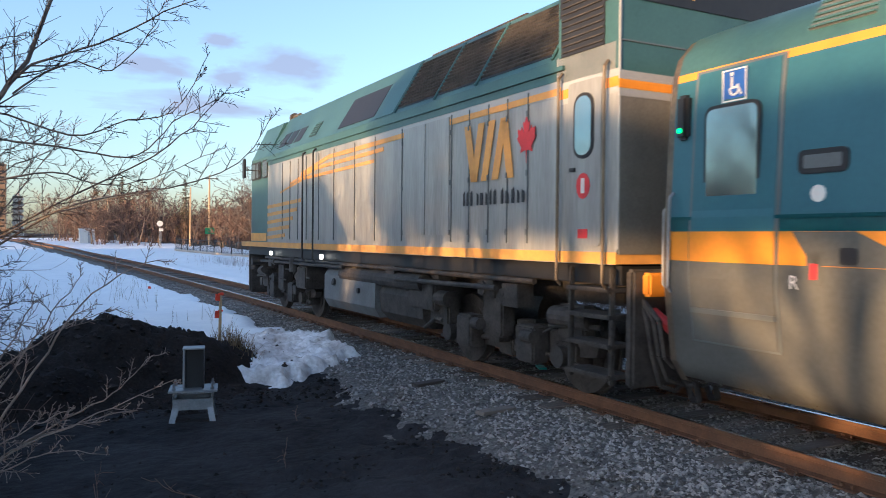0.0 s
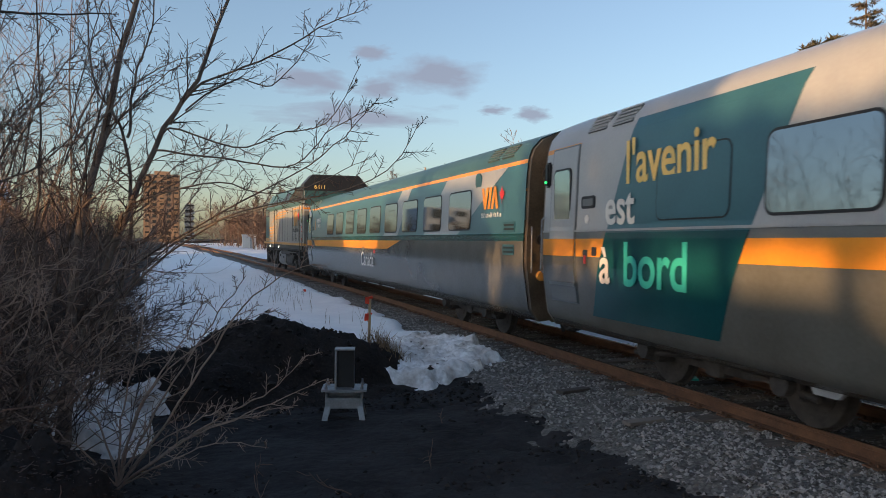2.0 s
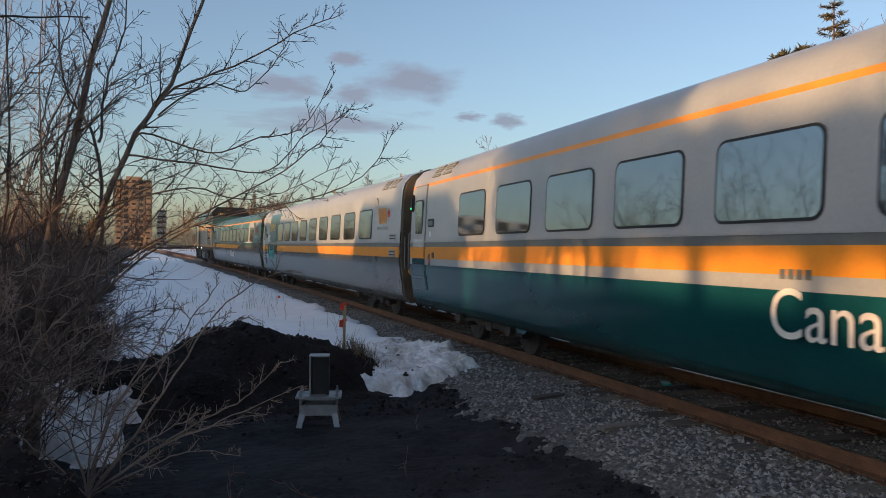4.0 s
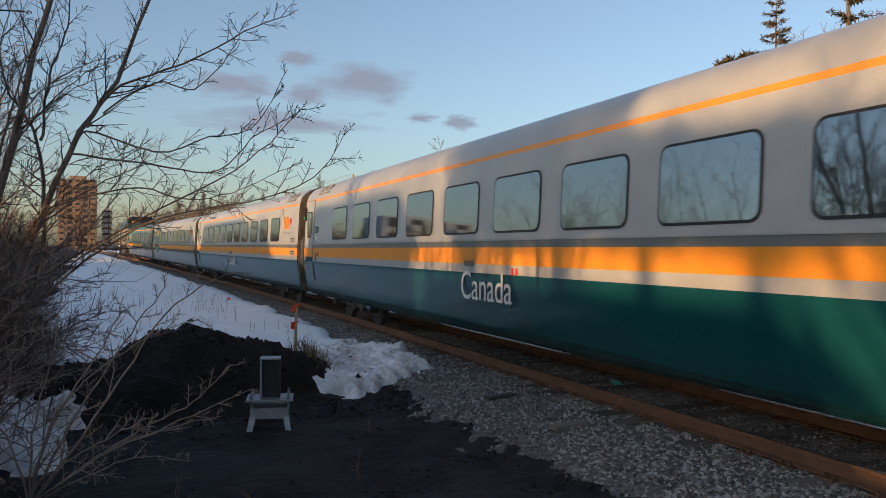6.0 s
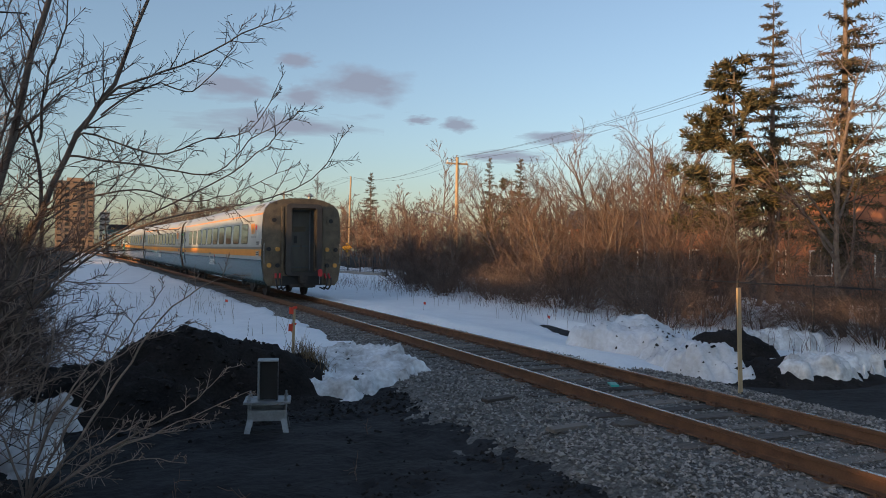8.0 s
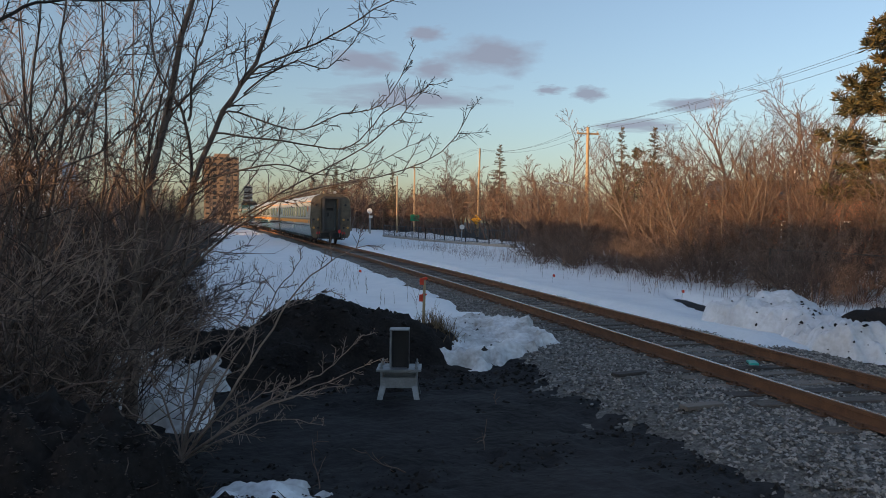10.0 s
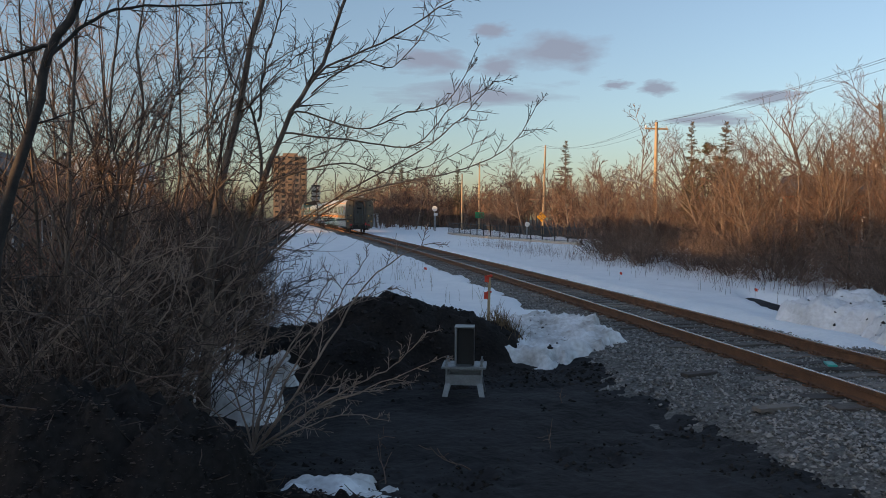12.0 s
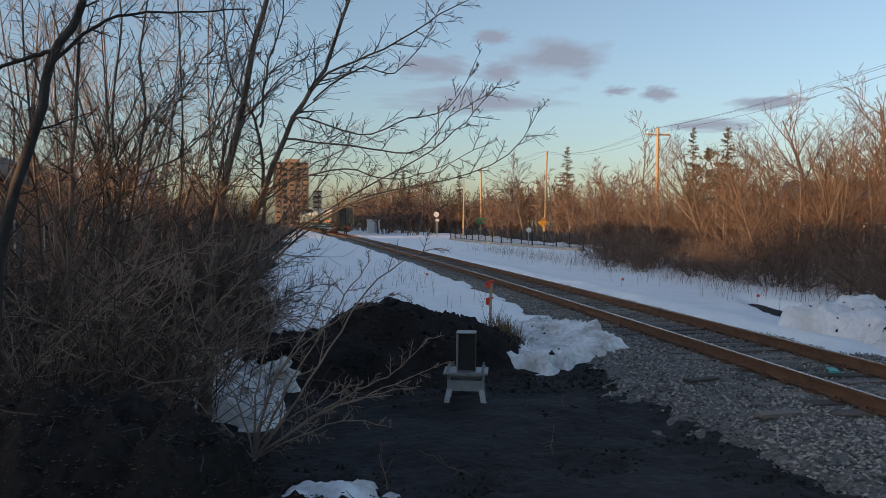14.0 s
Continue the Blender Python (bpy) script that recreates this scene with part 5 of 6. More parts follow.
def woods():
    """Tall leafless trees behind the shrubs, down the line and behind the photographer."""
    rng = random.Random(31)
    kinds = [bare_tree(300 + k, 9.5, .13, 1, "tall leafless tree with fine reddish twigs", "leafless trees") for k in range(4)]
    spots = [(17.1, 13.8, .72), (26.4, 36.4, .98), (22.5, 30.0, .72), (24.0, 33.5, .70), (20.0, 36.0, .72), (22.0, 40.0, .72), (24.2, 86.7, 1.25), (32.2, 73.2, 1.2), (30, 60, .85), (27, 57, .7),
             (33, 66, .9), (18.5, 27.0, .6), (19.5, 24, .62), (30, 95, .9), (27, 100, .85), (21, 108, .8), (15.8, 119, 1.2), (18.2, 18.4, .6), (16.6, 24.6, .55), (18, 31, .6), (19.0, 34.5, .62),
             (21, 46, .68), (25, 50, .75), (23.5, 63, .7), (28, 80, .8), (35, 86, .9), (19.4, 20.6, .55), (17.6, 45, .5), (18.6, 40.4, .6), (17, 36, .5)]
    for i in range(46):
        u = rng.random()
        spots.append((-6 + 26 * rng.random() + 10 * u, 130 + 90 * u + rng.uniform(-10, 10), rng.uniform(.8, 1.35)))
    for i in range(26):
        spots.append((21 + rng.uniform(0, 22), 70 + rng.uniform(0, 55), rng.uniform(.6, .95)))
    spots += [(22.6, 26.4, .74), (24.4, 28.6, .8), (26.6, 30.2, .85), (23.2, 31.6, .76), (25.6, 33.4, .84), (21.2, 28.8, .66), (27.8, 33.0, .9), (20.4, 31.8, .66), (22.2, 35.6, .74), (29.5, 37.0, .95), (18.6, 25.2, .66), (19.8, 27.4, .70), (17.6, 22.6, .58), (20.8, 25.0, .72), (21.6, 30.6, .78), (18.8, 29.6, .66), (23.6, 36.8, .82), (19.6, 33.0, .62), (25.0, 31.0, .92), (17.9, 20.2, .60), (21.4, 38.4, .66), (23.0, 42.0, .68), (25.8, 46.0, .70), (27.4, 50.0, .76)]
    for i in range(18):
        y = rng.uniform(12, 56)
        spots.append((near_rail(y) + rng.uniform(14.0, 21), y, rng.uniform(.48, .70)))
    # unseen trees behind the photographer and sunward, added for reflections and dappled shade
    spots += [(-9, -9, .75), (-13, -3, .8), (-11, -16, .85), (-16, 2, .8), (-17, -12, .85), (-8, -24, .8), (-15, -30, .9), (-18, 12, .8), (-14, 9, .7), (-20, 24, .8), (-19, 38, .8), (-15, 46, .85), (-5, -14, .7)]
    far = [bare_tree(320 + k, 9.5, .13, 1, "leafless tree in the far wood", "leafless trees", None, FARTREE) for k in range(3)]
    k, q = 0, 0
    for x, y, s in spots:
        if -8 < x - near_rail(y) < 6.5 or (x > 0 and y < 58 and x < .37 * y):
            continue
        s *= .84 if y > 60 else 1.06
        m = pose(x, y, stand_z(x, y) - .05, 0, 0, rng.uniform(0, 360)) @ Matrix.Diagonal((s * 1.1, s * 1.1, s * rng.uniform(.92, 1.08), 1))
        if y > 60:
            if q < 3:
                far[q].matrix_basis = m
            else:
                copy_thing(far[q % 3], m)
            q += 1
            continue
        if k < 4:
            kinds[k].matrix_basis = m
        else:
            copy_thing(kinds[k % 4], m)
        k += 1


woods()


# ---- bare saplings on the near side of the line ----
SHOOT = dict(split=1, segs=(8, 6, 3), bend=(.03, .05, .05), lift=(.02, .04, .045), sides=(7, 4, 3), kids=(9, 8, 0),
             ratio=(.34, .46, .4), angle=(32, 64), thin=.0028, **{"from": (.12, .14, .2)})


def along(path, u):
    """The point at share u of a smooth curve through the path's points."""
    n = len(path) - 1
    i = min(n - 1, int(u * n))
    f = u * n - i
    p0, p1, p2, p3 = path[max(i - 1, 0)], path[i], path[i + 1], path[min(i + 2, n)]
    return .5 * (2 * p1 + (p2 - p0) * f + (2 * p0 - 5 * p1 + 4 * p2 - p3) * f * f + (3 * p1 - p0 - 3 * p2 + p3) * f ** 3)


def limb(rng, group, path, r, r1=.005, kids=9, reach=1.0, bark=BARK, twig=TWIG):
    """A main limb through the points of its path, a part of its clump, with its side shoots."""
    path = [Vector(p) for p in path]
    n = 18
    pts = [along(path, i / n) + Vector((rng.gauss(0, 1), rng.gauss(0, 1), rng.gauss(0, 1))) * .008 for i in range(n + 1)]
    rads = [r + (r1 - r) * (i / n) ** .8 for i in range(n + 1)]
    V, F = [], []
    tube(V, F, pts, rads, 7)
    stem = new("stem", mesh_from("stem", V, F, bark, True))
    stem.parent = group
    out = (([], []), ([], []))
    sprout(rng, out, pts, [min(.016, max(.008, q)) for q in rads], sum((q - p).length for p, q in zip(path, path[1:])) * reach, 0, dict(SHOOT, kids=(round(kids * 1.7),) + SHOOT["kids"][1:]))
    ob = new("brush", mesh_from("brush", out[1][0], out[1][1], twig))
    ob.parent = stem
    tagged(ob, kind="stuff")


def clump(name, label, category, rows, seed, bark=BARK, twig=TWIG, group="saplings by the soil heap"):
    g = thing(name, label, category, group)
    rng = random.Random(seed)
    for path, r, r1, kids, reach in rows:
        limb(rng, g, path, r, r1, kids, reach, bark, twig)
    return g


def arching(seed, n, base, spread_, reach, rise_, side=1.0):
    """Random arching limbs that leave a clump towards the light."""
    rng = random.Random(seed)
    rows = []
    for i in range(n):
        a = Vector(base) + Vector((rng.gauss(0, .15), rng.gauss(0, .25), spread_ * rng.random()))
        d = Vector((rng.uniform(-.3, 1.0) * side, rng.uniform(-.45, .35), 0)).normalized() * reach * rng.uniform(.45, 1.1)
        up = rise_ * rng.uniform(.5, 1.15)
        rows.append(((a, a + d * .3 + Vector((0, 0, up * .45)), a + d * .65 + Vector((0, 0, up * .8)), a + d + Vector((0, 0, up))), rng.uniform(.007, .015), .003, rng.randint(6, 9), .75))
    return rows


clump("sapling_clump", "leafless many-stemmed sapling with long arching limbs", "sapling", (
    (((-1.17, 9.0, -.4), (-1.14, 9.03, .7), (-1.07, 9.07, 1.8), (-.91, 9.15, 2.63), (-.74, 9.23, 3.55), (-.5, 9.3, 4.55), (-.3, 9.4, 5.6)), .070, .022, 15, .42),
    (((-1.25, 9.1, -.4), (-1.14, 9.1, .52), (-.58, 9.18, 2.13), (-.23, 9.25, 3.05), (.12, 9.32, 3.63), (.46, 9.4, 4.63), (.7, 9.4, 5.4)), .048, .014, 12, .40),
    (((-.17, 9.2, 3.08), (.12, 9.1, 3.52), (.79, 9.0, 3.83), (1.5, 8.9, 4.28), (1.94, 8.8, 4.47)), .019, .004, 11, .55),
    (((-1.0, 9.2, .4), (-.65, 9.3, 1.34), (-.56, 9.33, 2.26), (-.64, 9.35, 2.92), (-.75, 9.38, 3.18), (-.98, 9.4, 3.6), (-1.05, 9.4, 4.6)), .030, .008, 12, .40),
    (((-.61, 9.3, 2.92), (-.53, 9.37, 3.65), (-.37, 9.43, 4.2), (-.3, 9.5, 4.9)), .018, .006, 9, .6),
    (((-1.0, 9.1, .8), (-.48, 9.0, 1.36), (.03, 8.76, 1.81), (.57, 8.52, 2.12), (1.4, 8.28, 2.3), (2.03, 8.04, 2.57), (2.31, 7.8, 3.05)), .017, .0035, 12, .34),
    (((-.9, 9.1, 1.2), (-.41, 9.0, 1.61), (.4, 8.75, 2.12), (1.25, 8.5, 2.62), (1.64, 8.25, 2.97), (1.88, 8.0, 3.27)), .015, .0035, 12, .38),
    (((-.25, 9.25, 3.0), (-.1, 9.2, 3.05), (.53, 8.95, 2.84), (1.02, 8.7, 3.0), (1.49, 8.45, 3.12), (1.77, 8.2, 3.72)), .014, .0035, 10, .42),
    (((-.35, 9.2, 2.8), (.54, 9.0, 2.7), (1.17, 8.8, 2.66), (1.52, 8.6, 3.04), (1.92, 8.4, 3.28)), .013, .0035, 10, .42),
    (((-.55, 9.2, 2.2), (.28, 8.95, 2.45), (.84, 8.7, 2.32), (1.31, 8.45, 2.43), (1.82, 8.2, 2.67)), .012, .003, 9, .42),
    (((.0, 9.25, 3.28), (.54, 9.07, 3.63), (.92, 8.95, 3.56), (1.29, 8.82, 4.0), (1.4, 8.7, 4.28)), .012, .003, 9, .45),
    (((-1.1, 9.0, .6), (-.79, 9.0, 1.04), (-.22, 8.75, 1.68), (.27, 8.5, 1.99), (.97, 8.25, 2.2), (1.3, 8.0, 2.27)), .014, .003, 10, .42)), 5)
clump("sapling_clump", "leafless sapling with long thin arching shoots", "sapling", arching(61, 15, (-1.05, 9.3, .5), 2.6, 1.6, 1.4), 62)
clump("sapling_clump", "leafless shrub with upright crossing shoots", "sapling", arching(65, 18, (-2.3, 8.8, -.2), 2.4, 1.5, 2.2), 66)
clump("sapling_clump", "leafless shrub with pale leaning shoots", "sapling", (
    (((-2.3, 7.6, -.2), (-1.87, 7.73, .25), (-1.38, 7.87, .92), (-1.24, 8.0, 1.52)), .014, .004, 7, .5),
    (((-2.5, 8.0, -.2), (-2.2, 8.0, .37), (-1.78, 8.0, .75), (-1.46, 8.0, 1.13), (-1.3, 8.0, 1.6)), .013, .004, 7, .5),
    (((-2.6, 8.0, -.2), (-2.3, 8.0, .6), (-1.8, 7.9, 1.2), (-1.5, 7.8, 1.9)), .012, .004, 6, .5),
    (((-2.2, 7.8, -.2), (-1.6, 7.8, .35), (-1.1, 7.7, .6), (-.6, 7.6, .7)), .011, .003, 6, .5)), 67, SHOOTM, SHOOTM)
A = (-.54, 7.3, -.36)
clump("sapling_clump", "low spreading fan of bare shoots over the soil", "sapling", [((A, *path), r, .0028, 6, .42) for r, path in (
    (.016, ((-.18, 7.24, .15), (.18, 7.18, .72), (.48, 7.12, 1.19), (.84, 7.06, 1.51), (1.17, 7.0, 1.61))),
    (.013, ((.02, 7.13, .06), (.63, 6.97, .34), (1.21, 6.8, .61))),
    (.013, ((.23, 7.17, .20), (.73, 7.03, .48), (1.03, 6.9, .80))),
    (.015, ((-.23, 7.3, .29), (.23, 7.3, 1.07), (.55, 7.3, 1.50))),
    (.010, ((-.08, 7.1, -.08), (.32, 6.9, .08), (.70, 6.7, .05))),
    (.014, ((-.39, 7.33, .29), (.02, 7.37, .96), (.18, 7.4, 1.38))),
    (.012, ((-.50, 7.3, .35), (-.35, 7.2, 1.0), (-.3, 7.2, 1.7))),
    (.012, ((-.70, 7.3, .25), (-1.0, 7.2, .8), (-1.15, 7.1, 1.5))),
    (.010, ((-.25, 7.0, .05), (.1, 6.7, .32), (.42, 6.5, .5))),
    (.010, ((.0, 7.2, .05), (.45, 7.2, .22), (.95, 7.2, .3))),
    (.011, ((-.3, 7.4, .45), (.3, 7.5, .95), (.85, 7.6, 1.15))),
    (.010, ((-.85, 7.1, .1), (-1.3, 6.9, .45), (-1.7, 6.8, .6))))], 6, SHOOTM, SHOOTM)
clump("sapling_clump", "leafless shrub with low shoots across the snow", "sapling", arching(63, 14, (-1.35, 10.2, -.2), .5, 1.5, 1.1), 64)
clump("sapling_clump", "leafless shrub with pale crossing shoots", "sapling", arching(71, 15, (-2.7, 8.1, -.2), .5, 1.8, 1.5), 72, SHOOTM, SHOOTM)
clump("sapling_clump", "leafless shrub with low crossing shoots", "sapling", arching(69, 12, (-1.3, 8.3, -.2), .4, 1.4, 1.1), 70, SHOOTM, SHOOTM)
clump("crooked_tree", "dark crooked leafless tree trunk", "tree", (
    (((-2.55, 6.6, -.2), (-2.48, 6.6, .9), (-2.41, 6.6, 1.66), (-2.25, 6.64, 2.31), (-2.14, 6.68, 2.74), (-2.06, 6.72, 3.16), (-1.9, 6.76, 3.45), (-1.84, 6.8, 3.73), (-1.7, 6.8, 4.6)), .052, .028, 7, .30),
    (((-2.05, 6.72, 3.2), (-2.3, 6.7, 3.1), (-2.7, 6.7, 2.92), (-3.2, 6.8, 2.75)), .020, .010, 6, .5),
    (((-2.06, 6.72, 3.1), (-1.7, 6.9, 3.5), (-1.2, 7.0, 3.62), (-.6, 7.1, 3.7)), .018, .006, 8, .45)), 7, DARKBARK, TWIG, "")
clump("sapling_clump", "slender leafless saplings with crossing twigs", "sapling", (
    (((-2.5, 8.6, -.3), (-2.49, 8.6, 1.09), (-2.48, 8.67, 2.38), (-2.43, 8.73, 3.57), (-2.35, 8.8, 5.0)), .036, .012, 13, .36),
    (((-2.05, 9.0, -.3), (-2.09, 9.0, 1.05), (-2.24, 9.07, 2.23), (-2.49, 9.13, 2.97), (-2.85, 9.2, 4.2)), .030, .008, 12, .36),
    (((-2.2, 9.0, 0), (-2.23, 9.0, 1.3), (-2.09, 9.05, 2.23), (-2.19, 9.1, 2.91), (-2.1, 9.15, 3.92), (-2.17, 9.2, 4.8)), .026, .008, 12, .36),
    (((-2.1, 9.2, -.3), (-2.13, 9.2, 1.16), (-1.99, 9.25, 2.24), (-1.87, 9.3, 3.07), (-1.94, 9.35, 3.78), (-1.75, 9.4, 4.9)), .028, .008, 12, .36),
    (((-2.05, 9.2, 2.3), (-1.48, 9.13, 2.56), (-1.1, 9.07, 2.94), (-.7, 9.0, 3.35)), .014, .004, 9, .5),
    (((-1.6, 9.4, -.3), (-1.58, 9.4, 1.2), (-1.5, 9.45, 2.6), (-1.55, 9.5, 4.6)), .024, .008, 12, .36)), 9)


def thicket():
    rng = random.Random(15)
    spots = [(-3.1, 10.5, 6.0), (-2.7, 11.7, 6.2), (-2.4, 11.8, 6.5), (-1.65, 10.4, 6.0), (-3.6, 9.0, 5.5), (-2.2, 9.6, 5.0), (-4.4, 12.5, 6.5), (-3.3, 13.8, 6.5), (-2.1, 13.9, 6.0), (-5.2, 15, 6.5), (-3.9, 16.5, 6.5),
             (-2.6, 17.5, 6.0), (-5.8, 19, 7), (-4.2, 21, 6.5), (-3.0, 22, 5.5), (-6.6, 24, 7), (-4.6, 26, 6.0), (-3.2, 28, 5.0), (-8, 21, 7)]
    for i, (x, y, h) in enumerate(spots):
        bare_tree(500 + i, h * .92, .036, 2 if i % 3 else 3, "slender leafless sapling in a thicket", "saplings by the soil heap", pose(x, y, ground_z(x, y)), SAPLING, "sapling", (BARK, LITTWIG))
    # undergrowth and the thicket going on down the line
    kinds = [low_bush(700 + k) for k in range(4)]
    n = 0
    for i in range(66):
        if i < 30:
            x, y = rng.uniform(-4.8, -1.9), rng.uniform(7.6, 16)
            s = rng.uniform(.6, 1.1)
        elif i < 46:
            y = rng.uniform(11.5, 26)
            x = rng.uniform(-2.6, -1.0) - .06 * (y - 11)
            s = rng.uniform(.6, 1.05)
        else:
            y = rng.uniform(16, 95)
            x = rng.uniform(-10, -3.0) - .02 * y
            s = rng.uniform(.9, 1.5) + .012 * y
        m = pose(x, y, ground_z(x, y), 0, 0, rng.uniform(0, 360)) @ Matrix.Diagonal((s, s, s, 1))
        if n < 4:
            kinds[n].matrix_basis = m
        else:
            copy_thing(kinds[n % 4], m)
        n += 1


def low_bush(seed):
    rng = random.Random(seed)
    out = (([], []), ([], []))
    for s in range(16):
        a, k = rng.uniform(0, 6.283), rng.random() ** .6
        branch(rng, out, Vector((math.cos(a) * k * .5, math.sin(a) * k * .5, -.1)), Vector((math.cos(a) * 1.3 * k, math.sin(a) * 1.3 * k, 1)), 2.0 * rng.uniform(.5, 1.05), rng.uniform(.008, .016), 0, dict(BUSH, segs=(4, 2, 1), kids=(8, 5, 0), thin=.0040, bend=(.10, .13, .15), angle=(30, 75)))
    return plant("undergrowth", out, "tangled bare undergrowth of thin brown stems", "shrub", (UNDERM, UNDERM), ("stool", "crown"), group="undergrowth by the soil heap")


thicket()


# ---- conifers ----
def needles(rng, V, F, p, d, length, w, n):
    """A spray of narrow needle tufts along a bough."""
    n = int(n * 1.15)
    for i in range(n):
        t = (i + rng.random()) / n
        q = p + d * length * t
        s = w * (1.1 - .6 * t) * rng.uniform(.6, 1.3)
        a = Vector((rng.gauss(0, 1), rng.gauss(0, 1), rng.gauss(-.2, .6))).normalized()
        a = (a + d * .6).normalized()
        b = a.cross(Vector((rng.gauss(0, 1), rng.gauss(0, 1), rng.gauss(0, 1)))).normalized()
        k = len(V)
        V.extend((q, q + a * s * .5 + b * s * .11, q + a * s * 1.15, q + a * s * .5 - b * s * .11))
        F.append((k, k + 1, k + 2, k + 3))


def spruce(seed, h, w, label, density=1.0, at=None, clumpy=False, group="conifers"):
    rng = random.Random(seed)
    wood, leaf = ([], []), ([], [])
    tube(*wood, [Vector((0, 0, -.2)), Vector((0, 0, h * .5)), Vector((0, 0, h))], [h * .014, h * .009, .01], 8)
    z = h * (.18 if not clumpy else .3)
    while z < h * .985:
        f = 1 - z / h
        n = rng.randint(4, 6) if not clumpy else rng.randint(3, 5)
        for k in range(n):
            a = rng.uniform(0, 6.283)
            L = w * (f ** (.8 if not clumpy else .45)) * rng.uniform(.6, 1.1) + .12
            d = Vector((math.cos(a), math.sin(a), (-.28 + .5 * (1 - f) if not clumpy else rng.uniform(.0, .45)))).normalized()
            p = Vector((0, 0, z + rng.uniform(-.1, .1)))
            tube(*wood, [p, p + d * L * .5 + Vector((0, 0, -.03 * L)), p + d * L], [.012 + .012 * L, .010, .004], 3)
            if clumpy:
                for c in range(max(2, int(4 * L * density))):
                    q = p + d * L * rng.uniform(.35, 1.05) + Vector((rng.gauss(0, .16), rng.gauss(0, .16), rng.gauss(.05, .10))) * L * .5
                    needles(rng, *leaf, q, (d + Vector((0, 0, .8))).normalized(), .25, .30, 16)
            else:
                needles(rng, *leaf, p, d, L, .16 + .10 * f * h / 10, int(26 * density * (L + .4)))
                for c in range(int(4 * L)):
                    q = p + d * L * rng.uniform(.2, .9)
                    side = Vector((-d.y, d.x, -.25)) * rng.choice((-1, 1))
                    needles(rng, *leaf, q, (side + d * .8).normalized(), L * .35, .16, int(9 * density))
        z += (.30 + .10 * rng.random()) * (h / 11 if not clumpy else 1.25)
    return plant("spruce" if not clumpy else "pine", (wood, leaf), label, "conifer", (BARK, SPRUCE if not clumpy else PINE), ("trunk", "needles"), at, group)


def conifers():
    def on(x, y):
        return pose(x, y, ground_z(x, y))
    spruce(1, 12.6, 3.3, "tall spruce with drooping olive-green boughs", 1.7, on(24.9, 23.5))
    spruce(2, 12.4, 2.6, "tall thin spruce, brownish in low sun", 1.5, on(20.5, 16.6))
    spruce(3, 9.3, 2.5, "broad pine with tufted boughs", 2.6, on(21.0, 21.6), True)
    spruce(4, 7.0, 2.4, "dark bushy pine among leafless trees", 1.0, on(24.5, 44.6), True)
    a = spruce(5, 8.6, 1.7, "dark pointed spruce behind the shrubs", 1.0, on(27.0, 47.9))
    copy_thing(a, on(25.4, 49.5) @ Matrix.Diagonal((.8, .8, 1.02, 1)))
    copy_thing(a, on(28.5, 85.4) @ Matrix.Diagonal((1.2, 1.2, 1.25, 1)))
    rng = random.Random(3)
    for x, y, s in ((16, 140, 1.3), (17.5, 143, 1.2), (20, 138, 1.1), (13, 150, 1.1), (24, 128, 1.2), (-9, 62, .62), (-7.4, 66, .58), (-11, 60, .66), (-13, 66, .7), (-5.8, 70, .55), (-15.5, 64, .66), (-10, 75, .7)):
        copy_thing(a, on(x, y) @ pose(0, 0, 0, 0, 0, rng.uniform(0, 360)) @ Matrix.Diagonal((s, s, s, 1)))


conifers()


def stalks(name, label, spots, h, seed, material=GRASS, tilt=.25):
    """Dry standing stems, past counting, in one mesh."""
    rng = random.Random(seed)
    V, F = [], []
    for x, y, z in spots:
        p = Vector((x, y, z - .03))
        L = h * rng.uniform(.4, 1.2)
        d = Vector((rng.gauss(0, tilt), rng.gauss(0, tilt), 1)).normalized()
        tube(V, F, [p, p + d * L * .6, p + d * L + Vector((rng.gauss(0, .08), rng.gauss(0, .08), -.02)) * L], [.005, .004, .002], 3)
    tagged(new(name, mesh_from(name, V, F, material)), label, "dry stems", kind="stuff")


def dry_stems():
    rng = random.Random(9)
    sp = []
    for i in range(900):
        y = rng.uniform(11, 60)
        x = near_rail(y) + 6.6 + 2.2 * abs(rng.gauss(0, .6)) + rng.uniform(-1, .5) * (rng.random() < .3) * 2
        sp.append((x, y, stand_z(x, y)))
    stalks("dry_stems", "thin dry stems standing in snow along the shrubs", sp, .75, 1, BUSHM)
    sp = []
    for i in range(420):
        y = rng.uniform(14, 36)
        x = near_rail(y) - rng.uniform(1.9, 6.5)
        if fbm(x, y, .8, 60) > .12:
            sp.append((x, y, stand_z(x, y)))
    stalks("dry_stems", "thin dry stems poking through snow", sp, .55, 2, GRASS)
    sp = []
    for i in range(420):
        x, y = rng.uniform(-4, .6), rng.uniform(4.4, 7.2)
        z = brush_fn(x, y)
        if z is not None:
            sp.append((x, y, z))
    stalks("dry_stems", "dead grass and leaf stalks lying on soil", sp, .20, 3, UNDERM, 2.0)
    sp = []
    for i in range(260):
        a = rng.gauss(0, 1)
        x, y = 3.25 + rng.gauss(0, .16), 13.0 + rng.gauss(0, .35)
        sp.append((x, y, (mound_fn(x, y) or ground_z(x, y))))
    stalks("dry_stems", "tuft of dead grass beside the marker stake", sp, .3, 4, GRASS)


dry_stems()


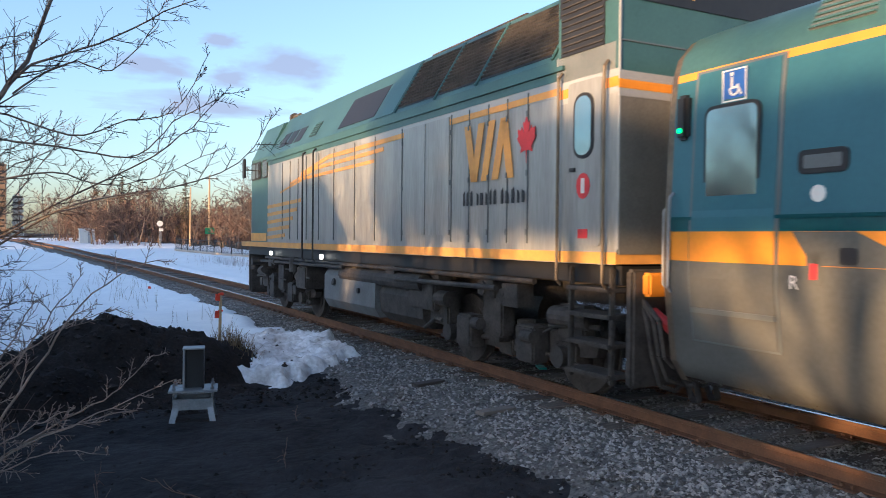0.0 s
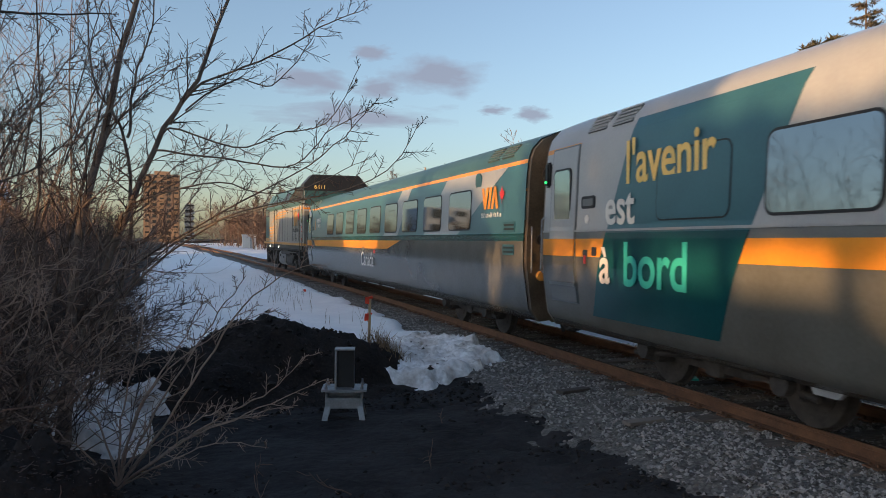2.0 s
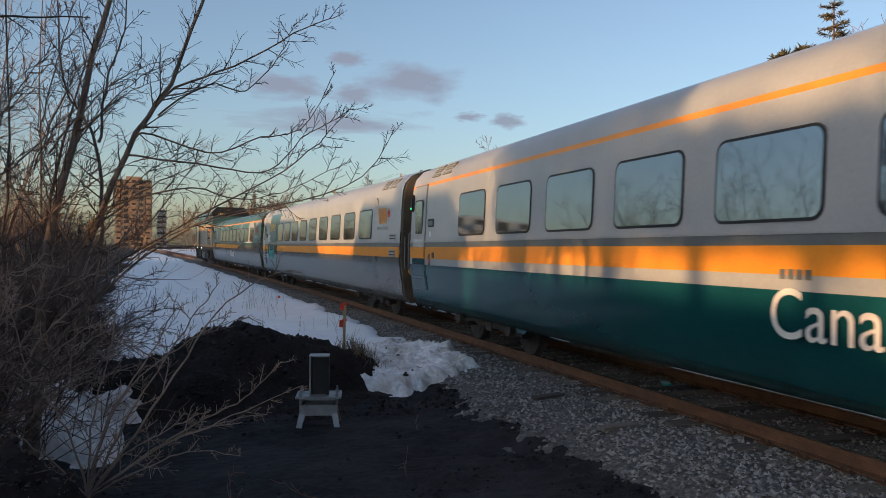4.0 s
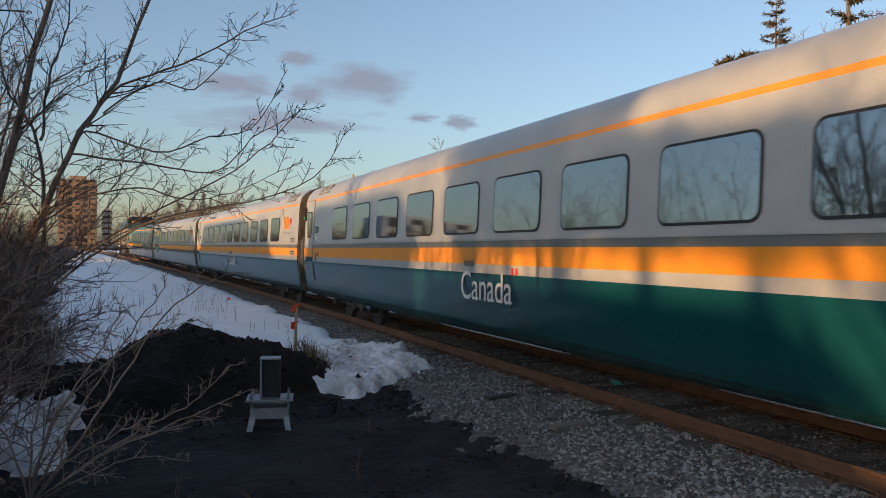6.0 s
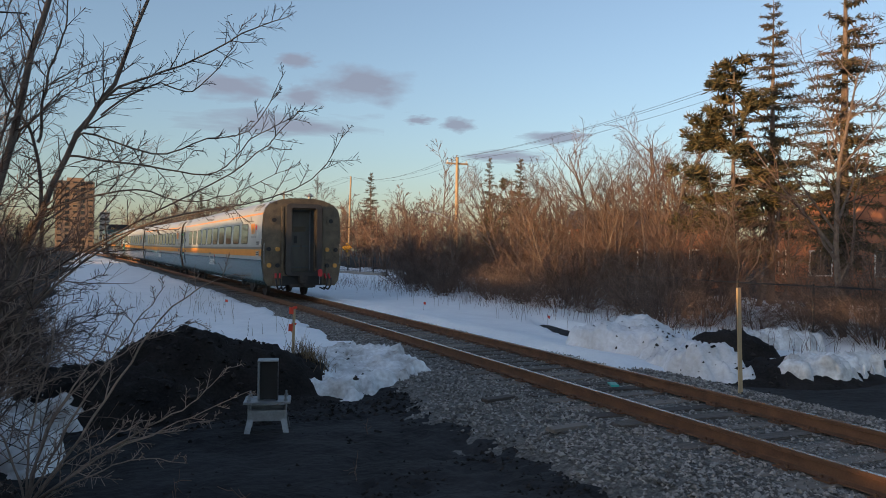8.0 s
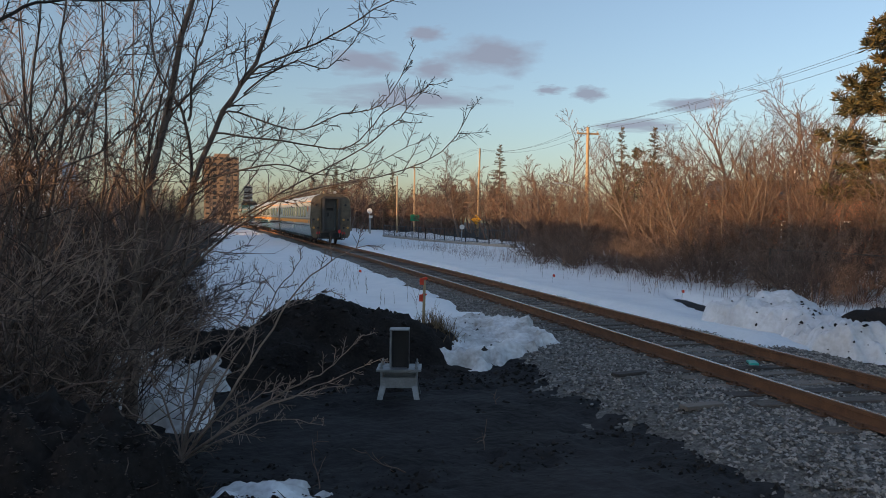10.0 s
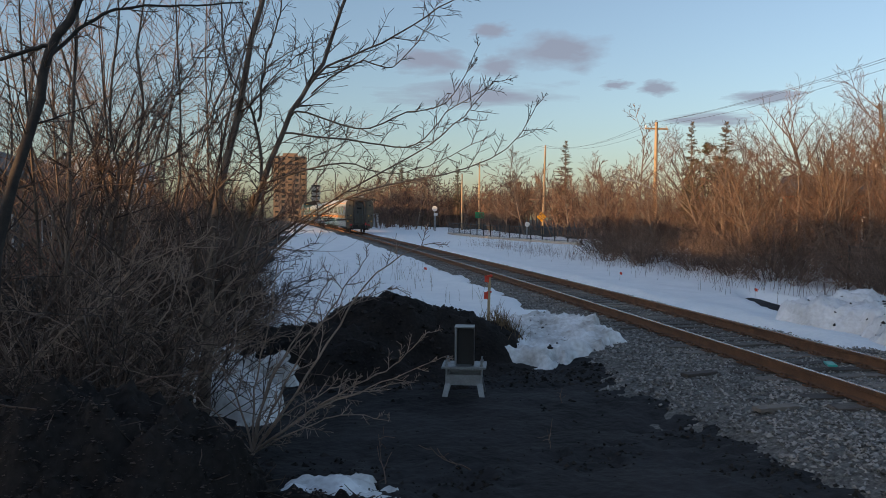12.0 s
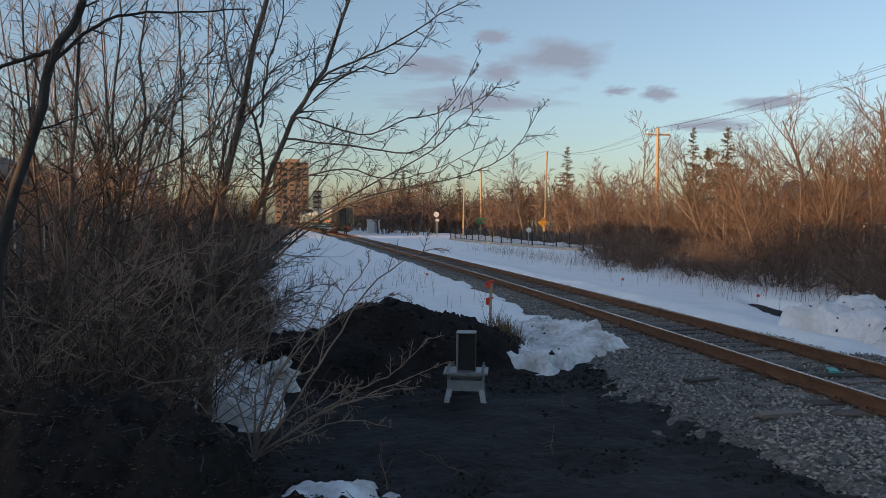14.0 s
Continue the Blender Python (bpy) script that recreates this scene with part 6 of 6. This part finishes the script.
def twigs_on_soil():
    rng = random.Random(19)
    for x, y, L in ((2.45, 7.7, .45), (1.4, 6.7, .5), (-.2, 6.1, .8), (-1.3, 5.9, .9), (-2.2, 6.4, 1.0), (-.9, 6.9, .8), (.6, 6.3, .7), (3.0, 9.0, .25), (-1.7, 5.2, .8), (-2.8, 6.2, .9)):
        out = (([], []), ([], []))
        z = max(v for v in (brush_fn(x, y), ground_z(x, y)) if v is not None)
        a = rng.uniform(0, 6.28)
        branch(rng, out, Vector((x, y, z + .01)), Vector((math.cos(a), math.sin(a), .15)), L, .008, 0, dict(BUSH, segs=(5, 3), kids=(6, 0), thin=.003))
        ft = plant("fallen_twig", out, "broken twig lying on dark soil", "twig", (BUSHM, BUSHM), ("stem", "side_growth"), group="fallen twigs")
        for ob in ft.children:
            tagged(ob, kind="stuff")


twigs_on_soil()


# ---- houses, poles, fences, small things ----
def house(name, x0, x1, y0, y1, eave, ridge, wall, label, windows=True, along="y", snow=False, turn=0.0, chimney=False):
    """A house with walls, pitched roof, windows and a door; its base on the ground."""
    cx, cy = (x0 + x1) / 2, (y0 + y1) / 2
    h = thing(name, label, "house", at=pose(cx, cy, ground_z(cx, cy), 0, 0, turn))
    w, d = (x1 - x0) / 2, (y1 - y0) / 2
    part("wall", boxes((-w, w, -d, d, -.3, eave)), wall, h)
    a, b = (w, d) if along == "y" else (d, w)
    bm = prism([(-a - .4, eave - .05), (-a - .4, eave + .12), (0, ridge + .12), (a + .4, eave + .12), (a + .4, eave - .05), (0, ridge - .08)], -b - .35, b + .35)
    g = prism([(-a, eave - .02), (0, ridge - .1), (a, eave - .02)], -b, b)
    if along != "y":
        for q in (bm, g):
            bmesh.ops.rotate(q, cent=(0, 0, 0), matrix=Matrix.Rotation(radians(90), 3, "Z"), verts=q.verts)
    part("gable", g, wall, h)
    r = part("roof", bm, ROOF, h)
    part("fascia", boxes((-w - .42, -w - .38, -d - .3, d + .3, eave - .08, eave + .14)), TRIM, h)
    if chimney:
        part("chimney", boxes((-.35, .35, -.3, .3, ridge - .5, ridge + .8), (-.42, .42, -.37, .37, ridge + .7, ridge + .82)), TRIM if snow else BRICK, r)
    if windows:
        n = max(2, int((y1 - y0) / 2.6))
        for i in range(n):
            y = -d + (i + .5) * 2 * d / n
            for s in (-1, 1):
                wv = part("window", boxes((s * w - .04, s * w + .04, y - .55, y + .55, 1.0, 2.3)), TRIM, h)
                part("pane", boxes((s * w - .05, s * w + .05, y - .46, y + .46, 1.08, 2.22)), DARKGLASS, wv)
        n = max(2, int((x1 - x0) / 2.8))
        for i in range(n):
            x = -w + (i + .5) * 2 * w / n
            wv = part("window", boxes((x - .55, x + .55, -d - .04, -d + .04, 1.0, 2.3)), TRIM, h)
            part("pane", boxes((x - .46, x + .46, -d - .05, -d + .05, 1.08, 2.22)), DARKGLASS, wv)
    return h


house("brick_house", 28.0, 37, 37.0, 45, 3.5, 4.7, BRICK, "low brick house with shingle roof behind shrubs", True, "x", True, -38, True)
house("brick_house", 33.2, 42, 25, 33, 4.1, 6.2, BRICK, "brick house with a lit gable among trees", True, "y", False, -40)
house("brick_house", -19.0, -10.2, 28.0, 40, 3.6, 5.2, BRICK, "red brick house behind the thicket", True, "y")
# unseen blockers on the sunny side, added to shade train and shrubs
for y0, y1, hh in ((-70, -47, 6.6), (-45, -15.1, 6.6), (4.4, 11.0, 6.5), (19.0, 27.0, 6.2), (41, 58, 6.4), (62, 84, 6.4)):
    house("shade_house", -33, -25, y0, y1, hh - 1.6, hh, BRICK, "unseen plain brick house added to cast shade over the line", y1 - y0 > 5)
# lower unseen blockers in the gaps, letting only high sunlight through
for y0, y1, hh in ((-14.9, -5.6, 3.5), (-5.4, 1.9, 4.76), (2.1, 4.2, 3.9), (11.2, 18.8, 4.9), (27.2, 40.8, 5.2)):
    house("low_shade_house", -32, -26, y0, y1, hh - .9, hh, CONC, "unseen low block added to trim the sunlight between shade houses", False)


def shade_tree(seed, y, z0, z1, r):
    """An unseen evergreen with a bare trunk on the sunny side, added to shade the train."""
    rng = random.Random(seed)
    wood, leaf = ([], []), ([], [])
    tube(*wood, [Vector((0, 0, -.2)), Vector((0, 0, z0 + .3)), Vector((0, 0, z1 - .2))], [.16, .12, .03], 7)
    for i in range(560):
        u, q, a = rng.uniform(-1, 1), rng.random() ** .4, rng.uniform(0, 6.283)
        k = math.sqrt(max(0, 1 - u ** 4)) * r * q
        needles(rng, *leaf, Vector((k * math.cos(a), k * math.sin(a), (z0 + z1) / 2 + u * (z1 - z0) / 2)), Vector((math.cos(a), math.sin(a), .2)).normalized(), .25, .30, 7)
    return plant("garden_evergreen", (wood, leaf), "unseen evergreen on a bare trunk, added to shade the train", "tree", (BARK, PINE), ("trunk", "needles"), pose(-24.2, y, ground_z(-24.2, y)), "garden evergreens")


# added crowns whose heights set the sunlit bands on the cars
for i, (y, z0, z1) in enumerate(((-7.6, 5.1, 5.9), (-5.9, 5.05, 5.9), (-4.2, 4.95, 6.0), (-2.6, 4.95, 6.1), (-.9, 4.95, 7.4), (.6, 4.95, 8.0), (1.9, 4.9, 7.8))):
    shade_tree(80 + i, y, z0, z1, 1.05)


def tower(x0, x1, y0, y1, top, floors, label, wall=TOWERM):
    t = thing("apartment_tower", label, "tower block", at=pose((x0 + x1) / 2, (y0 + y1) / 2, 0))
    w, d = (x1 - x0) / 2, (y1 - y0) / 2
    part("wall", boxes((-w, w, -d, d, 0, top)), wall, t)
    part("roof", boxes((-w * .45, w * .45, -d * .4, d * .4, top, top + top * .06)), wall, t)
    n = max(3, int(2 * w / 3.2))
    pane = shared("window", boxes((-.9, .9, -.12, .12, -.75, .75)), [DARKGLASS])
    slab = shared("balcony", boxes((-1.2, 1.2, -.5, .12, -.12, .0), (-1.2, 1.2, -.5, -.42, 0, .9)), [wall])
    for f in range(floors):
        z = (f + .62) * top / floors
        for i in range(n):
            x = -w + (i + .5) * 2 * w / n
            piece("window", pane, t, pose(x, -d, z))
            if i % 2 == 0:
                piece("balcony", slab, t, pose(x, -d, z - 1.0))
    return t


tower(-18.6, -2.4, 395, 415, 32.3, 12, "tan concrete apartment tower in low sun")
tower(0.2, 4.2, 420, 426, 19.5, 7, "narrow pale tower far down the line", TRIM)
tower(-40, -24.5, 118, 130, 9.8, 4, "pale low apartment block behind the thicket", mat("pale_blue_wall", (0.42, 0.48, 0.54), (0.34, 0.39, 0.44), .3, .8))


def sag(a, b, drop, n=14):
    a, b = Vector(a), Vector(b)
    return [a.lerp(b, i / n) - Vector((0, 0, drop * 4 * (i / n) * (1 - i / n))) for i in range(n + 1)]


def utility_pole(x, y, top, label, r=.15, arm=True, lean=0.0):
    p = thing("utility_pole", label, "utility pole", "poles down the road", pose(x, y, ground_z(x, y) - .1, 0, lean))
    h = top - ground_z(x, y)
    bm = bmesh.new()
    cyl(bm, r, h, Matrix.Translation((0, 0, h / 2)), 12, r * .65)
    part("pole", bm, POLE, p)
    if arm:
        a = part("crossarm", boxes((-.9, .9, -.06, .06, h - .55, h - .43)), POLE, p)
        for q in (-.8, .0, .8):
            bm = bmesh.new()
            cyl(bm, .05, .16, Matrix.Translation((q, 0, h - .35)), 10)
            part("insulator", bm, TRIM, a)
    return p


P1, P2, P3 = (25.2, 54.6, 9.2), (27.6, 91.0, 10.9), (25.4, 117.2, 10.7)
utility_pole(*P1, "weathered wooden utility pole with crossarm and wires", .17)
utility_pole(*P2, "bare wooden pole with a yellow arrow sign", .15, False, 1.2)
utility_pole(*P3, "wooden utility pole with crossarm and green sign", .17)
utility_pole(20.9, 107.9, 8.3, "wooden pole with a slim lamp arm", .13, False)
utility_pole(14.7, 149.0, 8.4, "thin distant wooden pole", .13, False)
for i, (dx, dz) in enumerate(((-.8, -.25), (0, -.1), (.8, -.25))):
    V, F = [], []
    for a, b, s in (((29.5 + dx, 20.0, 11.6 + dz), (P1[0] + dx, P1[1], P1[2] + dz), .8), ((P1[0] + dx, P1[1], P1[2] + dz), (P2[0] + dx, P2[1], P2[2] + dz), .9), ((P2[0] + dx, P2[1], P2[2] + dz), (P3[0] + dx, P3[1], P3[2] + dz), .5)):
        tube(V, F, sag(a, b, s), [.009] * 15, 4)
    tagged(new("overhead_wire", mesh_from("overhead_wire", V, F, WIRE)), "thin black wire strung between utility poles", "wire", "overhead wires")

lamp = thing("street_lamp", "slim lamp arm on the weathered pole", "street lamp", at=pose(P1[0], P1[1] - .2, 4.0))
part("arm", rods([[(0, 0, 0), (-1.6, 0, .7), (-2.2, 0, .8)]], .035), GALV, lamp)
part("lamp_head", boxes((-2.7, -2.2, -.1, .1, .76, .88), bevel=.03), GALV, lamp)


def sign(name, x, y, z0, z1, label, board, material, size, back=True):
    s = thing(name, label, "sign", at=pose(x, y, ground_z(x, y)))
    if z0 is not None:
        part("post", boxes((-.04, .04, -.03, .03, -.2, z1)), GALV, s)
    bm = bmesh.new()
    if board == "diamond":
        o = [(0, -size), (size, 0), (0, size), (-size, 0)]
    elif board == "disc":
        o = [(size * math.cos(q * .45), size * math.sin(q * .45)) for q in range(14)]
    else:
        o = [(-size, -size * .7), (size, -size * .7), (size, size * .7), (-size, size * .7)]
    prism([(a, b + z1) for a, b in o], -.10, -.05, bm)
    part("board", bm, material, s)
    return s


YSIGN = mat("yellow_sign", (0.85, 0.45, 0.03), rough=.5)
sign("arrow_sign", 27.3, 90.6, None, 2.1, "yellow diamond arrow sign on a pole", "diamond", YSIGN, .62)
sign("round_sign", 16.4, 104, 0, 3.2, "white round railway sign on a post", "disc", TRIM, .36)
sign("warning_sign", 16.5, 103.7, 0, 2.4, "small white plate sign on a post", "plate", TRIM, .24)
sign("street_sign", 25.4, 116.8, None, 2.2, "small green street sign on a pole", "plate", mat("green_sign", (0.02, 0.22, 0.10), rough=.5), .7)
sign("round_sign", 18.6, 66.0, 0, 1.7, "small pale marker on a post by the fence", "disc", TRIM, .22)
hut = thing("relay_hut", "small white trackside relay hut", "hut", at=pose(10.6, 139, ground_z(10.6, 139)))
part("body", boxes((-1.1, 1.1, -1, 1, -.1, 2.4)), TRIM, hut)
part("roof", boxes((-1.25, 1.25, -1.15, 1.15, 2.4, 2.55)), TRIM, hut)
part("door", boxes((.1, .8, -1.04, -1, .05, 2.0)), LGREY, hut)


def iron_fence(a, b, h, label):
    a, b = Vector(a), Vector(b)
    n = max(2, round((b - a).length / 2.2))
    f = thing("iron_fence", label, "fence")
    base = [a.lerp(b, i / n) for i in range(n + 1)]
    for p in base:
        p.z = ground_z(p.x, p.y) + .35
        part("post", boxes((p.x - .04, p.x + .04, p.y - .04, p.y + .04, p.z - .4, p.z + h)), BLACKM, f)
    for p, q in zip(base, base[1:]):
        for z in (.12, h - .12):
            part("rail", rods([[p + Vector((0, 0, z)), q + Vector((0, 0, z))]], .022, 4), BLACKM, f)
        V, F = [], []
        for i in range(1, 14):
            w = p.lerp(q, i / 14)
            tube(V, F, [w + Vector((0, 0, .1)), w + Vector((0, 0, h - .05))], [.011, .011], 3)
        ob = new("picket_run", mesh_from("picket_run", V, F, BLACKM))
        ob.parent = f
        tagged(ob, kind="stuff")
        k = part("kerb", bmesh.new(), CONC, f)
        bm = bmesh.new()
        d = (q - p).normalized()
        s = Vector((-d.y, d.x, 0)) * .16
        vs = [bm.verts.new(v + Vector((0, 0, z))) for z in (-.7, .06) for v in (p - s, q - s, q + s, p + s)]
        for g in ((0, 1, 2, 3), (4, 5, 6, 7), (0, 1, 5, 4), (1, 2, 6, 5), (2, 3, 7, 6), (3, 0, 4, 7)):
            bm.faces.new([vs[i] for i in g])
        bmesh.ops.recalc_face_normals(bm, faces=bm.faces)
        bm.to_mesh(k.data)
        bm.free()


iron_fence((15.9, 90, 0), (17.2, 74, 0), 1.25, "black iron fence on a low concrete kerb")
iron_fence((17.2, 74, 0), (20.4, 57, 0), 1.25, "black iron fence on a low concrete kerb, by shrubs")


def chain_fence(a, b, h, label):
    a, b = Vector(a), Vector(b)
    n = max(2, round((b - a).length / 2.6))
    f = thing("chain_link_fence", label, "fence")
    base = [a.lerp(b, i / n) for i in range(n + 1)]
    for p in base:
        p.z = ground_z(p.x, p.y)
        part("post", rods([[p - Vector((0, 0, .2)), p + Vector((0, 0, h + .06))]], .03, 8), BLACKM, f)
    for p, q in zip(base, base[1:]):
        up = Vector((0, 0, 1))
        part("top_rail", rods([[p + up * h, q + up * h]], .02, 6), BLACKM, f)
        V, F = [], []
        L, m = (q - p).length, .09
        d = (q - p) / L
        k = -h
        while k < L:
            for sg in (1, -1):
                u0, u1 = max(0, k), min(L, k + h)
                if u1 > u0:
                    z0, z1 = (u0 - k, u1 - k) if sg > 0 else (h - (u0 - k), h - (u1 - k))
                    tube(V, F, [p + d * u0 + up * z0, p + d * u1 + up * z1], [.0022] * 2, 3)
            k += m
        ob = new("wire_mesh", mesh_from("wire_mesh", V, F, BLACKM))
        ob.parent = f
        tagged(ob, kind="stuff")


chain_fence((-8.5, 8.5, 0), (-2.5, 13.6, 0), 1.25, "black chain-link fence inside the thicket")
chain_fence((15.6, 3.5, 0), (16.3, 21.5, 0), 1.5, "black chain-link fence behind the shrubs")


# ---- small things by the track ----
def pedestal():
    """A steel signal footing: splayed legs, base plate with bolts, and an H-section stub."""
    s = thing("steel_pedestal", "galvanised steel footing with an H-section stub, its shade painted black", "pedestal", at=pose(1.93, 9.70, ground_z(1.93, 9.70), 0, 0, -14))
    for sx in (-1, 1):
        for sy in (-1, 1):
            bm = bmesh.new()
            vs = [bm.verts.new(p) for p in ((sx * .28, sy * .26, -.05), (sx * .21, sy * .26, -.05), (sx * .15, sy * .17, .24), (sx * .22, sy * .17, .24),
                                            (sx * .28, sy * .22, -.05), (sx * .21, sy * .22, -.05), (sx * .15, sy * .14, .24), (sx * .22, sy * .14, .24))]
            for g in ((0, 1, 2, 3), (4, 5, 6, 7), (0, 1, 5, 4), (1, 2, 6, 5), (2, 3, 7, 6), (3, 0, 4, 7)):
                bm.faces.new([vs[i] for i in g])
            bmesh.ops.recalc_face_normals(bm, faces=bm.faces)
            part("leg", bm, GALV, s)
    part("ring_beam", boxes((-.23, .23, -.19, -.16, .15, .28), (-.23, .23, .16, .19, .15, .28), (-.23, -.20, -.16, .16, .15, .28), (.20, .23, -.16, .16, .15, .28), bevel=.004), GALV, s)
    part("base_plate", boxes((-.28, .28, -.22, .22, .36, .385), bevel=.004), GALV, s)
    for sx in (-.22, .22):
        for sy in (-.16, .16):
            b = rods([[(sx, sy, .24), (sx, sy, .46)]], .013, 8)
            cyl(b, .026, .03, Matrix.Translation((sx, sy, .40)), 6)
            part("bolt", b, GALV, s)
    # black web, right flange and back paint the dark void inside the stub
    part("web", boxes((-.095, .095, -.02, .02, .385, .86)), BLACKM, s)
    for x in (-.11, .11):
        part("flange", boxes((x - .012, x + .012, -.11, .11, .385, .86), bevel=.004), GALV if x < 0 else BLACKM, s)
    part("dark_void_back", boxes((-.098, .098, .085, .105, .385, .86)), BLACKM, s)
    part("cap", boxes((-.125, .125, -.125, .125, .86, .875), bevel=.003), GALV, s)
    return s


pedestal()


def lath(x, y, z, h, w, label, ribbons=0, lean=0.0):
    s = thing("marker_stake", label, "stake", at=pose(x, y, z, 0, lean, 10))
    part("lath", boxes((-w / 2, w / 2, -.010, .010, -.15, h), bevel=.003), LATH, s)
    random.seed(int(x * 10))
    for q in range(ribbons):
        zz = h - .02 - q * .30
        bm = boxes((-w * .8, w * .8, -.016, .016, zz - .02, zz + .02), (-w * 1.0 - .05, -w * .5, -.02, -.012, zz - .11, zz))
        for v in bm.verts:
            v.co += Vector((random.uniform(-.012, .012), random.uniform(-.015, .015), random.uniform(-.012, .012)))
        part("ribbon", bm, ORANGEP, s, "orange flagging ribbon")
    return s


lath(3.16, 13.7, .02, .80, .05, "wooden marker stake with orange ribbons and dry weeds", 2, 1.0)
lath(8.71, 8.77, ground_z(8.71, 8.77), 1.62, .09, "tall bare wooden stake beside the rail", 0, -2.5)


def pin_flag(x, y):
    z = stand_z(x, y)
    s = thing("pin_flag", "small orange pin flag standing in snow", "flag", "orange pin flags", pose(x, y, z, 0, 0, 20))
    part("wire_stem", rods([[(0, 0, -.05), (.01, 0, .30)]], .005, 5), GALV, s)
    bm = boxes((.0, .105, -.003, .003, .215, .30))
    for v in bm.verts:
        v.co.y += .03 * math.sin(v.co.x * 30)
        v.co.z -= .2 * v.co.x
    part("flag", bm, ORANGEP, s)


for x, y in ((4.13, 28.6), (10.44, 25.3), (11.77, 17.2), (12.75, 20.8)):
    pin_flag(x, y)

slab = thing("teal_board", "short weathered teal board lying between the rails", "board", at=pose(7.05, 9.62, -.135, 0, 3, 62))
part("board", boxes((-.20, .20, -.06, .06, -.015, .015), bevel=.004), GREENL, slab)


def lying_tie(x, y, turn, label):
    s = thing("old_board", label, "board", "old boards on the ballast", pose(x, y, ground_z(x, y) + .075, 2, 1, turn))
    part("board", boxes((-.28, .28, -.07, .07, -.02, .02), bevel=.006), TIE, s)


for x, y, r in ((5.0, 7.7, 12), (5.1, 9.6, 20)):
    lying_tie(x, y, r, "grey weathered piece of tie on ballast")


# ---- clouds, far off as a plain backdrop ----
def cloud_material(seed, a, b):
    m = bpy.data.materials.new("cloud")
    m.use_nodes = True
    n, l = m.node_tree.nodes, m.node_tree.links
    n.remove(n["Principled BSDF"])
    co, mp, gr, nz = n.new("ShaderNodeTexCoord"), n.new("ShaderNodeMapping"), n.new("ShaderNodeTexGradient"), n.new("ShaderNodeTexNoise")
    gr.gradient_type = "SPHERICAL"
    mp.inputs["Scale"].default_value = (1 / a, 1, 1 / b)
    nz.noise_dimensions = "4D"
    nz.inputs["Scale"].default_value, nz.inputs["Detail"].default_value, nz.inputs["W"].default_value = 1.7, 6, seed
    l.new(co.outputs["Object"], mp.inputs[0]), l.new(mp.outputs[0], gr.inputs[0]), l.new(mp.outputs[0], nz.inputs["Vector"])
    mul = n.new("ShaderNodeMath")
    mul.operation = "MULTIPLY_ADD"
    l.new(nz.outputs[0], mul.inputs[0])
    mul.inputs[1].default_value = 1.5
    sub = n.new("ShaderNodeMath")
    sub.operation = "SUBTRACT"
    l.new(gr.outputs[0], sub.inputs[0])
    sub.inputs[1].default_value = 0.75
    l.new(sub.outputs[0], mul.inputs[2])
    ramp = n.new("ShaderNodeMapRange")
    ramp.inputs["From Min"].default_value, ramp.inputs["From Max"].default_value, ramp.inputs["To Max"].default_value = 0.16, 0.72, 0.85
    l.new(mul.outputs[0], ramp.inputs[0])
    # a fixed grey glow stands in for the light on the cloud
    tr, em, mx = n.new("ShaderNodeBsdfTransparent"), n.new("ShaderNodeEmission"), n.new("ShaderNodeMixShader")
    em.inputs[0].default_value, em.inputs[1].default_value = (0.27, 0.285, 0.345, 1), 0.72
    l.new(ramp.outputs[0], mx.inputs[0]), l.new(tr.outputs[0], mx.inputs[1]), l.new(em.outputs[0], mx.inputs[2])
    l.new(mx.outputs[0], n["Material Output"].inputs[0])
    return m


def cloud(az, el, w, h, seed, far=1600.0):
    x, y, z = far * math.sin(radians(az)), far * math.cos(radians(az)), far * math.tan(radians(el))
    a, b = far * radians(w) * .53, far * radians(h) * .5
    me = mesh_from("cloud", [(-a, 0, -b), (a, 0, -b), (a, 0, b), (-a, 0, b)], [(0, 1, 2, 3)], cloud_material(seed, a, b))
    ob = new("cloud", me)
    ob.matrix_basis = pose(x, y, z, 0, 0, -az)
    ob.visible_shadow = False
    return tagged(ob, "small grey evening cloud far off", "cloud", "evening clouds", "structure")


for row in ((17.9, 12.0, 9.0, 3.9, 3.1), (11.5, 9.0, 15.0, 2.6, 8.3), (24.8, 9.3, 3.4, 1.5, 5.2), (13.0, 13.5, 4.0, 1.6, 1.7), (13.5, 11.0, 5.0, 2.0, 6.1), (22.0, 9.6, 3.0, .9, 9.4), (32.0, 8.4, 6.0, 1.4, 2.2), (8.5, 11.4, 8.0, 2.6, 7.7), (28, 7.0, 9, 1.2, 4.4)):
    cloud(*row)


motions()
